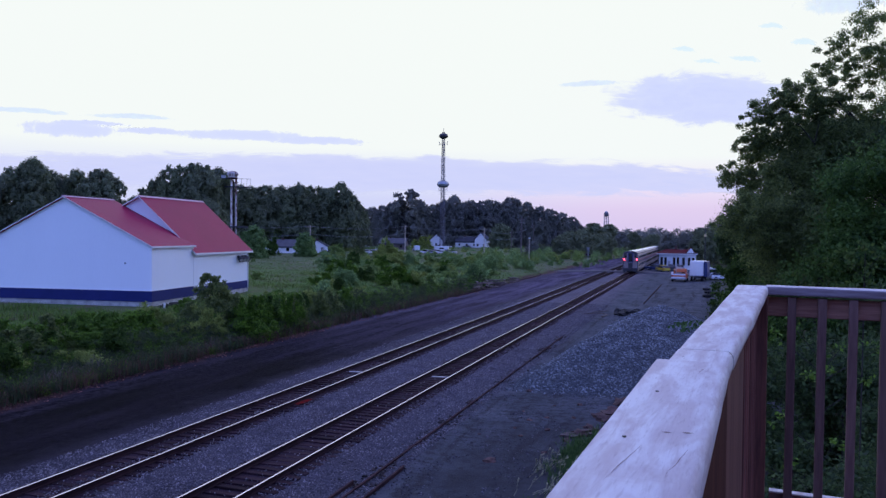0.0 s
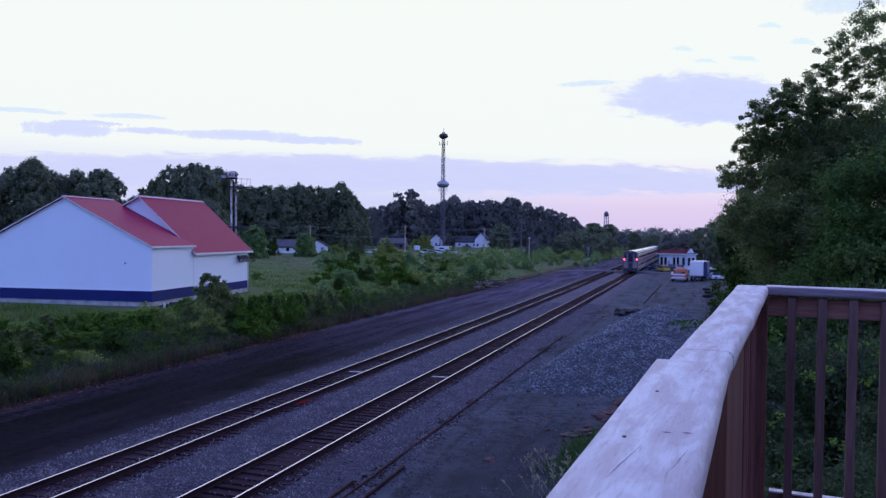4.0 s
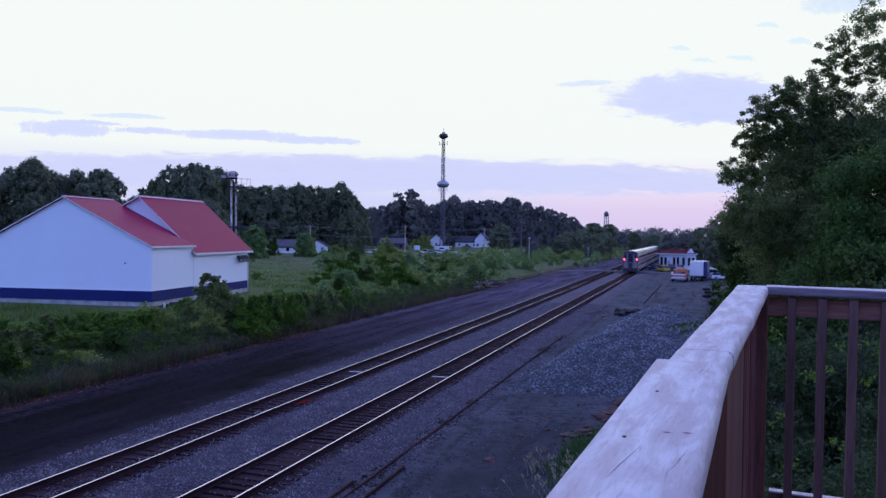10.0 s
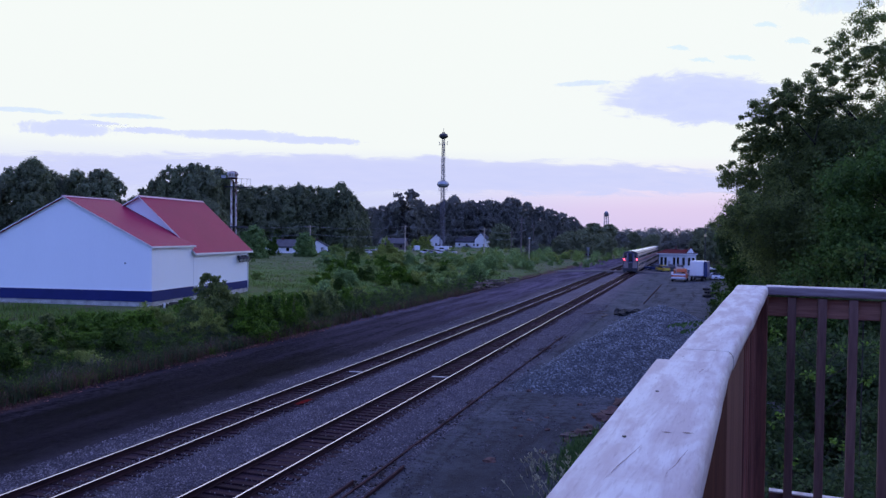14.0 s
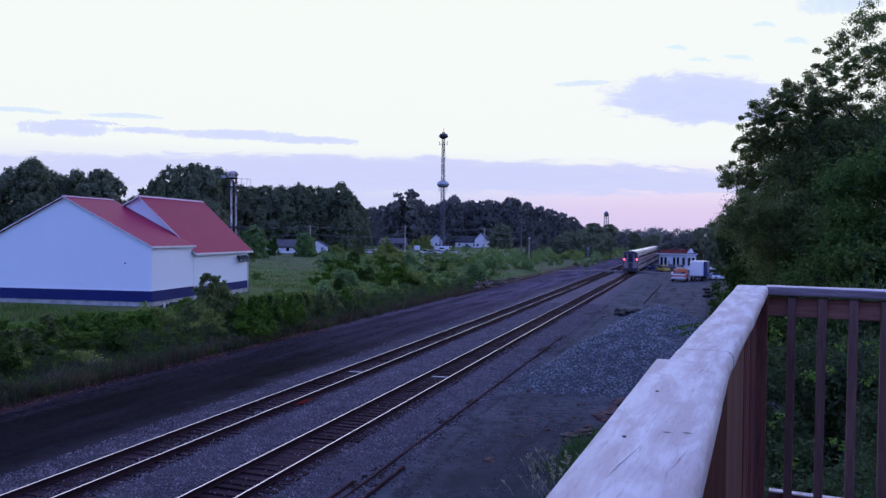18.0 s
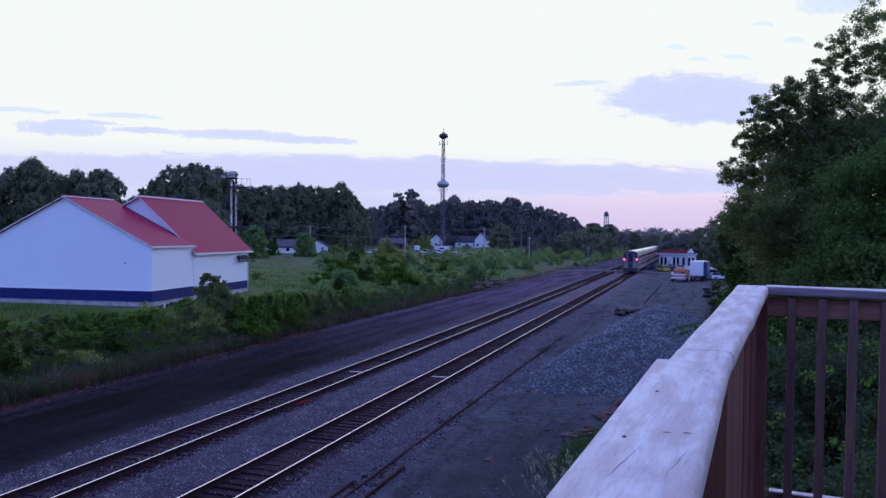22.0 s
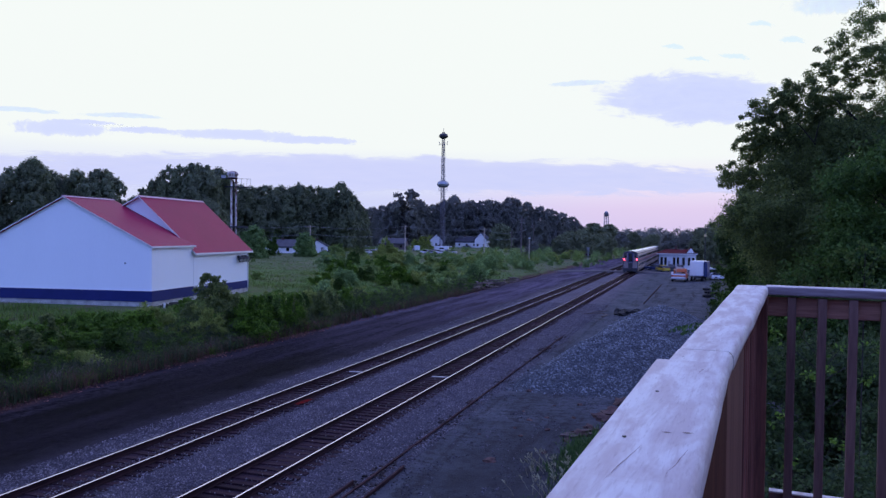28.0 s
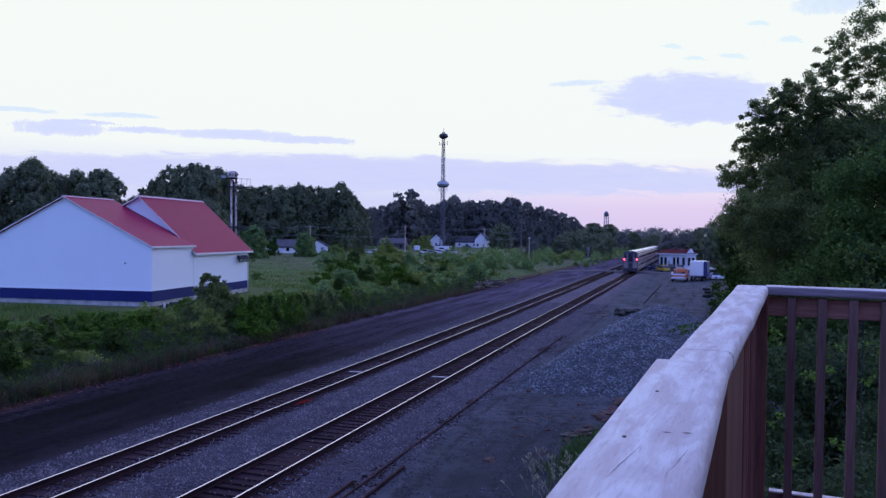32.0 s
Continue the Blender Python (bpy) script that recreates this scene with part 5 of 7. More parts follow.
dp.matrix_basis = pose(-4.6, 197.0, 0, 0, 0, 2) @ Matrix.Diagonal((0.80, 1, 1.02, 1))
part("wall", box(-5.2, 5.2, -3.5, 5, -0.2, 3.9, 0.02), M["white_paint"], dp)
bm = bmesh.new()
lo = [bm.verts.new(v) for v in ((-6.0, -4.4, 3.85), (6.0, -4.4, 3.85), (6.0, 5.8, 3.85), (-6.0, 5.8, 3.85))]
hi = [bm.verts.new(v) for v in ((-3.2, 0.7, 4.75), (3.2, 0.7, 4.75))]
for f in ((lo[0], lo[1], hi[1], hi[0]), (lo[1], lo[2], hi[1]), (lo[2], lo[3], hi[0], hi[1]), (lo[3], lo[0], hi[0]), tuple(lo[::-1])):
    bm.faces.new(f)
part("roof", bm, M["maroon_roof"], dp, "maroon hipped roof")
part("eave", box(-5.9, 5.9, -4.35, -4.25, 3.6, 3.84), M["white_trim"], dp)
part("bay", box(2.9, 5.4, -4.0, -3.4, 0.0, 4.1, 0.03), M["white_trim"], dp)
part("bay_gable", prism([(2.4, 3.9), (5.4, 3.9), (3.9, 5.35)], -4.5, 0), M["maroon_roof"], dp)
for u in (-4.4, -3.3, -0.8, 0.3, 1.9, 3.5, 4.7):
    wn = part("window", box(u - 0.36, u + 0.36, -4.03 if u > 2.9 else -3.56, -3.40, 0.9, 2.9), M["glass"], dp)
    part("frame", box(u - 0.5, u + 0.5, (-4.06 if u > 2.9 else -3.59), -3.42, 0.9, 1.0), M["white_trim"], wn)
part("gable_front", prism([(2.75, 4.0), (5.05, 4.0), (3.9, 5.1)], -4.54, -4.50), M["white_trim"], dp, "white gable front")
part("door", box(-2.6, -1.9, -3.56, -3.44, 0, 2.1), M["tan_wall"], dp)
part("chimney", box(-0.6, 0.1, 0.8, 1.5, 4.5, 5.6), M["brick_red"], dp)

# ---- train ----
def coach(y):
    """A two-level passenger car, 25.9 m long, standing on the near track."""
    t = thing("passenger_car", pose(TRACK_B, y, RAIL_TOP), "silver two-level passenger rail car with red and blue stripes", "train car", "standing train")
    t.matrix_basis = pose(TRACK_B, y, RAIL_TOP) @ Matrix.Diagonal((1, 1, 0.93, 1))
    prof = [(-1.5, 0.55), (1.5, 0.55), (1.55, 1.0), (1.55, 3.9), (1.40, 4.45), (1.0, 4.75), (0.4, 4.88), (-0.4, 4.88), (-1.0, 4.75), (-1.40, 4.45), (-1.55, 3.9), (-1.55, 1.0)]
    bm = prism(prof, 0.0, 25.5)
    for f in bm.faces:
        f.material_index = 1 if f.calc_center_median().z > 4.7 and abs(f.normal.y) < 0.5 else 0
    part("body", bm, [M["train_silver"], M["train_roof"]], t)
    for sx in (-1, 1):
        part("stripe", box(sx * 1.56 - 0.012, sx * 1.56 + 0.012, 0.1, 25.4, 2.70, 2.84), M["red_stripe"], t, "red stripe")
        part("stripe", box(sx * 1.56 - 0.012, sx * 1.56 + 0.012, 0.1, 25.4, 2.40, 2.68), M["blue_stripe"], t, "blue stripe")
        for i in range(12):
            for z in (1.45, 3.25):
                wn = part("window", box(sx * 1.56 - 0.015, sx * 1.56 + 0.015, 1.6 + i * 1.95, 2.9 + i * 1.95, z, z + 0.55, 0.004), M["glass"], t)
        part("roof_edge", box(sx * 1.44 - 0.05, sx * 1.44 + 0.05, 0.05, 25.4, 4.28, 4.36, 0.01), M["dark_steel"], t, "dark gutter line under the roof")
        part("side_door", box(sx * 1.56 - 0.02, sx * 1.56 + 0.02, 12.2, 13.2, 1.0, 2.3, 0.01), M["dark_steel"], t)
        for k_ in range(3):
            part("vent_grille", box(sx * 1.565 - 0.02, sx * 1.565 + 0.02, 4.0 + k_ * 7.5, 5.2 + k_ * 7.5, 0.62, 0.98, 0.01), M["dark_steel"], t)
        for i in range(5):
            z = 0.75 + i * 0.1
            part("flute", box(sx * 1.565 - 0.015, sx * 1.565 + 0.015, 0.1, 25.4, z, z + 0.04), M["train_silver"], t)
    part("end_door", box(-0.38, 0.38, -0.12, 0.02, 2.55, 4.35, 0.02), M["glass"], t, "dark end door window")
    part("end_band", box(-1.5, 1.5, -0.03, 0.03, 2.15, 2.45), M["train_silver"], t, "raised band on the car end")
    for sx in (-1, 1):
        part("end_window", box(sx * 1.02 - 0.24, sx * 1.02 + 0.24, -0.05, 0.02, 3.35, 4.0, 0.01), M["glass"], t)
        part("end_panel", box(sx * 1.02 - 0.3, sx * 1.02 + 0.3, -0.05, 0.02, 1.2, 2.0, 0.01), M["train_silver"], t, "raised panel on the car end")
        part("stripe", box(sx * 1.08 - 0.42, sx * 1.08 + 0.42, -0.045, 0.02, 2.50, 2.62), M["red_stripe"], t, "red stripe")
        part("step", box(sx * 1.25 - 0.2, sx * 1.25 + 0.2, -0.18, 0.1, 0.05, 0.32, 0.01), M["dark_steel"], t)
    part("end_hood", prism([(-1.38, 3.72), (-0.64, 3.72), (-0.64, 4.52), (0.64, 4.52), (0.64, 3.72), (1.38, 3.72), (1.36, 4.42), (0.98, 4.70), (0.4, 4.82), (-0.4, 4.82), (-0.98, 4.70), (-1.36, 4.42)], -0.06, 0.0), M["dark_steel"], t, "dark upper end hood")
    for sx in (-1, 1):
        part("end_post", box(sx * 0.68 - 0.05, sx * 0.68 + 0.05, -0.14, 0.0, 0.9, 4.4, 0.02), M["train_silver"], t, "pale end post")
        part("corner_shade", box(sx * 1.44 - 0.07, sx * 1.44 + 0.07, -0.05, 0.02, 1.05, 3.6, 0.01), M["dark_steel"], t, "dark corner strip")
        part("ladder_rung", box(sx * 1.1 - 0.22, sx * 1.1 + 0.22, -0.10, -0.05, 1.45, 1.50), M["steel"], t)
    part("hose", tube((0.3, -0.3, 0.7), (0.42, -0.32, 0.15), 0.04, 0.04, 6), M["rubber"], t)
    part("lower_door", box(-0.45, 0.45, -0.09, 0.02, 1.05, 2.2, 0.02), M["dark_steel"], t)
    part("diaphragm", prism([(-0.62, 2.3), (0.62, 2.3), (0.62, 4.5), (0, 4.62), (-0.62, 4.5)], -0.10, 0.0), M["blue_stripe"], t)
    part("underframe", box(-1.3, 1.3, 1.0, 24.5, 0.25, 0.6, 0.02), M["dark_steel"], t)
    part("end_sill", box(-1.5, 1.5, -0.25, 0.2, 0.30, 1.05, 0.03), M["dark_steel"], t, "dark coupler beam")
    part("coupler", box(-0.15, 0.15, -0.55, -0.2, 0.65, 0.95, 0.03), M["dark_steel"], t)
    for yb in (3.2, 22.3):
        bg_ = part("bogie", box(-1.25, 1.25, yb - 1.7, yb + 1.7, 0.3, 0.72, 0.04), M["dark_steel"], t)
        for yw in (yb - 1.25, yb + 1.25):
            for sx in (-1, 1):
                part("wheel", tube((sx * 0.68, yw, 0.46), (sx * 0.81, yw, 0.46), 0.46, 0.46, 18), M["rail_side"], bg_)
    for sx in (-1, 1):
        part("grab_bar", tube((sx * 1.3, -0.06, 1.0), (sx * 1.3, -0.06, 2.3), 0.025, 0.025, 6), M["steel"], t)
    return t


last = coach(164.6)
for sx in (-1, 1):
    tl = part("tail_light", tube((sx * 1.28, -0.10, 3.02), (sx * 1.28, 0.03, 3.02), 0.15, 0.16, 14), M["tail_glow"], last, "glowing red marker light")
for i in (1, 2, 3):
    coach(164.6 + 26.0 * i)

# ---- crossing signals ----
def crossing_signal(x, y, rz):
    t = thing("crossing_signal", pose(x, y, 0, 0, 0, rz), "silver level crossing signal with a crossbuck", "crossing signal", "crossing signals")
    part("mast", tube((0, 0, -0.3), (0, 0, 5.0), 0.09, 0.08, 10), M["steel"], t)
    for s in (-1, 1):
        part("crossbuck", prism([(-0.6, -0.08), (0.6, -0.08), (0.6, 0.08), (-0.6, 0.08)], -0.02, 0.02), M["steel"], t).matrix_basis = pose(0, -0.12, 4.3, 0, s * 45, 0)
        hd = part("lamp_hood", tube((s * 0.45, -0.05, 2.9), (s * 0.45, -0.28, 2.9), 0.27, 0.27, 14), M["dark_steel"], t)
    for s_ in (-0.45, 0.45):
        part("lens", tube((s_, -0.27, 2.9), (s_, -0.295, 2.9), 0.15, 0.15, 12), M["maroon_roof"], t, "unlit dark red lens")
    part("cross_arm", box(-0.6, 0.6, -0.05, 0.05, 2.85, 2.95), M["steel"], t)
    part("case", box(-0.4, 0.4, 0.1, 0.6, 0, 1.5, 0.03), M["steel"], t)
    return t


crossing_signal(-27.8, 209.0, 12)
crossing_signal(-4.0, 215.0, 12)


# ---- poles and wires ----
def utility_pole(x, y, h, arm, label="weathered wooden utility pole", wood="pole"):
    t = thing("utility_pole", pose(x, y, 0.4), label, "utility pole", "utility poles")
    part("shaft", tube((0, 0, -0.6), (0, 0, h), 0.20, 0.14, 10), M[wood], t)
    if arm:
        part("cross_arm", box(-1.2, 1.2, -0.07, 0.07, h - 0.7, h - 0.55, 0.01), M[wood], t)
        for u in (-1.05, -0.5, 0.5, 1.05):
            part("insulator", tube((u, 0, h - 0.55), (u, 0, h - 0.32), 0.05, 0.07, 8), M["glass"], t)
    return (x, y, 0.4 + h)


tops = [utility_pole(*at(-46, 262), 10.5, True), utility_pole(*at(-37, 258), 10.5, True), utility_pole(*at(-28.12, 262), 10.2, True), utility_pole(*at(-21.13, 285), 10.8, True),
        utility_pole(*at(-15.22, 320), 10.5, True), utility_pole(*at(-13.2, 330), 9.0, False, "dark wooden utility pole", "dark_pole"), utility_pole(*at(-11.57, 345), 12.5, True, "dark wooden utility pole", "dark_pole")]
utility_pole(*at(-12.48, 215), 12.6, True, "dark wooden utility pole", "dark_pole")


def cable(a, b, sag, name="cable", r=0.042):
    cu = bpy.data.curves.new(name, "CURVE")
    cu.dimensions = "3D"
    cu.bevel_depth = r
    cu.bevel_resolution = 1
    s = cu.splines.new("POLY")
    s.points.add(12)
    for i in range(13):
        t = i / 12
        p = Vector(a).lerp(Vector(b), t)
        s.points[i].co = (p.x, p.y, p.z - sag * 4 * t * (1 - t), 1)
    cu.materials.append(M["wire"])
    tagged(new(name, cu), "black overhead cable between utility poles", "cable", "overhead cables")


for i in range(len(tops) - 1):
    for dz, sg in ((-0.4, 1.0), (-3.0, 1.2)):
        cable((tops[i][0], tops[i][1], tops[i][2] + dz), (tops[i + 1][0], tops[i + 1][1], tops[i + 1][2] + dz), sg)

sl = thing("yard_lamp", pose(-40.3, 191.5, 0.7), "pale steel yard lamp post", "lamp post")
part("post", tube((0, 0, -0.4), (0, 0, 6.4), 0.11, 0.08, 10), M["pole"], sl)
part("lamp_head", box(-0.25, 0.35, -0.2, 0.2, 6.35, 6.6, 0.06), M["white_trim"], sl)
tp = thing("signal_mast", pose(2.3, 232.0, 0), "dark signal mast with two pale lamp heads", "signal mast")
part("post", tube((0, 0, -0.2), (0, 0, 11.5), 0.14, 0.11, 10), M["dark_steel"], tp)
for z in (10.6, 8.1):
    part("lamp_head", box(-0.35, 0.35, -0.45, -0.1, z, z + 0.6, 0.08), M["lamp_glow"], tp)
pts = [(-9.76 + rng.normal(0, 0.28), y, 0.0) for y in rng.uniform(18, 60, 900) if noise.noise((y * 0.35, 0.0, 3.0)) > -0.15]
tagged(new("clinker", rubble("clinker", rng, pts, 0.085, M["clinker"], 0.5)), "dark clinker and rotten wood along the old rail", "clinker", kind="stuff")
# stacked old ties beside the cinder strip
rng = np.random.default_rng(5)
for i in range(44):
    x, y = -29.6 + rng.uniform(-1.4, 1.4), 103 + (14 if i % 2 else 27) * rng.random()
    p_ = part("discarded_tie", box(-1.3, 1.3, -0.12, 0.12, 0, 0.2, 0.015), M["debris_wood"], None, "", pose(x, y, ground_z(x, y) + 0.02 + 0.21 * (i % 4), 0, 0, rng.uniform(40, 130)))
    tagged(p_, "discarded old railway tie in the weeds", "railway tie", "discarded ties")
for x, y, s in ((-6.68, 25.6, 0.22), (-4.2, 30.3, 0.3), (-3.7, 31.0, 0.22), (-4.6, 29.2, 0.16), (-3.9, 33.5, 0.3), (-6.0, 32.6, 0.10), (-6.9, 30.4, 0.08), (-4.9, 33.0, 0.1), (-3.6, 28.7, 0.25), (-5.1, 27.3, 0.1), (-3.05, 36.4, 0.55), (-3.45, 34.4, 0.42), (-3.6, 33.0, 0.36), (-4.05, 31.6, 0.2), (-6.6, 31.9, 0.12), (-6.4, 29.3, 0.09), (-7.9, 38.0, 0.12), (-8.0, 29.0, 0.07), (-7.2, 33.4, 0.08), (-5.6, 30.6, 0.11), (-5.0, 35.6, 0.14), (-6.1, 35.0, 0.09)):
    bm = bmesh.new()
    bmesh.ops.create_icosphere(bm, subdivisions=2, radius=s)
    for v in bm.verts:
        v.co *= 1 + 0.9 * noise.noise(v.co * (1.4 / s) + Vector((x, y, 0)))
        v.co.z *= 0.5
    tagged(part("rubble_chunk", bm, M["brick_red"], None, "", pose(x, y, s * 0.2)), "broken reddish lump of rubble on the yard", "rubble", "rubble lumps")
for i, (x, y, ln, rz) in enumerate(((-4.3, 30.3, 1.1, 20), (-4.0, 31.0, 0.9, 40), (-4.6, 29.9, 0.7, 5), (-6.1, 38.8, 1.3, 15), (-9.4, 80.5, 2.6, 60), (-8.5, 76.4, 2.2, 85), (-9.8, 78.1, 2.4, 20))):
    tagged(part("plank", box(-ln / 2, ln / 2, -0.1, 0.1, 0, 0.06, 0.008), M["debris_wood"], None, "", pose(x, y, 0.02, 0, 0, rz)), "weathered broken plank on the yard", "plank", "loose planks")
for i, (x, y) in enumerate(((-6.4, 77.6), (-7.0, 78.6), (-5.8, 79.2))):
    bm = bmesh.new()
    bmesh.ops.create_icosphere(bm, subdivisions=3, radius=0.8)
    for v in bm.verts:
        v.co *= 1 + 0.7 * noise.noise(v.co * 2.2 + Vector((i * 5.0, 0, 0)))
        v.co.z *= 0.55
    tagged(part("scrap_heap", bm, M["rubber"], None, "", pose(x, y, 0.15, 0, 0, i * 40)), "dark heap of scrap behind the gravel", "scrap heap", "scrap heaps")


# ---- deck railing ----
side_rail = thing("deck_railing", pose(0.17, 3.70, EYE_Z - 0.21, 0.75, 0, -6.0), "weathered wooden deck railing with a wide silvery cap board", "railing")


def cap_board(name, x0, x1, y0, y1, parent, at, wave, label, x2=None, edge=None):
    """A worn board with rounded edges and a slight wander along its length."""
    k = 18
    prof = [(0, -0.030), (0.003, -0.010), (0.012, -0.002), (0.03, 0.0), (0.5, 0.001), (0.90, 0.0005), (0.955, -0.003), (0.985, -0.009), (0.998, -0.018), (1.0, -0.028), (0.988, -0.037), (0.01, -0.037)]
    bm = bmesh.new()
    rows = []
    for i in range(k + 1):
        y = y0 + (y1 - y0) * i / k
        ox = wave * noise.noise((y * 1.4, 2.0, 0.0))
        xr = x1 + ((x1 if x2 is None else x2) - x1) * i / k
        row = []
        for u, z in prof:
            e = 0.0015 * noise.noise((u * 6, y * 9, 3.0))
            row.append(bm.verts.new((x0 + (xr - x0) * u + ox + e, y, z + e)))
        rows.append(row)
    m = len(prof)
    for i in range(k):
        for j in range(m):
            bm.faces.new((rows[i][j], rows[i + 1][j], rows[i + 1][(j + 1) % m], rows[i][(j + 1) % m]))
    for row, turn in ((rows[0], 1), (rows[-1], -1)):
        bm.faces.new([bm.verts.new(v.co) for v in row][::turn])
    bmesh.ops.recalc_face_normals(bm, faces=bm.faces)
    for f in bm.faces:
        f.smooth = True
    # with an edge material, faces not turned upward take its darker grey
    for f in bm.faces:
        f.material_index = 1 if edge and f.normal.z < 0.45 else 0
    return part(name, bm, [M["cap"], edge or M["cap"]], parent, label, at)


cap_board("cap_board", 0.011, 0.144, -3.9, -2.18, side_rail, pose(0.07, -3.0, 0.004, 0, 0, 1.75) @ pose(-0.07, 3.0, 0), 0.004, "pale worn cap board, cracked and knotted")
cap_board("cap_board", 0.006, 0.118, -1.995, 0.0, side_rail, pose(0, 0, -0.002), 0.006, "pale worn cap board", 0.137)
cap_board("cap_board", 0.004, 0.116, -2.175, -2.0, side_rail, pose(0, 0, -0.002), 0.006, "short worn piece of cap board")
part("top_rail", box(0.040, 0.078, -3.9, 0.0, -0.135, -0.042, 0.003), M["timber"], side_rail)
# added dark board: shade over the near balusters, put into its colour
part("post", box(0.094, 0.114, -3.6, -2.13, -1.03, -0.045, 0.003), M["dark_timber"], side_rail, "dark board standing in for shaded balusters")
part("post", box(0.092, 0.112, -2.126, -1.50, -1.03, -0.045, 0.003), M["mauve_timber"], side_rail, "mauve-brown weathered post board")
part("bottom_rail", box(0.040, 0.078, -3.9, 0.0, -1.00, -0.91, 0.003), M["timber"], side_rail)
for i in range(23):
    y = -0.22 - i * 0.145
    part("baluster", box(0.060, 0.097, y - 0.019, y + 0.019, -1.02, -0.045, 0.003), M["side_timber"], side_rail)
for y, x in ((-2.25, 0.108), (-0.02, 0.137)):
    part("post", box(x - 0.088, x, y - 0.10, y - 0.011, -8.0, -0.042, 0.004), M["side_timber"], side_rail)
for x, y, ln, k in ((0.059, -2.86, 0.15, 0.0), (0.080, -2.28, 0.06, 6.0), (0.112, -2.84, 0.12, 9.0), (0.095, -1.1, 0.08, 11.0)):
    z = 0.0052 if y < -2.17 else -0.0010
    vs = []
    for i in range(13):
        u = y - ln / 2 + ln * i / 12
        cx = x + 0.10 * (u - y) + 0.003 * noise.noise((u * 30, k, 0.0))
        hw = 0.0004 * math.sin(math.pi * i / 12) * (1 + 0.6 * noise.noise((u * 60, k, 5.0)))
        vs += [(cx - hw, u, z), (cx + hw, u, z)]
    part("crack", mesh_of("crack", vs, [(2 * i, 2 * i + 1, 2 * i + 3, 2 * i + 2) for i in range(12)], M["timber"]), None, side_rail)
for x, y, wd in ((0.084, -2.725, 0.012), (0.108, -2.717, 0.016), (0.05, -1.55, 0.05)):
    z = 0.0052 if y < -2.17 else -0.0010
    part("crack", mesh_of("crack", [(x - wd / 2, y, z), (x, y - 0.0022, z), (x + wd / 2, y + 0.001, z), (x, y + 0.0022, z)], [(0, 1, 2, 3)], M["timber"]), None, side_rail)
for x, y in ((0.03, -2.12), (0.035, -0.06), (0.11, -0.06), (0.04, -2.766), (0.036, -2.488)):
    part("screw_head", tube((x, y, 0.002), (x, y, 0.0058 if y < -2.17 else (0.002 if y < -2.0 else 0.001)), 0.0026, 0.0026, 8), M["dark_steel"], side_rail)

end_rail = thing("deck_railing", pose(0.31, 3.72, EYE_Z - 0.21, 0, 0.25, -5.7), "reddish brown wooden deck railing with square balusters", "railing")
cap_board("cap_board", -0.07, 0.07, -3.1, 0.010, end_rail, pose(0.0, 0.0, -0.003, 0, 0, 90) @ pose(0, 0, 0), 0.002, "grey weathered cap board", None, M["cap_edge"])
part("top_rail", box(-0.055, 3.0, -0.020, 0.018, -0.135, -0.052, 0.003), M["warm_timber"], end_rail, "reddish tan top rail")
part("bottom_rail", box(0.02, 3.0, -0.022, 0.020, -1.000, -0.924, 0.003), M["timber"], end_rail)
# thin pale strip paints the light on the bottom rail's top face
part("worn_edge", box(0.02, 3.0, -0.023, 0.021, -0.924, -0.917, 0.001), M["cap"], end_rail, "pale strip for the lit top of the bottom rail")
for i in range(25):
    x = 0.096 + i * 0.1195
    part("baluster", box(x - 0.0175, x + 0.0175, -0.060, -0.022, -1.02, -0.047, 0.003), M["timber"], end_rail)
part("knee_brace", tube((0.35, 0.03, -0.14), (0.47, 0.03, -0.10), 0.012, 0.012, 6), M["dark_steel"], end_rail)
deck = thing("deck", pose(0.2, 0, EYE_Z - 1.28, 0, 0, -6), "raised timber deck above the yard", "deck", kind="structure")
for i in range(40):
    y = -1.8 + i * 0.142
    if y < 3.70:
        part("plank", box(-0.25, 3.2, y, y + 0.134, 0, 0.036, 0.003), M["timber"], deck)
for x, y in ((3.1, 3.5), (3.1, -1.6), (-0.1, -1.6)):
    part("post", box(x - 0.07, x + 0.07, y - 0.07, y + 0.07, -6.8, 0.0), M["timber"], deck)

# unseen walls added behind and beside the camera, to shade the railing
back = thing("wall_south", pose(0, 0, 0), "unseen dark board wall added behind the deck for shade", "wall", kind="structure")
part("boards", box(-0.9, 3.6, -2.35, -2.15, 0, EYE_Z + 1.5), M["timber"], back)
beside = thing("wall_east", pose(0, 0, 0), "unseen dark board wall added beside the deck for shade", "wall", kind="structure")
part("boards", box(3.45, 3.65, -2.14, 2.9, 0, EYE_Z + 1.5), M["timber"], beside)


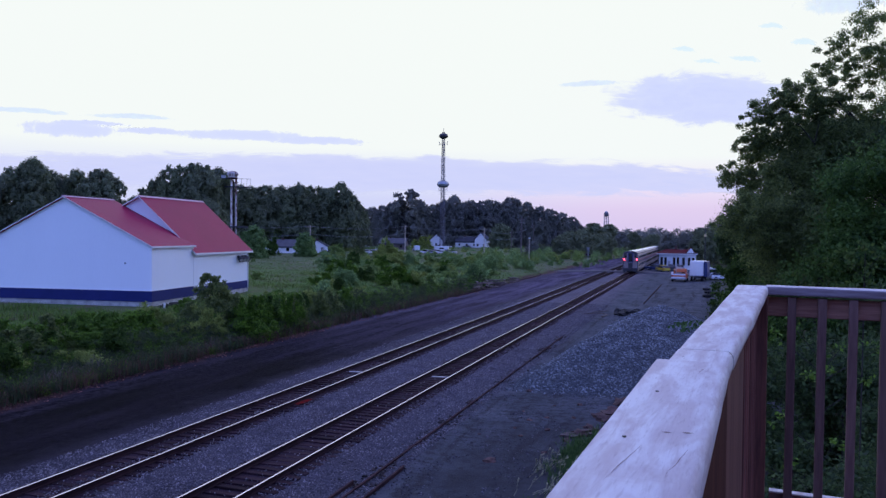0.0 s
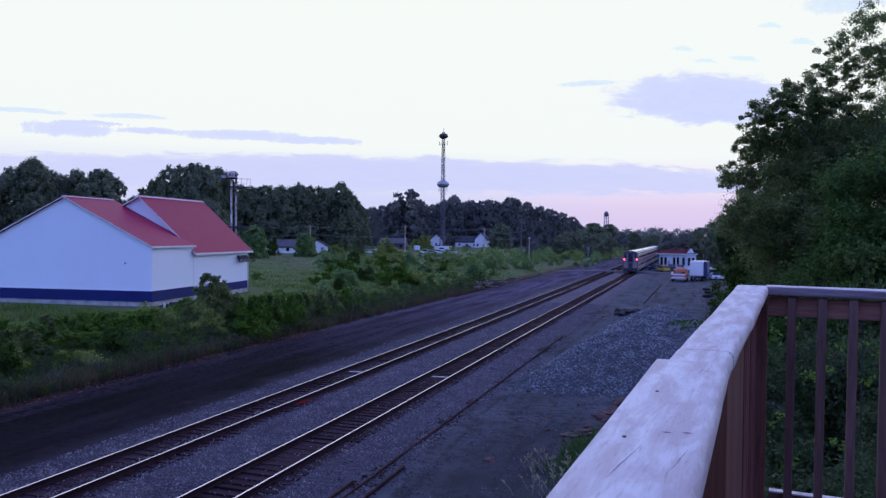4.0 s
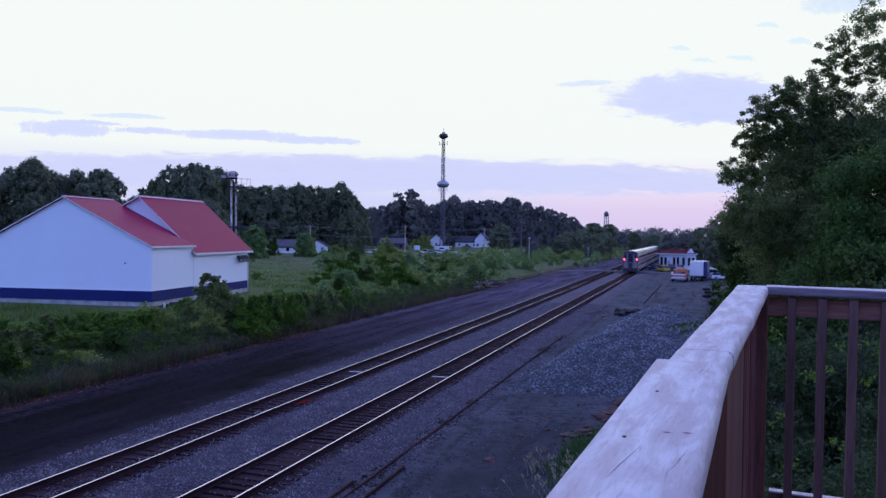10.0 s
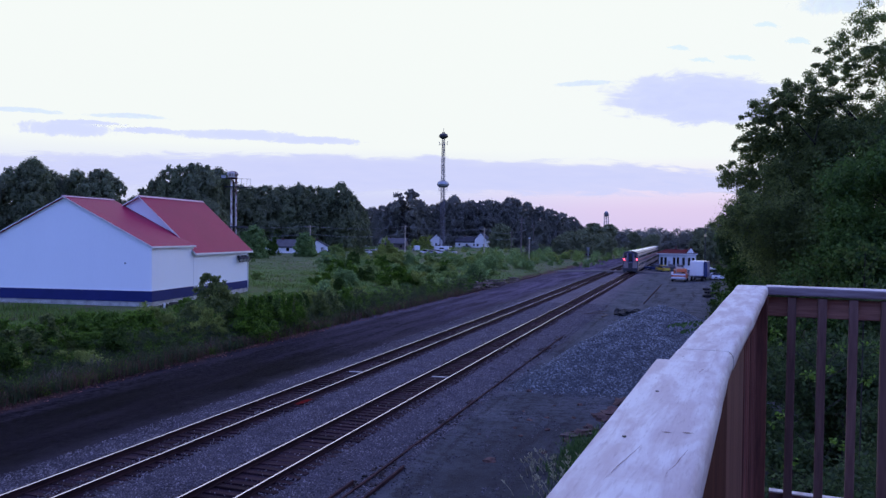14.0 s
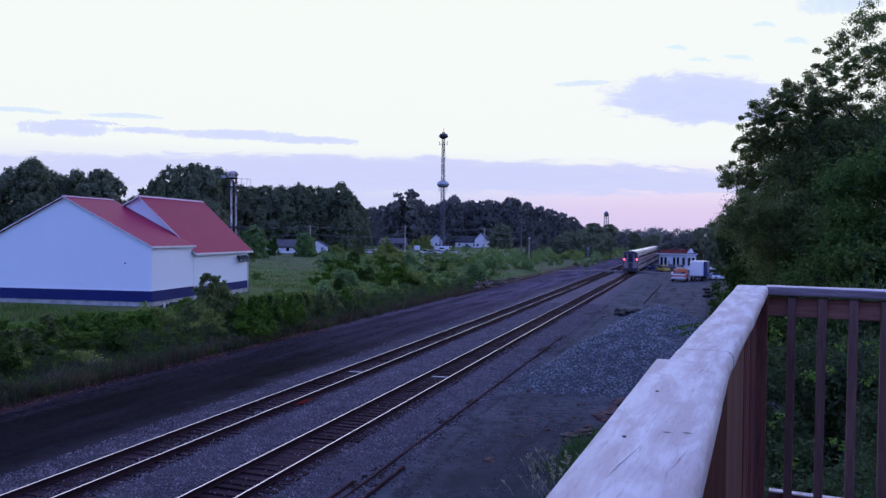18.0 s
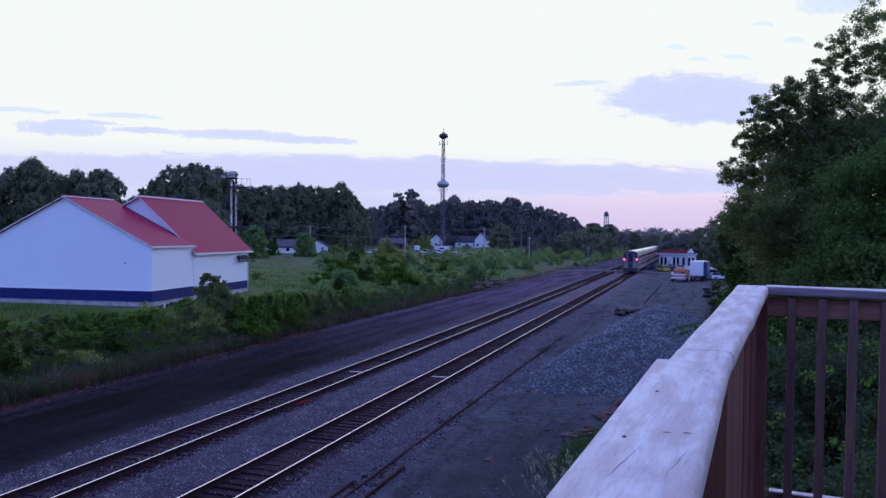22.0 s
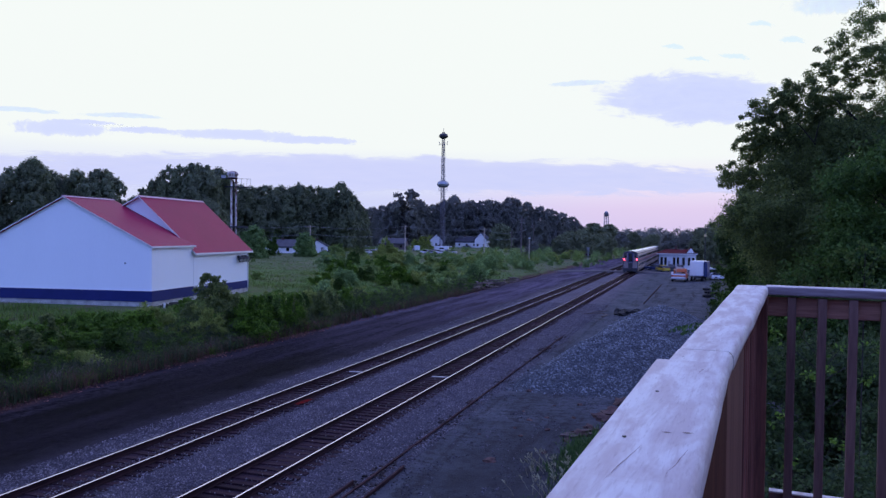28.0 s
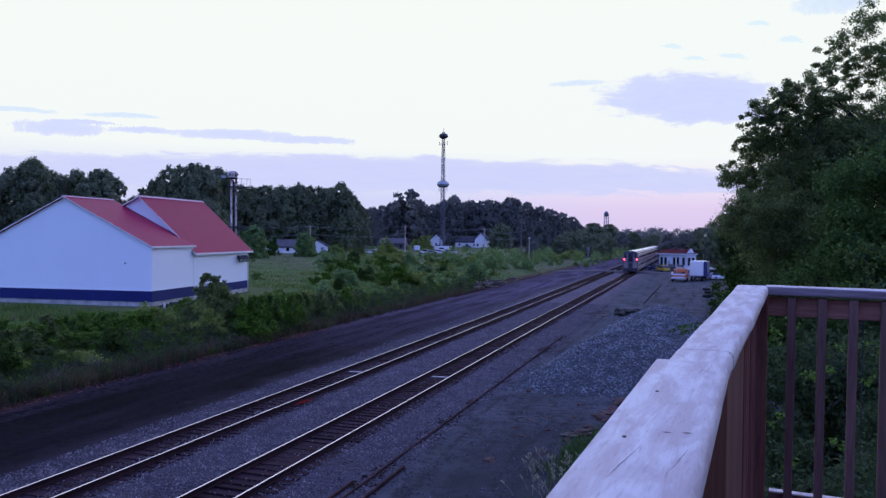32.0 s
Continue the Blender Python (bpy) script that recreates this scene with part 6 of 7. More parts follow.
# ---- trees ----
def lobed_leaves(name, rng, lobes, bumps, per, size, mat):
    """Leaves over the outside of a crown made of round lobes, each with smaller bumps: rows of centre and radius."""
    L = np.array(lobes, float)
    i = np.repeat(np.arange(len(L)), bumps)
    d = rng.normal(size=(len(i), 3))
    d[:, 2] = d[:, 2] * 0.9 + 0.15
    d /= np.linalg.norm(d, axis=1)[:, None]
    sub = L[i, :3] + d * (L[i, 3] * rng.uniform(0.55, 1.0, len(i)))[:, None]
    sr = L[i, 3] * rng.uniform(0.16, 0.36, len(i))
    j = np.repeat(np.arange(len(sub)), per)
    e = rng.normal(size=(len(j), 3)) + d[j] * 0.9
    e /= np.linalg.norm(e, axis=1)[:, None]
    p = sub[j] + e * (sr[j] * np.abs(rng.normal(0.85, 0.38, len(j))))[:, None]
    keep = np.ones(len(p), bool)
    for c in L:
        keep &= np.linalg.norm(p - c[:3], axis=1) > 0.62 * c[3]
    p, e, q = p[keep], e[keep], d[j][keep]
    n = len(p)
    nr = e * 0.7 + q * 0.7 + np.array((0, 0, 0.35)) + rng.normal(size=(n, 3)) * 0.8
    nr /= np.linalg.norm(nr, axis=1)[:, None]
    ax = np.cross(nr, rng.normal(size=(n, 3)))
    ax /= np.linalg.norm(ax, axis=1)[:, None]
    sd = np.cross(nr, ax)
    s = size * (0.55 + 0.9 * rng.random(n))[:, None]
    v = np.empty((n, 4, 3))
    v[:, 0] = p - ax * s * 0.55
    v[:, 1] = p + sd * s * 0.40 + nr * s * 0.10
    v[:, 2] = p + ax * s * 0.62
    v[:, 3] = p - sd * s * 0.40 + nr * s * 0.10
    me = bpy.data.meshes.new(name)
    me.vertices.add(n * 4)
    me.vertices.foreach_set("co", v.reshape(-1))
    me.loops.add(n * 4)
    me.loops.foreach_set("vertex_index", np.arange(n * 4))
    me.polygons.add(n)
    me.polygons.foreach_set("loop_start", np.arange(n) * 4)
    me.materials.append(mat)
    me.update(calc_edges=True)
    return me


def tree_kind(seed, height, width, mat, lobes=19, size=0.50, airy=False):
    """A tree of that height: trunk and lobed crown. Copies are scaled to size."""
    rg = np.random.default_rng(seed)
    t = thing("tree", pose(0, 0, 0), "broad dark green deciduous tree at the meadow's edge", "tree", "trees behind the meadow")
    part("trunk", trunk_bmesh(rg, height * 0.8, height * 0.016, 8, height * 0.32), M["bark"], t)
    out = []
    for i in range(lobes):
        f = (i + 0.5) / lobes
        a = i * 2.4 + rg.uniform(-0.5, 0.5)
        z = height * (0.22 + 0.66 * f)
        r = width * 0.5 * math.sqrt(max(0.05, 1 - (2.0 * f - 0.85) ** 2 / 1.5)) * rg.uniform(0.55, 0.85)
        s = height * (rg.uniform(0.07, 0.10) if airy else rg.uniform(0.125, 0.18) * (1.1 - 0.35 * f))
        out.append((r * math.cos(a), r * math.sin(a), min(z, height - s), s))
    out.append((rg.uniform(-1, 1), rg.uniform(-1, 1), height * (0.93 if airy else 0.88), height * (0.07 if airy else 0.12)))
    if not airy:
        out += [(0, 0, height * 0.62, height * 0.2), (0, 0, height * 0.38, height * 0.2)]
        out += [(width * 0.36 * math.cos(a), width * 0.36 * math.sin(a), height * 0.16, height * 0.15) for a in (0.3, 1.8, 3.4, 4.9)]
    part("crown", lobed_leaves("crown", rg, out, 16 if airy else 34, 55 if airy else 52, size, mat), None, t)
    return t


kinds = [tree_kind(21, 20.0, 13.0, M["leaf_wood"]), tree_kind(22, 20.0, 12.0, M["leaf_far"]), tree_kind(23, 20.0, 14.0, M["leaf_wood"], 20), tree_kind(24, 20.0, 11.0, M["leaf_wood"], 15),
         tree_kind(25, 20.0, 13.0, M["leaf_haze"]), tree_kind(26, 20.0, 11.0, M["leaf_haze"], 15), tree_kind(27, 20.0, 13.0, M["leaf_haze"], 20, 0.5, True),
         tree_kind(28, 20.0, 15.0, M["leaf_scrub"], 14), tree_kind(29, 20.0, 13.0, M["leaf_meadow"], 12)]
rng = np.random.default_rng(8)


def plant(i, az, d, top_el, wide=1.0):
    """A copy whose top stands top_el degrees over the eye's level."""
    x, y = at(az, d)
    h = EYE_Z + d * math.tan(radians(top_el)) - 0.4
    s = h / 19.8
    m = pose(x, y, 0.3, 0, 0, rng.uniform(0, 360)) @ Matrix.Diagonal((s * wide, s * wide, s, 1))
    return copy_thing(kinds[i], m)


near_row = ((-54.0, 270, 3.8), (-51.6, 275, 4.1), (-49.4, 285, 4.0), (-48.1, 300, 3.7), (-46.6, 280, 4.5), (-45.2, 292, 3.8), (-43.7, 288, 3.95), (-42.3, 284, 4.15), (-40.4, 320, 2.3), (-38.7, 292, 3.6),
            (-37.3, 286, 4.5), (-35.9, 284, 4.8), (-34.8, 290, 4.4), (-33.6, 295, 3.5), (-32.5, 300, 3.2), (-31.4, 300, 3.4), (-30.2, 304, 3.3), (-29.1, 300, 3.5), (-28.0, 306, 3.35),
            (-27.0, 310, 3.35), (-26.2, 306, 3.6), (-25.4, 318, 2.9), (-24.7, 330, 2.4))
for i, (az, d, el) in enumerate(near_row):
    plant((0, 2, 3, 1)[i % 4], az, d, el, 0.86)
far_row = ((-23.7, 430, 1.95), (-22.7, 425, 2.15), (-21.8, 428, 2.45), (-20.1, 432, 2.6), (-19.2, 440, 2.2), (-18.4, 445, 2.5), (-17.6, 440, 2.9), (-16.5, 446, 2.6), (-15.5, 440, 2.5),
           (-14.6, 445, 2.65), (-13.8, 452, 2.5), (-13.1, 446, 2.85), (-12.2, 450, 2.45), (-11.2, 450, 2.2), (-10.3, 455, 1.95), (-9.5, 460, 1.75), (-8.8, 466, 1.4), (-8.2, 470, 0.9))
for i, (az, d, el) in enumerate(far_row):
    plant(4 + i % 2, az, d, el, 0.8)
airy_tree = plant(6, -20.95, 420, 3.35, 1.0)
airy_tree["label"] = "tall open-crowned tree rising above the wood"
# lower green trees before the woods and past the crossing
low_row = ((-35.2, 175, 2.3), (-32.1, 216, 0.5), (-30.6, 300, 0.72), (-28.5, 232, 0.05), (-9.6, 235, 0.0), (-8.7, 250, 0.2), (-7.9, 262, 0.1), (-14.0, 400, 0.9), (-11.7, 236, -0.35), (-11.0, 240, -0.6),
           (-9.0, 300, 0.4), (-8.0, 310, 0.55), (-7.2, 320, 0.95), (-6.3, 330, 0.3), (-5.2, 400, 0.3), (-4.4, 420, 0.35), (-3.6, 450, 0.2), (0.5, 250, 0.5), (-0.7, 262, 0.35), (1.4, 240, 0.8), (-1.9, 255, 0.3), (-3.0, 270, 0.2), (-7.0, 280, 0.2), (-6.4, 300, 0.1),
           (-7.3, 520, 1.0), (-6.1, 560, 0.9), (1.2, 330, 1.0), (0.3, 420, 0.7), (2.2, 300, 1.3))
for i, (az, d, el) in enumerate(low_row):
    dark = az > -5.5 or -12.5 < az < -10.9 or d > 390
    t = plant((1 if i % 2 else 5) if dark else 1 if az < -35 else (7 + i % 2 if az < -12 else 1), az, d, el, 0.7 if az < -35 else 1.2)
    t["label"] = "smaller rounded green tree in the meadow"
for t in kinds:
    for o in list(t.children_recursive) + [t]:
        bpy.data.objects.remove(o)

rg = np.random.default_rng(31)
cl = []
for az in np.arange(-60, 24, 0.33):
    for d in (640, 820):
        d2 = d * rg.uniform(0.9, 1.15)
        x, y = at(az + rg.uniform(-0.2, 0.2), d2)
        h = (16.0 if -8 < az < 3 else 21.0) * rg.uniform(0.8, 1.15) * (d2 / 900 if d2 > 700 else 0.7)
        cl += [(x + rg.uniform(-5, 5), y + rg.uniform(-5, 5), h * f, rg.uniform(3.5, 6.0)) for f in (0.2, 0.45, 0.7, 0.9)]
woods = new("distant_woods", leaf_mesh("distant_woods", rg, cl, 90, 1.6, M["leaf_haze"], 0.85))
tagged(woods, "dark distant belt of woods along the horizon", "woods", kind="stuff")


# ---- shrubs, weeds and grass ----
def shrub_kind(seed, mat, leaf=0.046, count=30, per=280, tall=1.0):
    rg_ = np.random.default_rng(seed)
    t = thing("shrub", pose(0, 0, 0), "leafy green shrub on the weedy bank", "shrub", "shrubs on the bank")
    bm = tube((0, 0, -0.05), (0.03, 0.02, 0.45), 0.025, 0.012, 6)
    tube((0.03, 0.02, 0.45), (0.12, -0.05, 0.8), 0.012, 0.005, 5, bm)
    part("stem", bm, M["bark"], t)
    cl_ = blob_clumps(rg_, (0, 0, 0.40), (0.58, 0.58, 0.44 * tall), count, 0.17, 0.35, 9, 0.6)
    cl_ += [(rg_.uniform(-0.5, 0.5), rg_.uniform(-0.5, 0.5), 0.12, 0.25) for i in range(10)]
    for i in range(6):
        a, tip, out = rg_.uniform(0, 6.28), rg_.uniform(0.75, 1.12), rg_.uniform(0.1, 0.5)
        cl_ += [(out * f * math.cos(a), out * f * math.sin(a), tip * f, 0.17 * (1.25 - f)) for f in (0.5, 0.6, 0.7, 0.78, 0.86)]
    part("foliage", leaf_mesh("foliage", rg_, cl_, per, leaf, mat), None, t)
    return t


shrubs = [shrub_kind(41, M["leaf_bush"]), shrub_kind(42, M["leaf_maple"]), shrub_kind(43, M["leaf_oak"]), shrub_kind(44, M["leaf_meadow"], 0.045, 34, 230), shrub_kind(45, M["leaf_light"]), shrub_kind(46, M["leaf_scrub"], 0.05, 34, 170), shrub_kind(47, M["leaf_yellow"], 0.05, 34, 170)]


def shrub(k, x, y, h, wide, label=""):
    m = pose(x, y, ground_z(x, y) - 0.05, 0, 0, rng.uniform(0, 360)) @ Matrix.Diagonal((wide, wide, h, 1))
    t = copy_thing(shrubs[k], m)
    if label:
        t["label"] = label
    return t


for x, y, h, wd, k in ((-30.6, 47.6, 2.2, 2.6, 0), (-31.5, 51.5, 2.8, 2.6, 1), (-30.6, 55.0, 2.9, 1.9, 2), (-31.4, 62.5, 2.6, 2.2, 2), (-33.8, 41.0, 2.2, 2.6, 0), (-32.2, 36.5, 2.0, 2.4, 1),
                       (-34.5, 32.5, 2.0, 2.2, 2), (-32.8, 29.0, 2.3, 2.5, 1), (-35.5, 27.0, 2.6, 2.6, 0), (-36.8, 36.0, 1.7, 2.4, 4), (-35.6, 44.0, 2.0, 2.2, 4), (-36.0, 54.0, 2.2, 2.8, 5), (-36.6, 49.2, 2.3, 1.7, 4), (-37.6, 45.4, 1.7, 1.8, 4), (-38.2, 41.0, 1.8, 1.9, 4), (-33.6, 57.0, 2.2, 1.8, 4)):
    shrub(k, x, y, h, wd)
for x, y, h, wd, k in ((-31.3, 48.9, 3.2, 2.0, 0), (-31.0, 51.2, 2.7, 1.7, 4), (-30.7, 53.6, 3.0, 1.6, 0), (-31.2, 60.0, 2.9, 1.7, 2), (-31.6, 57.0, 2.3, 1.9, 1), (-31.9, 45.2, 2.6, 1.7, 6), (-31.8, 66.5, 2.4, 1.8, 0)):
    shrub(k, x, y, h, wd, "tall leafy shrub at the edge of the bank")
for i in range(64):
    y = 20 + 60 * rng.random()
    x = -31.6 - 6.0 * rng.random() ** 1.2
    shrub(int(rng.choice((0, 1, 4, 4, 5, 6))), x, y, rng.uniform(0.8, 1.7), rng.uniform(1.2, 2.2))
for i in range(20):
    y = 22 + 44 * rng.random()
    shrub(int(rng.choice((4, 4, 6))), -34.2 - 3.4 * rng.random(), y, rng.uniform(1.5, 2.3), rng.uniform(1.4, 2.2), "yellow-green leafy shrub on the ridge of the bank")
for az, d, h, wd in ((-22.4, 190, 6.2, 3.4), (-21.8, 196, 3.8, 3.6), (-23.0, 200, 3.6, 3.4), (-19.9, 320, 6.6, 7.0)):
    shrub(6, *at(az, d), h, wd, "tall yellow-green shrub in the overgrown meadow")
for k_, az, d, h, wd in ((5, -28.4, 250, 7.6, 5.0), (2, -24.6, 232, 3.6, 4.0), (1, -30.9, 240, 6.0, 5.0), (5, -26.2, 262, 4.0, 5.0)):
    shrub(k_, *at(az, d), h, wd, "tall green bush before the houses")
for i in range(14):
    y = 24 + 26 * rng.random()
    shrub(int(rng.choice((0, 1, 2, 4))), -33.5 - 4 * rng.random(), y, rng.uniform(1.8, 2.5), rng.uniform(1.8, 2.6))
far_clumps = {0: [], 1: [], 2: []}


def far_shrub(x, y, h, wide):
    """Clumps of one shrub in the joined far growth."""
    k_ = int(rng.choice((0, 0, 0, 1, 1, 1, 2)))
    for j in range(9):
        f = rng.random()
        a = rng.uniform(0, 6.28)
        r = 0.42 * wide * (1 - 0.6 * f) * rng.random() ** 0.5
        far_clumps[k_].append((x + r * math.cos(a), y + r * math.sin(a), ground_z(x, y) + h * (0.12 + 0.72 * f), 0.24 * wide * rng.uniform(0.6, 1.1)))


for i in range(210):
    d = rng.uniform(82, 290)
    az = rng.uniform(-27.5, -9.5) if rng.random() < 0.85 else rng.uniform(-36, -27)
    x, y = at(az, d)
    if x > -33 - (d > 200) * 12 or 163 < y < 182:
        continue
    if d > 215 and (-20.4 < az < -16.8 or -24.9 < az < -22.9) or d > 150 and -31.5 < az < -27.3:
        continue
    if az < -27 and rng.random() < 0.6:
        continue
    if d > 110 and -20.6 < az < -16.4 and rng.random() < 0.75:
        continue
    h = rng.uniform(1.1, 3.4) * (1.0 if az > -27 else 0.5) * (1 if d < 190 else 0.65)
    if d < 170:
        shrub(int(rng.choice((1, 0, 3, 3, 3, 5, 5, 5, 6))), x, y, h, h * rng.uniform(0.9, 1.5), "rounded green shrub in the overgrown meadow")
    else:
        far_shrub(x, y, h, h * rng.uniform(0.9, 1.5))
for i in range(34):
    az, d = rng.uniform(-27.0, -17.5), rng.uniform(92, 165)
    x, y = at(az, d)
    if x < -33.5:
        h = rng.uniform(1.2, 2.6)
        shrub(int(rng.choice((0, 1, 1, 3, 5, 6))), x, y, h, h * rng.uniform(1.0, 1.7), "rounded green shrub in the overgrown meadow")
for i in range(60):
    h = rng.uniform(1.6, 4.2)
    far_shrub(-25 - 45 * rng.random() ** 1.5, rng.uniform(184, 430), h, h * rng.uniform(1.0, 1.6))
for i in range(330):
    az, d = rng.uniform(-27.5, -9.5), rng.uniform(85, 270)
    x, y = at(az, d)
    if x < -33 and not 163 < y < 182:
        far_shrub(x, y, rng.uniform(0.5, 1.5), rng.uniform(1.6, 3.6))
for i in range(16):
    h = rng.uniform(1.8, 3.0)
    far_shrub(rng.uniform(-54, -32.5), rng.uniform(158, 166), h, h * rng.uniform(1.1, 1.6))
for i in range(26):
    h = rng.uniform(2.0, 4.0)
    far_shrub(rng.uniform(-52, -30), rng.uniform(178, 232), h, h * rng.uniform(1.0, 1.5))
for i in range(50):
    x, y = at(rng.uniform(-29, -10), rng.uniform(300, 375))
    far_shrub(x, y, rng.uniform(1.0, 1.9), rng.uniform(3, 6))
for k_, mt in ((0, "leaf_meadow"), (1, "leaf_scrub"), (2, "leaf_yellow")):
    ob = new("far_shrubs", leaf_mesh("far_shrubs", rng, far_clumps[k_], 80, 0.21, M[mt]))
    tagged(ob, "far green shrubs in the overgrown meadow", "shrubs", kind="stuff")
for t in shrubs:
    for o in list(t.children_recursive) + [t]:
        bpy.data.objects.remove(o)


def blades(name, rg, spots, height, width, mat):
    """Grass as single bent blades, three to a tuft."""
    p = np.repeat(np.array(spots, float), 3, axis=0)
    n = len(p)
    a = rg.uniform(0, 6.28, n)
    h = height * (0.5 + 0.8 * rg.random(n)) * p[:, 3]
    p0 = p[:, :3] + np.stack((rg.uniform(-0.15, 0.15, n), rg.uniform(-0.15, 0.15, n), np.full(n, -0.03)), 1)
    sx = np.stack((np.cos(a), np.sin(a), np.zeros(n)), 1) * (width * p[:, 3])[:, None]
    ln = np.stack((np.cos(a + 1.6), np.sin(a + 1.6), np.zeros(n)), 1) * (h * rg.uniform(0.2, 0.95, n))[:, None]
    up_ = np.stack((np.zeros(n), np.zeros(n), h), 1)
    v = np.stack((p0 - sx, p0 + sx, p0 + sx * 0.7 + ln * 0.35 + up_ * 0.6, p0 - sx * 0.7 + ln * 0.35 + up_ * 0.6, p0 + ln + up_), 1)
    f4 = (np.array((0, 1, 2, 3))[None] + (np.arange(n) * 5)[:, None])
    f3 = (np.array((3, 2, 4))[None] + (np.arange(n) * 5)[:, None])
    loops = np.concatenate((f4, f3), 1).reshape(-1)
    me = bpy.data.meshes.new(name)
    me.vertices.add(n * 5)
    me.vertices.foreach_set("co", v.reshape(-1))
    me.loops.add(len(loops))
    me.loops.foreach_set("vertex_index", loops)
    me.polygons.add(n * 2)
    st = np.stack((np.arange(n) * 7, np.arange(n) * 7 + 4), 1).reshape(-1)
    me.polygons.foreach_set("loop_start", st)
    me.materials.append(mat)
    me.update(calc_edges=True)
    return me


rg = np.random.default_rng(61)
spots, dry = [], []
while len(spots) < 44000:
    y = 18 + 190 * rg.random() ** 1.8
    x = -29.3 - (6 + 0.45 * y) * rg.random() ** 1.2 - 0.7 * noise.noise((y * 0.3, 4.0, 0.0))
    if x < -45 and 55 < y < 84:
        continue
    near_edge = smooth(-33, -29.5, x)
    s = 0.65 + 0.5 * noise.noise((x * 0.2, y * 0.2, 2.0)) - 0.25 * smooth(60, 140, y)
    (dry if rg.random() < 0.14 + 0.30 * near_edge else spots).append((x, y, ground_z(x, y), s))
tagged(new("meadow_grass", blades("meadow_grass", rg, spots, 0.75, 0.024, M["grass"])), "tall green meadow grass and weeds on the bank", "grass", kind="stuff")
tagged(new("dry_weeds", blades("dry_weeds", rg, dry, 0.75, 0.02, M["dry_grass"])), "dry brown weeds along the cinder strip", "weeds", kind="stuff")

edge = []
while len(edge) < 3200:
    y = 17 + 90 * rg.random() ** 1.7
    x = -28.9 - 2.6 * rg.random() + 0.5 * noise.noise((y * 0.4, 0.0, 6.0))
    edge.append((x, y, ground_z(x, y), 0.7 + 0.45 * noise.noise((x * 0.5, y * 0.35, 8.0)) + 0.25 * rg.random()))
scrub = []
while len(scrub) < 5400:
    y = 18 + 100 * rg.random() ** 1.5
    u = rg.random()
    x = -29.2 - 3.6 * u + 0.5 * noise.noise((y * 0.4, 0.0, 6.0))
    top = (0.5 + 1.3 * u) * (0.75 + 0.8 * noise.noise((x * 0.3, y * 0.22, 4.0)))
    for f in (0.25, 0.6, 0.95):
        scrub.append((x + rg.uniform(-0.15, 0.15), y + rg.uniform(-0.2, 0.2), ground_z(x, y) + max(0.1, top * f), rg.uniform(0.22, 0.45)))
for k_, mt, lb in ((0, "leaf_bank", "grey-green weedy scrub on the face of the bank"), (1, "leaf_bush", "green leafy scrub on the face of the bank")):
    tagged(new("bank_scrub", leaf_mesh("bank_scrub", rg, scrub[:3900] if k_ == 0 else scrub[3900:], 64, 0.07, M[mt])), lb, "scrub", kind="stuff")
tagged(new("bank_weeds", blades("bank_weeds", rg, edge, 1.0, 0.014, M["leaf_bank"])), "dark tall weeds along the foot of the bank", "weeds", kind="stuff")
dead = [(-28.9 - 1.2 * rg.random(), 17 + 80 * rg.random() ** 1.5, 0.1, 0.6 + 0.5 * rg.random()) for i in range(2600)]
tagged(new("dead_stalks", blades("dead_stalks", rg, dead, 0.8, 0.013, M["dead_stalk"])), "reddish brown dead stalks at the cinder edge", "weeds", kind="stuff")
pale = []
for k_ in range(26):                                  # bleached stalks stand in loose bunches
    y = 24 + 26 * rg.random() ** 1.2
    x = -29.9 - 1.3 * rg.random()
    for i in range(rg.integers(3, 12)):
        px_, py_ = x + rg.normal(0, 0.25), y + rg.normal(0, 0.45)
        pale.append((px_, py_, ground_z(px_, py_), rg.uniform(0.7, 1.3)))
tagged(new("bleached_stalks", blades("bleached_stalks", rg, pale, 0.75, 0.014, M["bleached"])), "pale bleached stalks on the face of the bank", "weeds", kind="stuff")

# ---- trees and thicket beside the yard ----
SWAY = []          # parts that the wind moves: object, rest pose, strength, delay


def wind_tree(seed, x, y, h, base, crowns, mat, leaf, per, name="tree", label="", wind=1.0, group="trees beside the yard", shade=0.5):
    """A tree with a trunk and several crown masses, each a part on its own. crowns: (dx, dy, z, rx, rz, clumps)."""
    rg_ = np.random.default_rng(seed)
    t = thing(name, pose(x, y, ground_z(x, y)), label or "tall dark green deciduous tree beside the yard", name.replace("_", " "), group)
    part("trunk", trunk_bmesh(rg_, h * (0.6 if "thicket" in group else 0.85), base, 9, h * (0.10 if "thicket" in group else 0.34), 0.0, 0.25), M["bark"], t)
    for i, (dx, dy, z, rx_, rz_, n) in enumerate(crowns):
        open_ = (z > (17.0 if h > 20 else 15.0) or (dx <= -4.2 and z > 8)) and mat is M["leaf_oak"]                       # the top lets the sky through
        n = int(n * 1.72) if open_ else int(n * 1.25)
        cl_ = blob_clumps(rg_, (dx, dy, rz_ * 0.35), (rx_, rx_, rz_), n, (0.20 if open_ else 0.30) * rx_, 0.25 if open_ else 0.45, 8, 0.30 if open_ else 0.45)
        # crowns below shade * h get the darker leaves, as painted shade
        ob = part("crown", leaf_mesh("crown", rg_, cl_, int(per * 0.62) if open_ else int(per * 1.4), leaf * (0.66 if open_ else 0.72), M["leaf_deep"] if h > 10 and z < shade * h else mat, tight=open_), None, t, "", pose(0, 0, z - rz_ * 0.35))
        SWAY.append((ob, (0, 0, z - rz_ * 0.35), wind * (0.6 + 0.5 * z / h), 0.12 * i, math.hypot(dx, 3.0) + rz_))
    return t


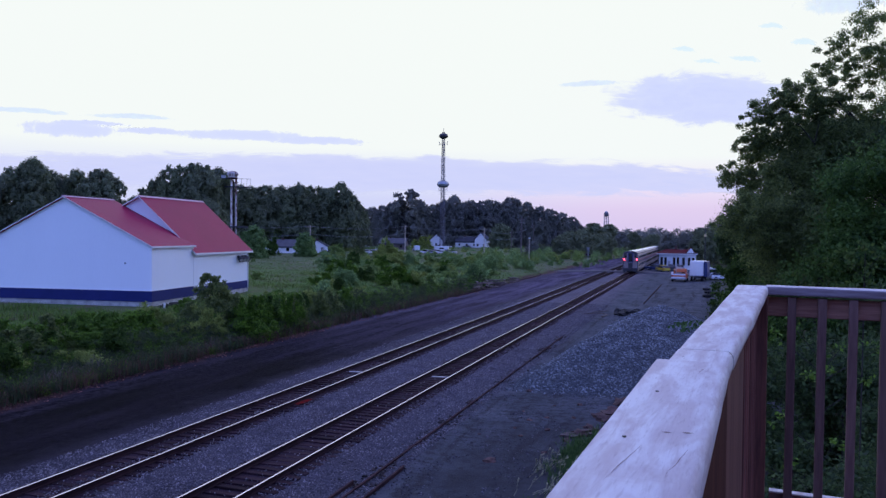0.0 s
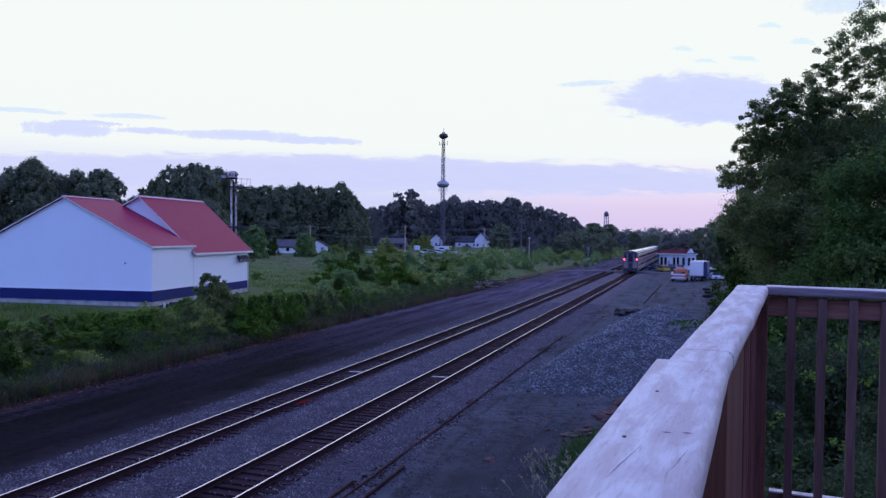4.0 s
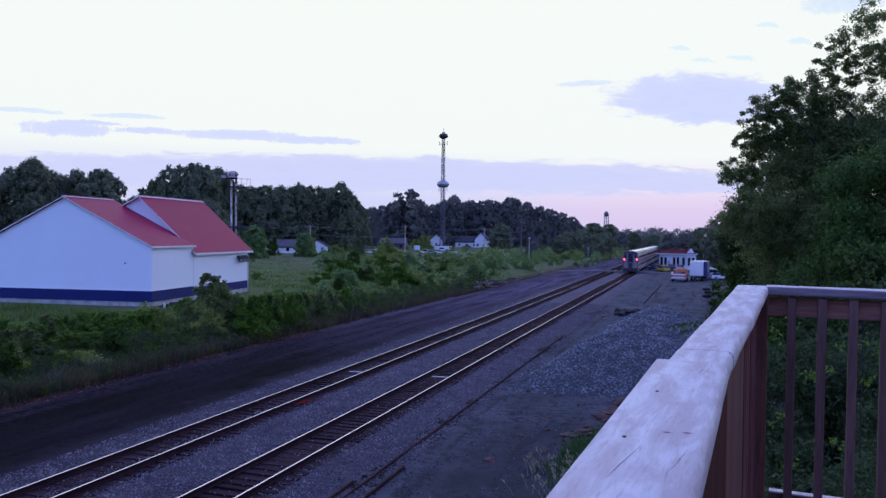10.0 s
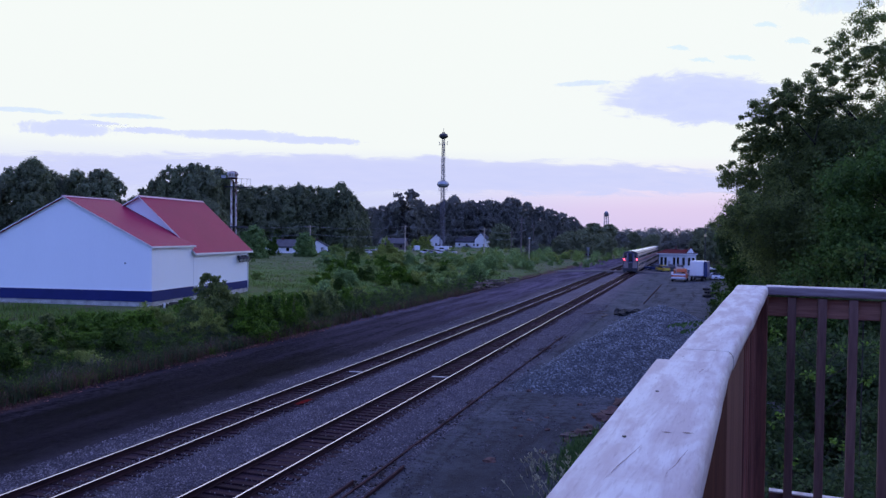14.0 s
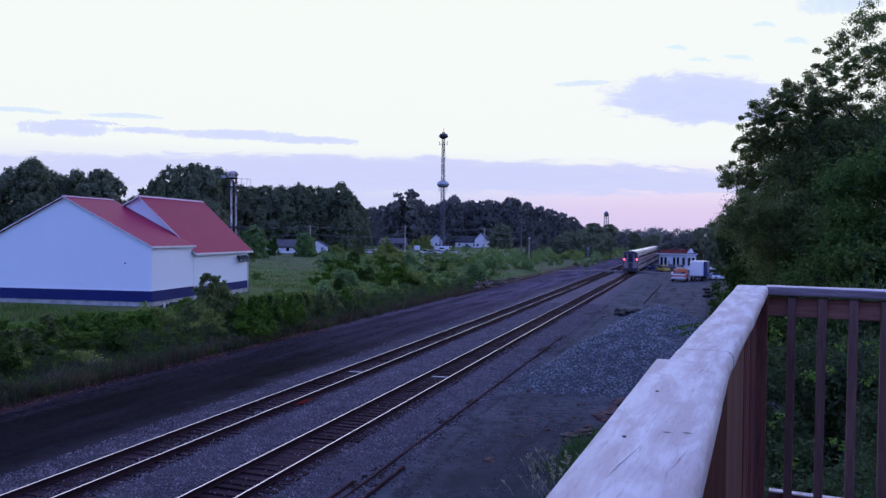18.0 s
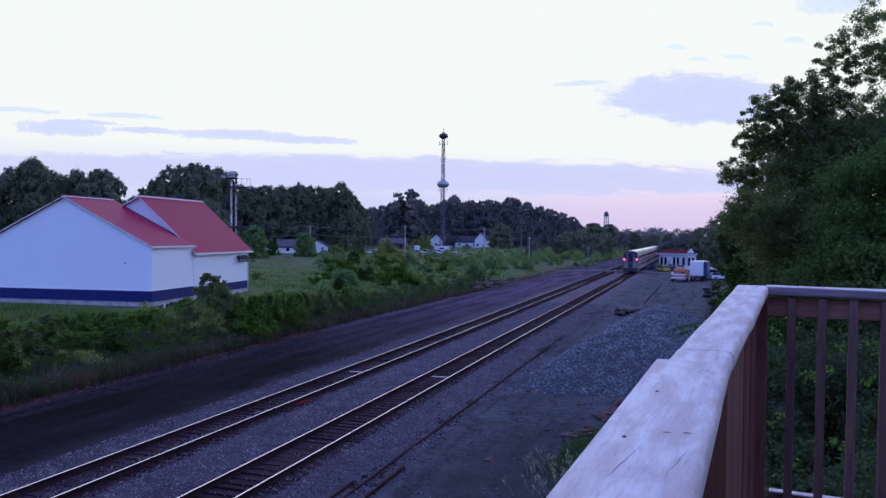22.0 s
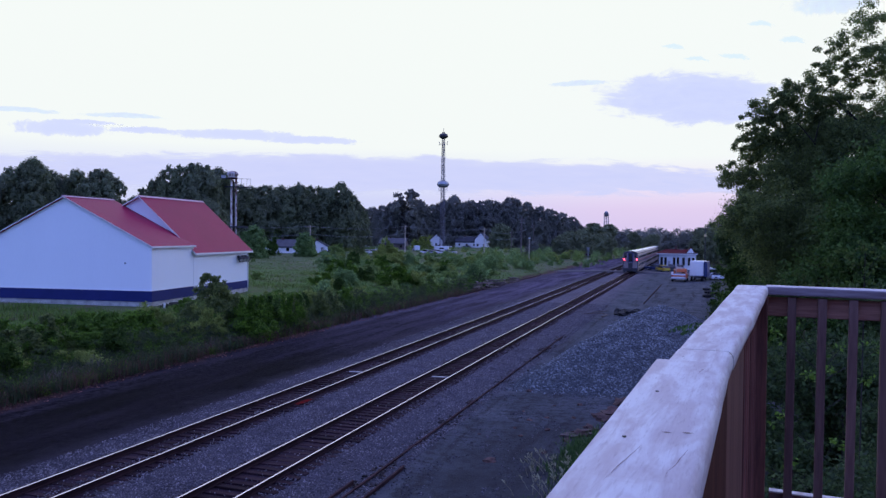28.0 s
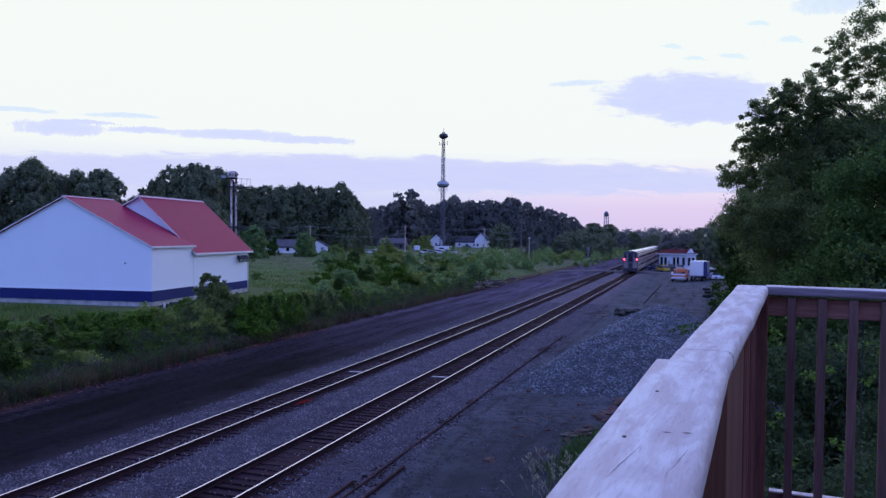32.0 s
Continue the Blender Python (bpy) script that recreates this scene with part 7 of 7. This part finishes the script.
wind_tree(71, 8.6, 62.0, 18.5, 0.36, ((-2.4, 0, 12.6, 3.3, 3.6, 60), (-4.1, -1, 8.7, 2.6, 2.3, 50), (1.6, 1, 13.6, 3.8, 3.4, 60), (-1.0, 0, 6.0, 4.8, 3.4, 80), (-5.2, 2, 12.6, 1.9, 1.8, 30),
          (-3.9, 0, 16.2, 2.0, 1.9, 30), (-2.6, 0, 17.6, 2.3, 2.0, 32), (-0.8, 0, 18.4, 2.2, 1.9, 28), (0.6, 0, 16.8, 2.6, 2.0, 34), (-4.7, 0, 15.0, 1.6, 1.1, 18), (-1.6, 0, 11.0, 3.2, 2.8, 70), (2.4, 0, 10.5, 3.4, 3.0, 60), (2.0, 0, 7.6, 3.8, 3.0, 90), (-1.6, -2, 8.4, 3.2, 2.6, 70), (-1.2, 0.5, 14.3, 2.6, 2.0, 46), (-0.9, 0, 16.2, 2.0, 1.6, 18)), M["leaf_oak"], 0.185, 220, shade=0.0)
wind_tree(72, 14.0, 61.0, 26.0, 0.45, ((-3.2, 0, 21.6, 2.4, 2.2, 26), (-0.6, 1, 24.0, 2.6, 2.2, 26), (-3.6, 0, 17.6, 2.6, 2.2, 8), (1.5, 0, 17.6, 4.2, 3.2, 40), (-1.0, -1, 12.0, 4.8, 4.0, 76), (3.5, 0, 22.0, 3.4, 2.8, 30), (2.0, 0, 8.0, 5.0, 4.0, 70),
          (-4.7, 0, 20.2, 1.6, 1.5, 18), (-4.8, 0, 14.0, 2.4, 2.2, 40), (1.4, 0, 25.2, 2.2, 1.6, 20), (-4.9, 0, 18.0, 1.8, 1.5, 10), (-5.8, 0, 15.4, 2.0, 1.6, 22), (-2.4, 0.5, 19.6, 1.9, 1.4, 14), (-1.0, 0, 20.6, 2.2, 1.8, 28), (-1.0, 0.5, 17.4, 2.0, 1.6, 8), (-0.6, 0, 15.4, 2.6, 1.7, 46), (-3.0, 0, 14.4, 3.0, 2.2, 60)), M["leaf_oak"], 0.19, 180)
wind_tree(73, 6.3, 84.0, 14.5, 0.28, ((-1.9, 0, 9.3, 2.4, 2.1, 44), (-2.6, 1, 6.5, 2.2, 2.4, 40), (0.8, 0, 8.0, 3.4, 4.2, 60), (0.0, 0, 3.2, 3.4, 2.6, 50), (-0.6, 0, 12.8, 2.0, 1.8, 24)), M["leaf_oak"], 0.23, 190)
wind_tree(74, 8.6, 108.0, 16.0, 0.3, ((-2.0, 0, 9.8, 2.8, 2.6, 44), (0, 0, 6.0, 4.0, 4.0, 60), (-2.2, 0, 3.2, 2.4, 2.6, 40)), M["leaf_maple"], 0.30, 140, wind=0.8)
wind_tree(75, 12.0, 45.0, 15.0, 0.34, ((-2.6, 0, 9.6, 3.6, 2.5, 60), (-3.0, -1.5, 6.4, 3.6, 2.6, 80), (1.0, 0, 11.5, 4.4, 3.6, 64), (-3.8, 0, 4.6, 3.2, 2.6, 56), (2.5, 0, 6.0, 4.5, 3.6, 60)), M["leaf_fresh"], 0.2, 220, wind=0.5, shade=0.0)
wind_tree(76, 9.2, 30.0, 8.8, 0.2, ((0.2, 0, 6.4, 2.4, 1.9, 44), (-2.2, 0, 4.2, 2.4, 2.0, 50), (2.2, 0, 4.6, 2.6, 2.4, 50), (0, 0, 2.2, 3.4, 1.8, 50)), M["leaf_deep"], 0.22, 120, "tree", "low dark green tree behind the deck railing", 0.6)
wind_tree(77, 3.4, 66.0, 6.5, 0.12, ((0, 0, 4.0, 1.9, 2.0, 44), (-0.6, -2, 2.2, 1.7, 1.7, 40), (0.5, 3, 2.0, 2.0, 1.6, 40)), M["leaf_maple"], 0.26, 84, "tree", "young leafy tree at the yard's edge", 0.5)
wind_tree(78, 3.6, 46.0, 5.6, 0.10, ((0, 0, 3.4, 1.8, 1.8, 44), (0.4, -3, 2.0, 2.0, 1.7, 44), (0.2, 4, 2.4, 1.8, 1.8, 40)), M["leaf_maple"], 0.22, 84, "tree", "young leafy tree at the yard's edge", 0.4)
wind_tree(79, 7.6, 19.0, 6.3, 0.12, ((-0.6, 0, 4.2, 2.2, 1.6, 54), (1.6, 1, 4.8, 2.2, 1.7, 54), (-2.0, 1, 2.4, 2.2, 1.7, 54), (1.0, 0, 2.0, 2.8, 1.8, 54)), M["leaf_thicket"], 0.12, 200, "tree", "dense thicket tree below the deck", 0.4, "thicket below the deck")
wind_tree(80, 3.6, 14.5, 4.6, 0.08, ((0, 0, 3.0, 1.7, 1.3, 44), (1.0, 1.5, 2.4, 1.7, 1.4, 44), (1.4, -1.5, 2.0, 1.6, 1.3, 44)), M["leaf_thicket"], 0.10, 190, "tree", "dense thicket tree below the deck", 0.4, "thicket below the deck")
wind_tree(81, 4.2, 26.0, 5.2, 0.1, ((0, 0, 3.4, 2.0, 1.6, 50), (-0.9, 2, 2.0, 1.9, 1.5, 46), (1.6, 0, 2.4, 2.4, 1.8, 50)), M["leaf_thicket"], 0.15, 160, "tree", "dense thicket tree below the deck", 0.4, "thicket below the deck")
wind_tree(82, 4.6, 10.0, 5.4, 0.07, ((-0.2, 0.3, 4.3, 1.0, 0.8, 26), (0.3, 0, 3.0, 1.3, 1.0, 34)), M["leaf_light"], 0.08, 70, "sapling", "light green sapling behind the balusters", 0.4, "thicket below the deck")
spots = [(2.4, 7.6), (3.7, 8.4), (4.9, 9.4), (2.2, 10.4), (3.4, 11.8), (6.2, 8.2), (1.7, 13.2), (5.2, 12.4), (2.9, 6.2), (4.4, 6.9), (2.8, 21), (3.8, 22.4), (5.0, 20.8), (2.7, 24.4), (4.2, 25.6), (6.2, 23), (7.2, 26), (3.3, 28), (5.6, 28.5), (8.5, 24)]
spots += [(2.6 + 14 * rng.random(), 8 + 80 * rng.random()) for i in range(26)]
wind_tree(90, -33.9, 48.3, 4.4, 0.06, ((0, 0, 1.5, 1.7, 1.3, 44), (0.3, 0, 2.7, 1.2, 1.0, 30), (-0.3, 0, 3.5, 0.75, 0.8, 18), (0.5, 0, 3.4, 0.6, 0.6, 12), (1.4, 0.5, 1.3, 1.4, 1.1, 34)), M["leaf_oak"], 0.15, 100, "bush", "tall dark green bush standing over the bank", 0.05, "shrubs on the bank")
for i, (x, y) in enumerate(spots):
    t = thing("bush", pose(x, y, 0), "dark undergrowth bush beneath the trees", "bush", "undergrowth")
    rg_ = np.random.default_rng(100 + i)
    s = rng.uniform(1.4, 2.4)
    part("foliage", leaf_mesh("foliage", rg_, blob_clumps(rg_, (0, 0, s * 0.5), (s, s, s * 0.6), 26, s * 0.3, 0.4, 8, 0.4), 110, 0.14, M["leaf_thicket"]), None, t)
    part("stem", tube((0, 0, -0.1), (0.1, 0.05, s * 0.8), 0.05, 0.015, 6), M["bark"], t)


sprig_at = ((0.86, 9.2, 6.75), (1.19, 9.3, 6.3), (0.86, 9.2, 5.85), (1.87, 9.5, 6.6), (1.80, 9.5, 6.25), (1.37, 9.4, 6.45), (1.0, 9.3, 6.9), (1.6, 9.45, 6.7), (0.97, 9.2, 5.3), (1.5, 9.4, 5.6))

def sprig_sapling(seed, x0, y0, top, spots, rad, leaf, count, label, mat="leaf_light"):
    """A slender stem with leaf sprays on thin twigs."""
    rg_ = np.random.default_rng(seed)
    t = thing("sapling", pose(x0, y0, 0), label, "sapling", "thicket below the deck")
    part("stem", tube((0, 0, -0.1), (0.03, -0.05, top), 0.022, 0.007, 7), M["bark"], t)
    for i, (x, y, z) in enumerate(spots):
        x, y = x - x0, y - y0
        part("twig", tube((0.03, -0.05, min(z - 0.4, top)), (x, y, z), 0.005, 0.0025, 5), M["bark"], t)
        cl_ = [(rg_.uniform(-1, 1) * rad, rg_.uniform(-1, 1) * rad, rg_.uniform(-1, 1) * rad, rad * 0.9) for k_ in range(3)]
        sp = part("leaf_spray", leaf_mesh("leaf_spray", rg_, cl_, count, leaf, M[mat]), None, t, "light green leaves", pose(x, y, z))
        tagged(sp, kind="stuff")
        SWAY.append((sp, (x, y, z), 0.3, 0.1 * i, 3.0))


sprig_sapling(95, 1.3, 9.6, 6.8, sprig_at, 0.08, 0.042, 9, "slender sapling with sparse light green sprays")
sprig_sapling(83, 2.9, 15.8, 7.6, ((2.91, 15.7, 7.72), (2.72, 15.6, 7.5), (3.1, 15.8, 7.36), (2.52, 15.6, 7.5), (2.85, 15.6, 7.25), (3.0, 15.7, 6.95), (2.65, 15.6, 7.0), (3.2, 15.8, 7.6), (2.8, 15.7, 6.6)), 0.15, 0.075, 15,
              "light green young tree behind the deck railing", "leaf_sprig")


def frond(rg, length, leaflets, size):
    """A feathery leaf: leaflets in two rows along a stalk that droops."""
    cl_, vs, fs = [], [], []
    for i in range(leaflets):
        f = (i + 1) / leaflets
        c = Vector((-length * f, 0, -0.10 * length * f * f))
        for s in (-1, 1):
            tip = c + Vector((rg.uniform(-0.5, 0.2) * size, s * rg.uniform(0.5, 0.9) * size, rg.uniform(-1.0, -0.35) * size)) * (1.15 - 0.5 * f) * rg.uniform(0.75, 1.2)
            mid = (c + tip) / 2
            wv = Vector((rg.uniform(0.2, 0.3) * size, 0, rg.uniform(-0.03, 0.05)))
            k_ = len(vs)
            vs += [c, mid + wv, tip, mid - wv]
            fs.append((k_, k_ + 1, k_ + 2, k_ + 3))
    return mesh_of("frond", vs, fs, M["leaf_frond"])


sap = thing("sapling", pose(0.27, 12.2, 0), "young sapling with feathery fronds beside the deck", "sapling")
part("stem", tube((0, 0, -0.1), (0.03, 0, 6.6), 0.035, 0.015, 7), M["bark"], sap)
fr = []
for i, (rz, z, ln) in enumerate(((0, 6.56, 0.74), (-14, 6.58, 0.66), (24, 6.52, 0.6), (150, 6.5, 0.5), (200, 6.45, 0.5), (80, 6.5, 0.45))):
    ob = part("frond", frond(rng, ln * 0.9, 11, 0.11), None, sap, "", pose(0.03, 0, z, 0, 0, rz))
    fr.append((ob, (0.03, 0, z), rz))
gt = thing("seeding_grass", pose(-4.25, 24.2, 0), "tall pale seeding grass beside the deck", "grass clump")
rg = np.random.default_rng(91)
stems = []
for i in range(60):
    x, y, h = rg.uniform(-0.9, 0.9), rg.uniform(-1.8, 2.0), rg.uniform(0.15, 0.5)
    ln = rg.uniform(-0.3, 0.1)
    bm = tube((0, 0, 0), (ln * 0.4, 0, h * 0.6), 0.007, 0.006, 4)
    tube((ln * 0.4, 0, h * 0.6), (ln, 0.03, h), 0.006, 0.004, 4, bm)
    for k_ in range(3):
        e = (ln + rg.uniform(-0.12, 0.08), 0.03 + rg.uniform(-0.08, 0.08), h + rg.uniform(0.06, 0.16))
        tube((ln, 0.03, h), e, 0.008, 0.018, 5, bm)
    ob = part("stalk", bm, M["straw"], gt, "", pose(x, y, 0))
    stems.append((ob, (x, y, 0)))
spots = [(-3.6 + rg.uniform(-1.2, 2.6), 24.0 + rg.uniform(-4, 7), 0.0, 1.0) for i in range(260)]
spots += [(rg.normal(-3.75, 0.35), rg.normal(27.3, 1.3), 0.0, 1.3) for i in range(420)]
tagged(new("weed_patch", blades("weed_patch", rg, spots, 0.3, 0.016, M["leaf_frond"])), "green weeds at the foot of the deck", "weeds", kind="stuff")

# ---- clouds ----
CLOUDS = []


def cloud(az, el, wide, high, seed, colour, warm, edge=0.5, stretch=(4, 1, 2), drift=1.0, label="long lavender cloud low in the dusk sky", tilt=0.0):
    """A far sheet of cloud; angles in degrees."""
    d = 4200.0 if high < 6 else 4500.0
    c = heading(az, el) * d + Vector((0, 0, EYE_Z))
    wd, hg = 2 * d * math.tan(radians(wide / 2)), 2 * d * math.tan(radians(high / 2))
    k_ = 8
    vs = [(wd * (i / k_ - 0.5), 30 * math.sin(i), hg * (j - 0.5)) for j in (0, 1) for i in range(k_ + 1)]
    fs = [(i, i + 1, k_ + 2 + i, k_ + 1 + i) for i in range(k_)]
    ob = new("cloud", mesh_of("cloud", vs, fs, cloud_material("cloud_veil", colour, warm, seed, stretch, edge)))
    m = pose(c.x, c.y, c.z, 0, 0, -az) @ pose(0, 0, 0, 0, tilt, 0)
    ob.matrix_basis = m
    tagged(ob, label, "cloud", "clouds")
    CLOUDS.append((ob, m, drift))


LAV, LAV2, PALE = (0.60, 0.66, 1.0), (0.67, 0.73, 1.0), (0.76, 0.92, 0.98)
cloud(-0.2, 9.8, 17.0, 4.4, 1, LAV, LAV2, 0.62, (2.2, 1, 2.6), 1.0, "broad lavender grey cloud in the dusk sky", 3.5)
cloud(-7.6, 11.0, 8.0, 0.7, 2, LAV2, PALE, 0.45, (4, 1, 1))
cloud(2.0, 8.6, 12.0, 2.2, 3, LAV, LAV2, 0.55, (3, 1, 2), 1.0, "lavender lower edge of a broad cloud")
for i, (az, el, wd, hg) in enumerate(((-1.1, 13.1, 2.8, 0.6), (0.5, 12.2, 2.8, 0.6), (3.0, 12.2, 3.6, 0.7), (4.6, 14.2, 3.2, 0.6), (6.6, 13.0, 2.8, 0.8))):
    cloud(az, el, wd, hg, 5 + i, PALE, (0.72, 0.86, 1.0), 0.42, (3, 1, 2), 1.0, "small pale wisp of cloud", 14.0)
cloud(9.5, 15.3, 9.0, 2.4, 12, LAV2, PALE, 0.5, (3, 1, 1), 1.0, "pale grey cloud at the top of the sky")
for i, (az, el, wd, hg) in enumerate(((-46.9, 7.75, 6.5, 0.42), (-40.4, 7.85, 6.2, 0.42), (-44.2, 6.75, 7.0, 1.3), (-39.2, 6.95, 5.4, 0.6), (-32.8, 6.95, 11.5, 0.95), (-27.6, 6.75, 8.5, 0.7), (-43.0, 7.25, 5.5, 0.4))):
    cloud(az, el, wd * 1.25, hg * 1.2, 20 + i, LAV2, PALE if i < 2 else LAV2, 0.55, (5, 1, 1), 0.7)
cloud(-24.0, 4.4, 74.0, 3.3, 31, (0.60, 0.645, 0.97), (0.66, 0.69, 0.98), 0.72, (9, 1, 2.4), 0.3, "wide lavender cloud bank above the horizon")


# ---- what moves ----
GUST = ((0, 0), (1, -3), (2, -3), (3, -1), (4.2, 0), (5.5, 5), (6.5, 2), (7.3, 1), (8.5, 8), (9.2, 8), (10, 5), (11, 4), (12, 3), (13, 0), (14, 0), (15.5, 0), (17, -1),
        (18.2, 0), (19, 2), (20, 6), (20.8, 9), (22, 5), (23, 2), (24, 3), (25, 7), (26.2, 4), (27.5, 0), (29, 0), (30.5, 0), (32, 1))


NOD = ((0, 0), (0.5, 9), (1, 12), (1.5, 4), (2, 13), (2.5, 8), (3, 0), (3.5, 6), (4.5, 2), (5.5, 1.5), (6.5, -4), (7.5, 0), (8, -6), (9, 2), (10, -2), (11, -6), (12, -4.5), (13, -1),
       (14, 0), (15.5, -1), (17, -3), (18, -4), (18.5, 1.5), (20, -2), (22, -4), (24, -4), (26, -4), (28, -4), (30, -4), (31, -3), (32, -4))


def gust(t):
    t = min(32.0, max(0.0, t))
    for (a, u), (b, v) in zip(GUST, GUST[1:]):
        if t <= b:
            return u + (v - u) * (t - a) / (b - a)
    return GUST[-1][1]


def motions():
    for ob, m, drift in CLOUDS:
        walk(ob, [(0.0, m), (32.0, m @ Matrix.Translation((-60.0 * drift, 0, 3.0 * drift)))])
    for i, (ob, p, k_, late, reach) in enumerate(SWAY):
        rows = []
        for t in np.arange(0, 32.01, 0.8):
            g = gust(float(t) - late) * 0.05 * k_ / max(reach, 3.0)          # metres of sway over its lever
            rows.append((float(t), pose(p[0], p[1], p[2], 0.25 * math.degrees(g) * math.sin(t * 2.1 + i), math.degrees(g), 0.3 * k_ * math.sin(t * 1.7 + i * 1.3))))
        walk(ob, rows)
    for i, (ob, p, rz) in enumerate(fr):
        rows = [(t, pose(*p, 5 * math.sin(t * 3.1 + i), v + 1.5 * math.sin(t * 3.3 + i), rz + 3 * math.sin(t * 2.7 + i))) for t, v in NOD]
        walk(ob, rows)
    for i, (ob, p) in enumerate(stems):
        rows = [(float(t), pose(*p, 0, 58 * max(0.0, 1 - t / 1.0) - 3 + 0.9 * gust(float(t)) + 3 * math.sin(t * 2.6 + i), 0)) for t in (0, 0.3, 0.6, *np.arange(1.0, 32.0, 0.8), 32.0)]
        walk(ob, rows)


motions()
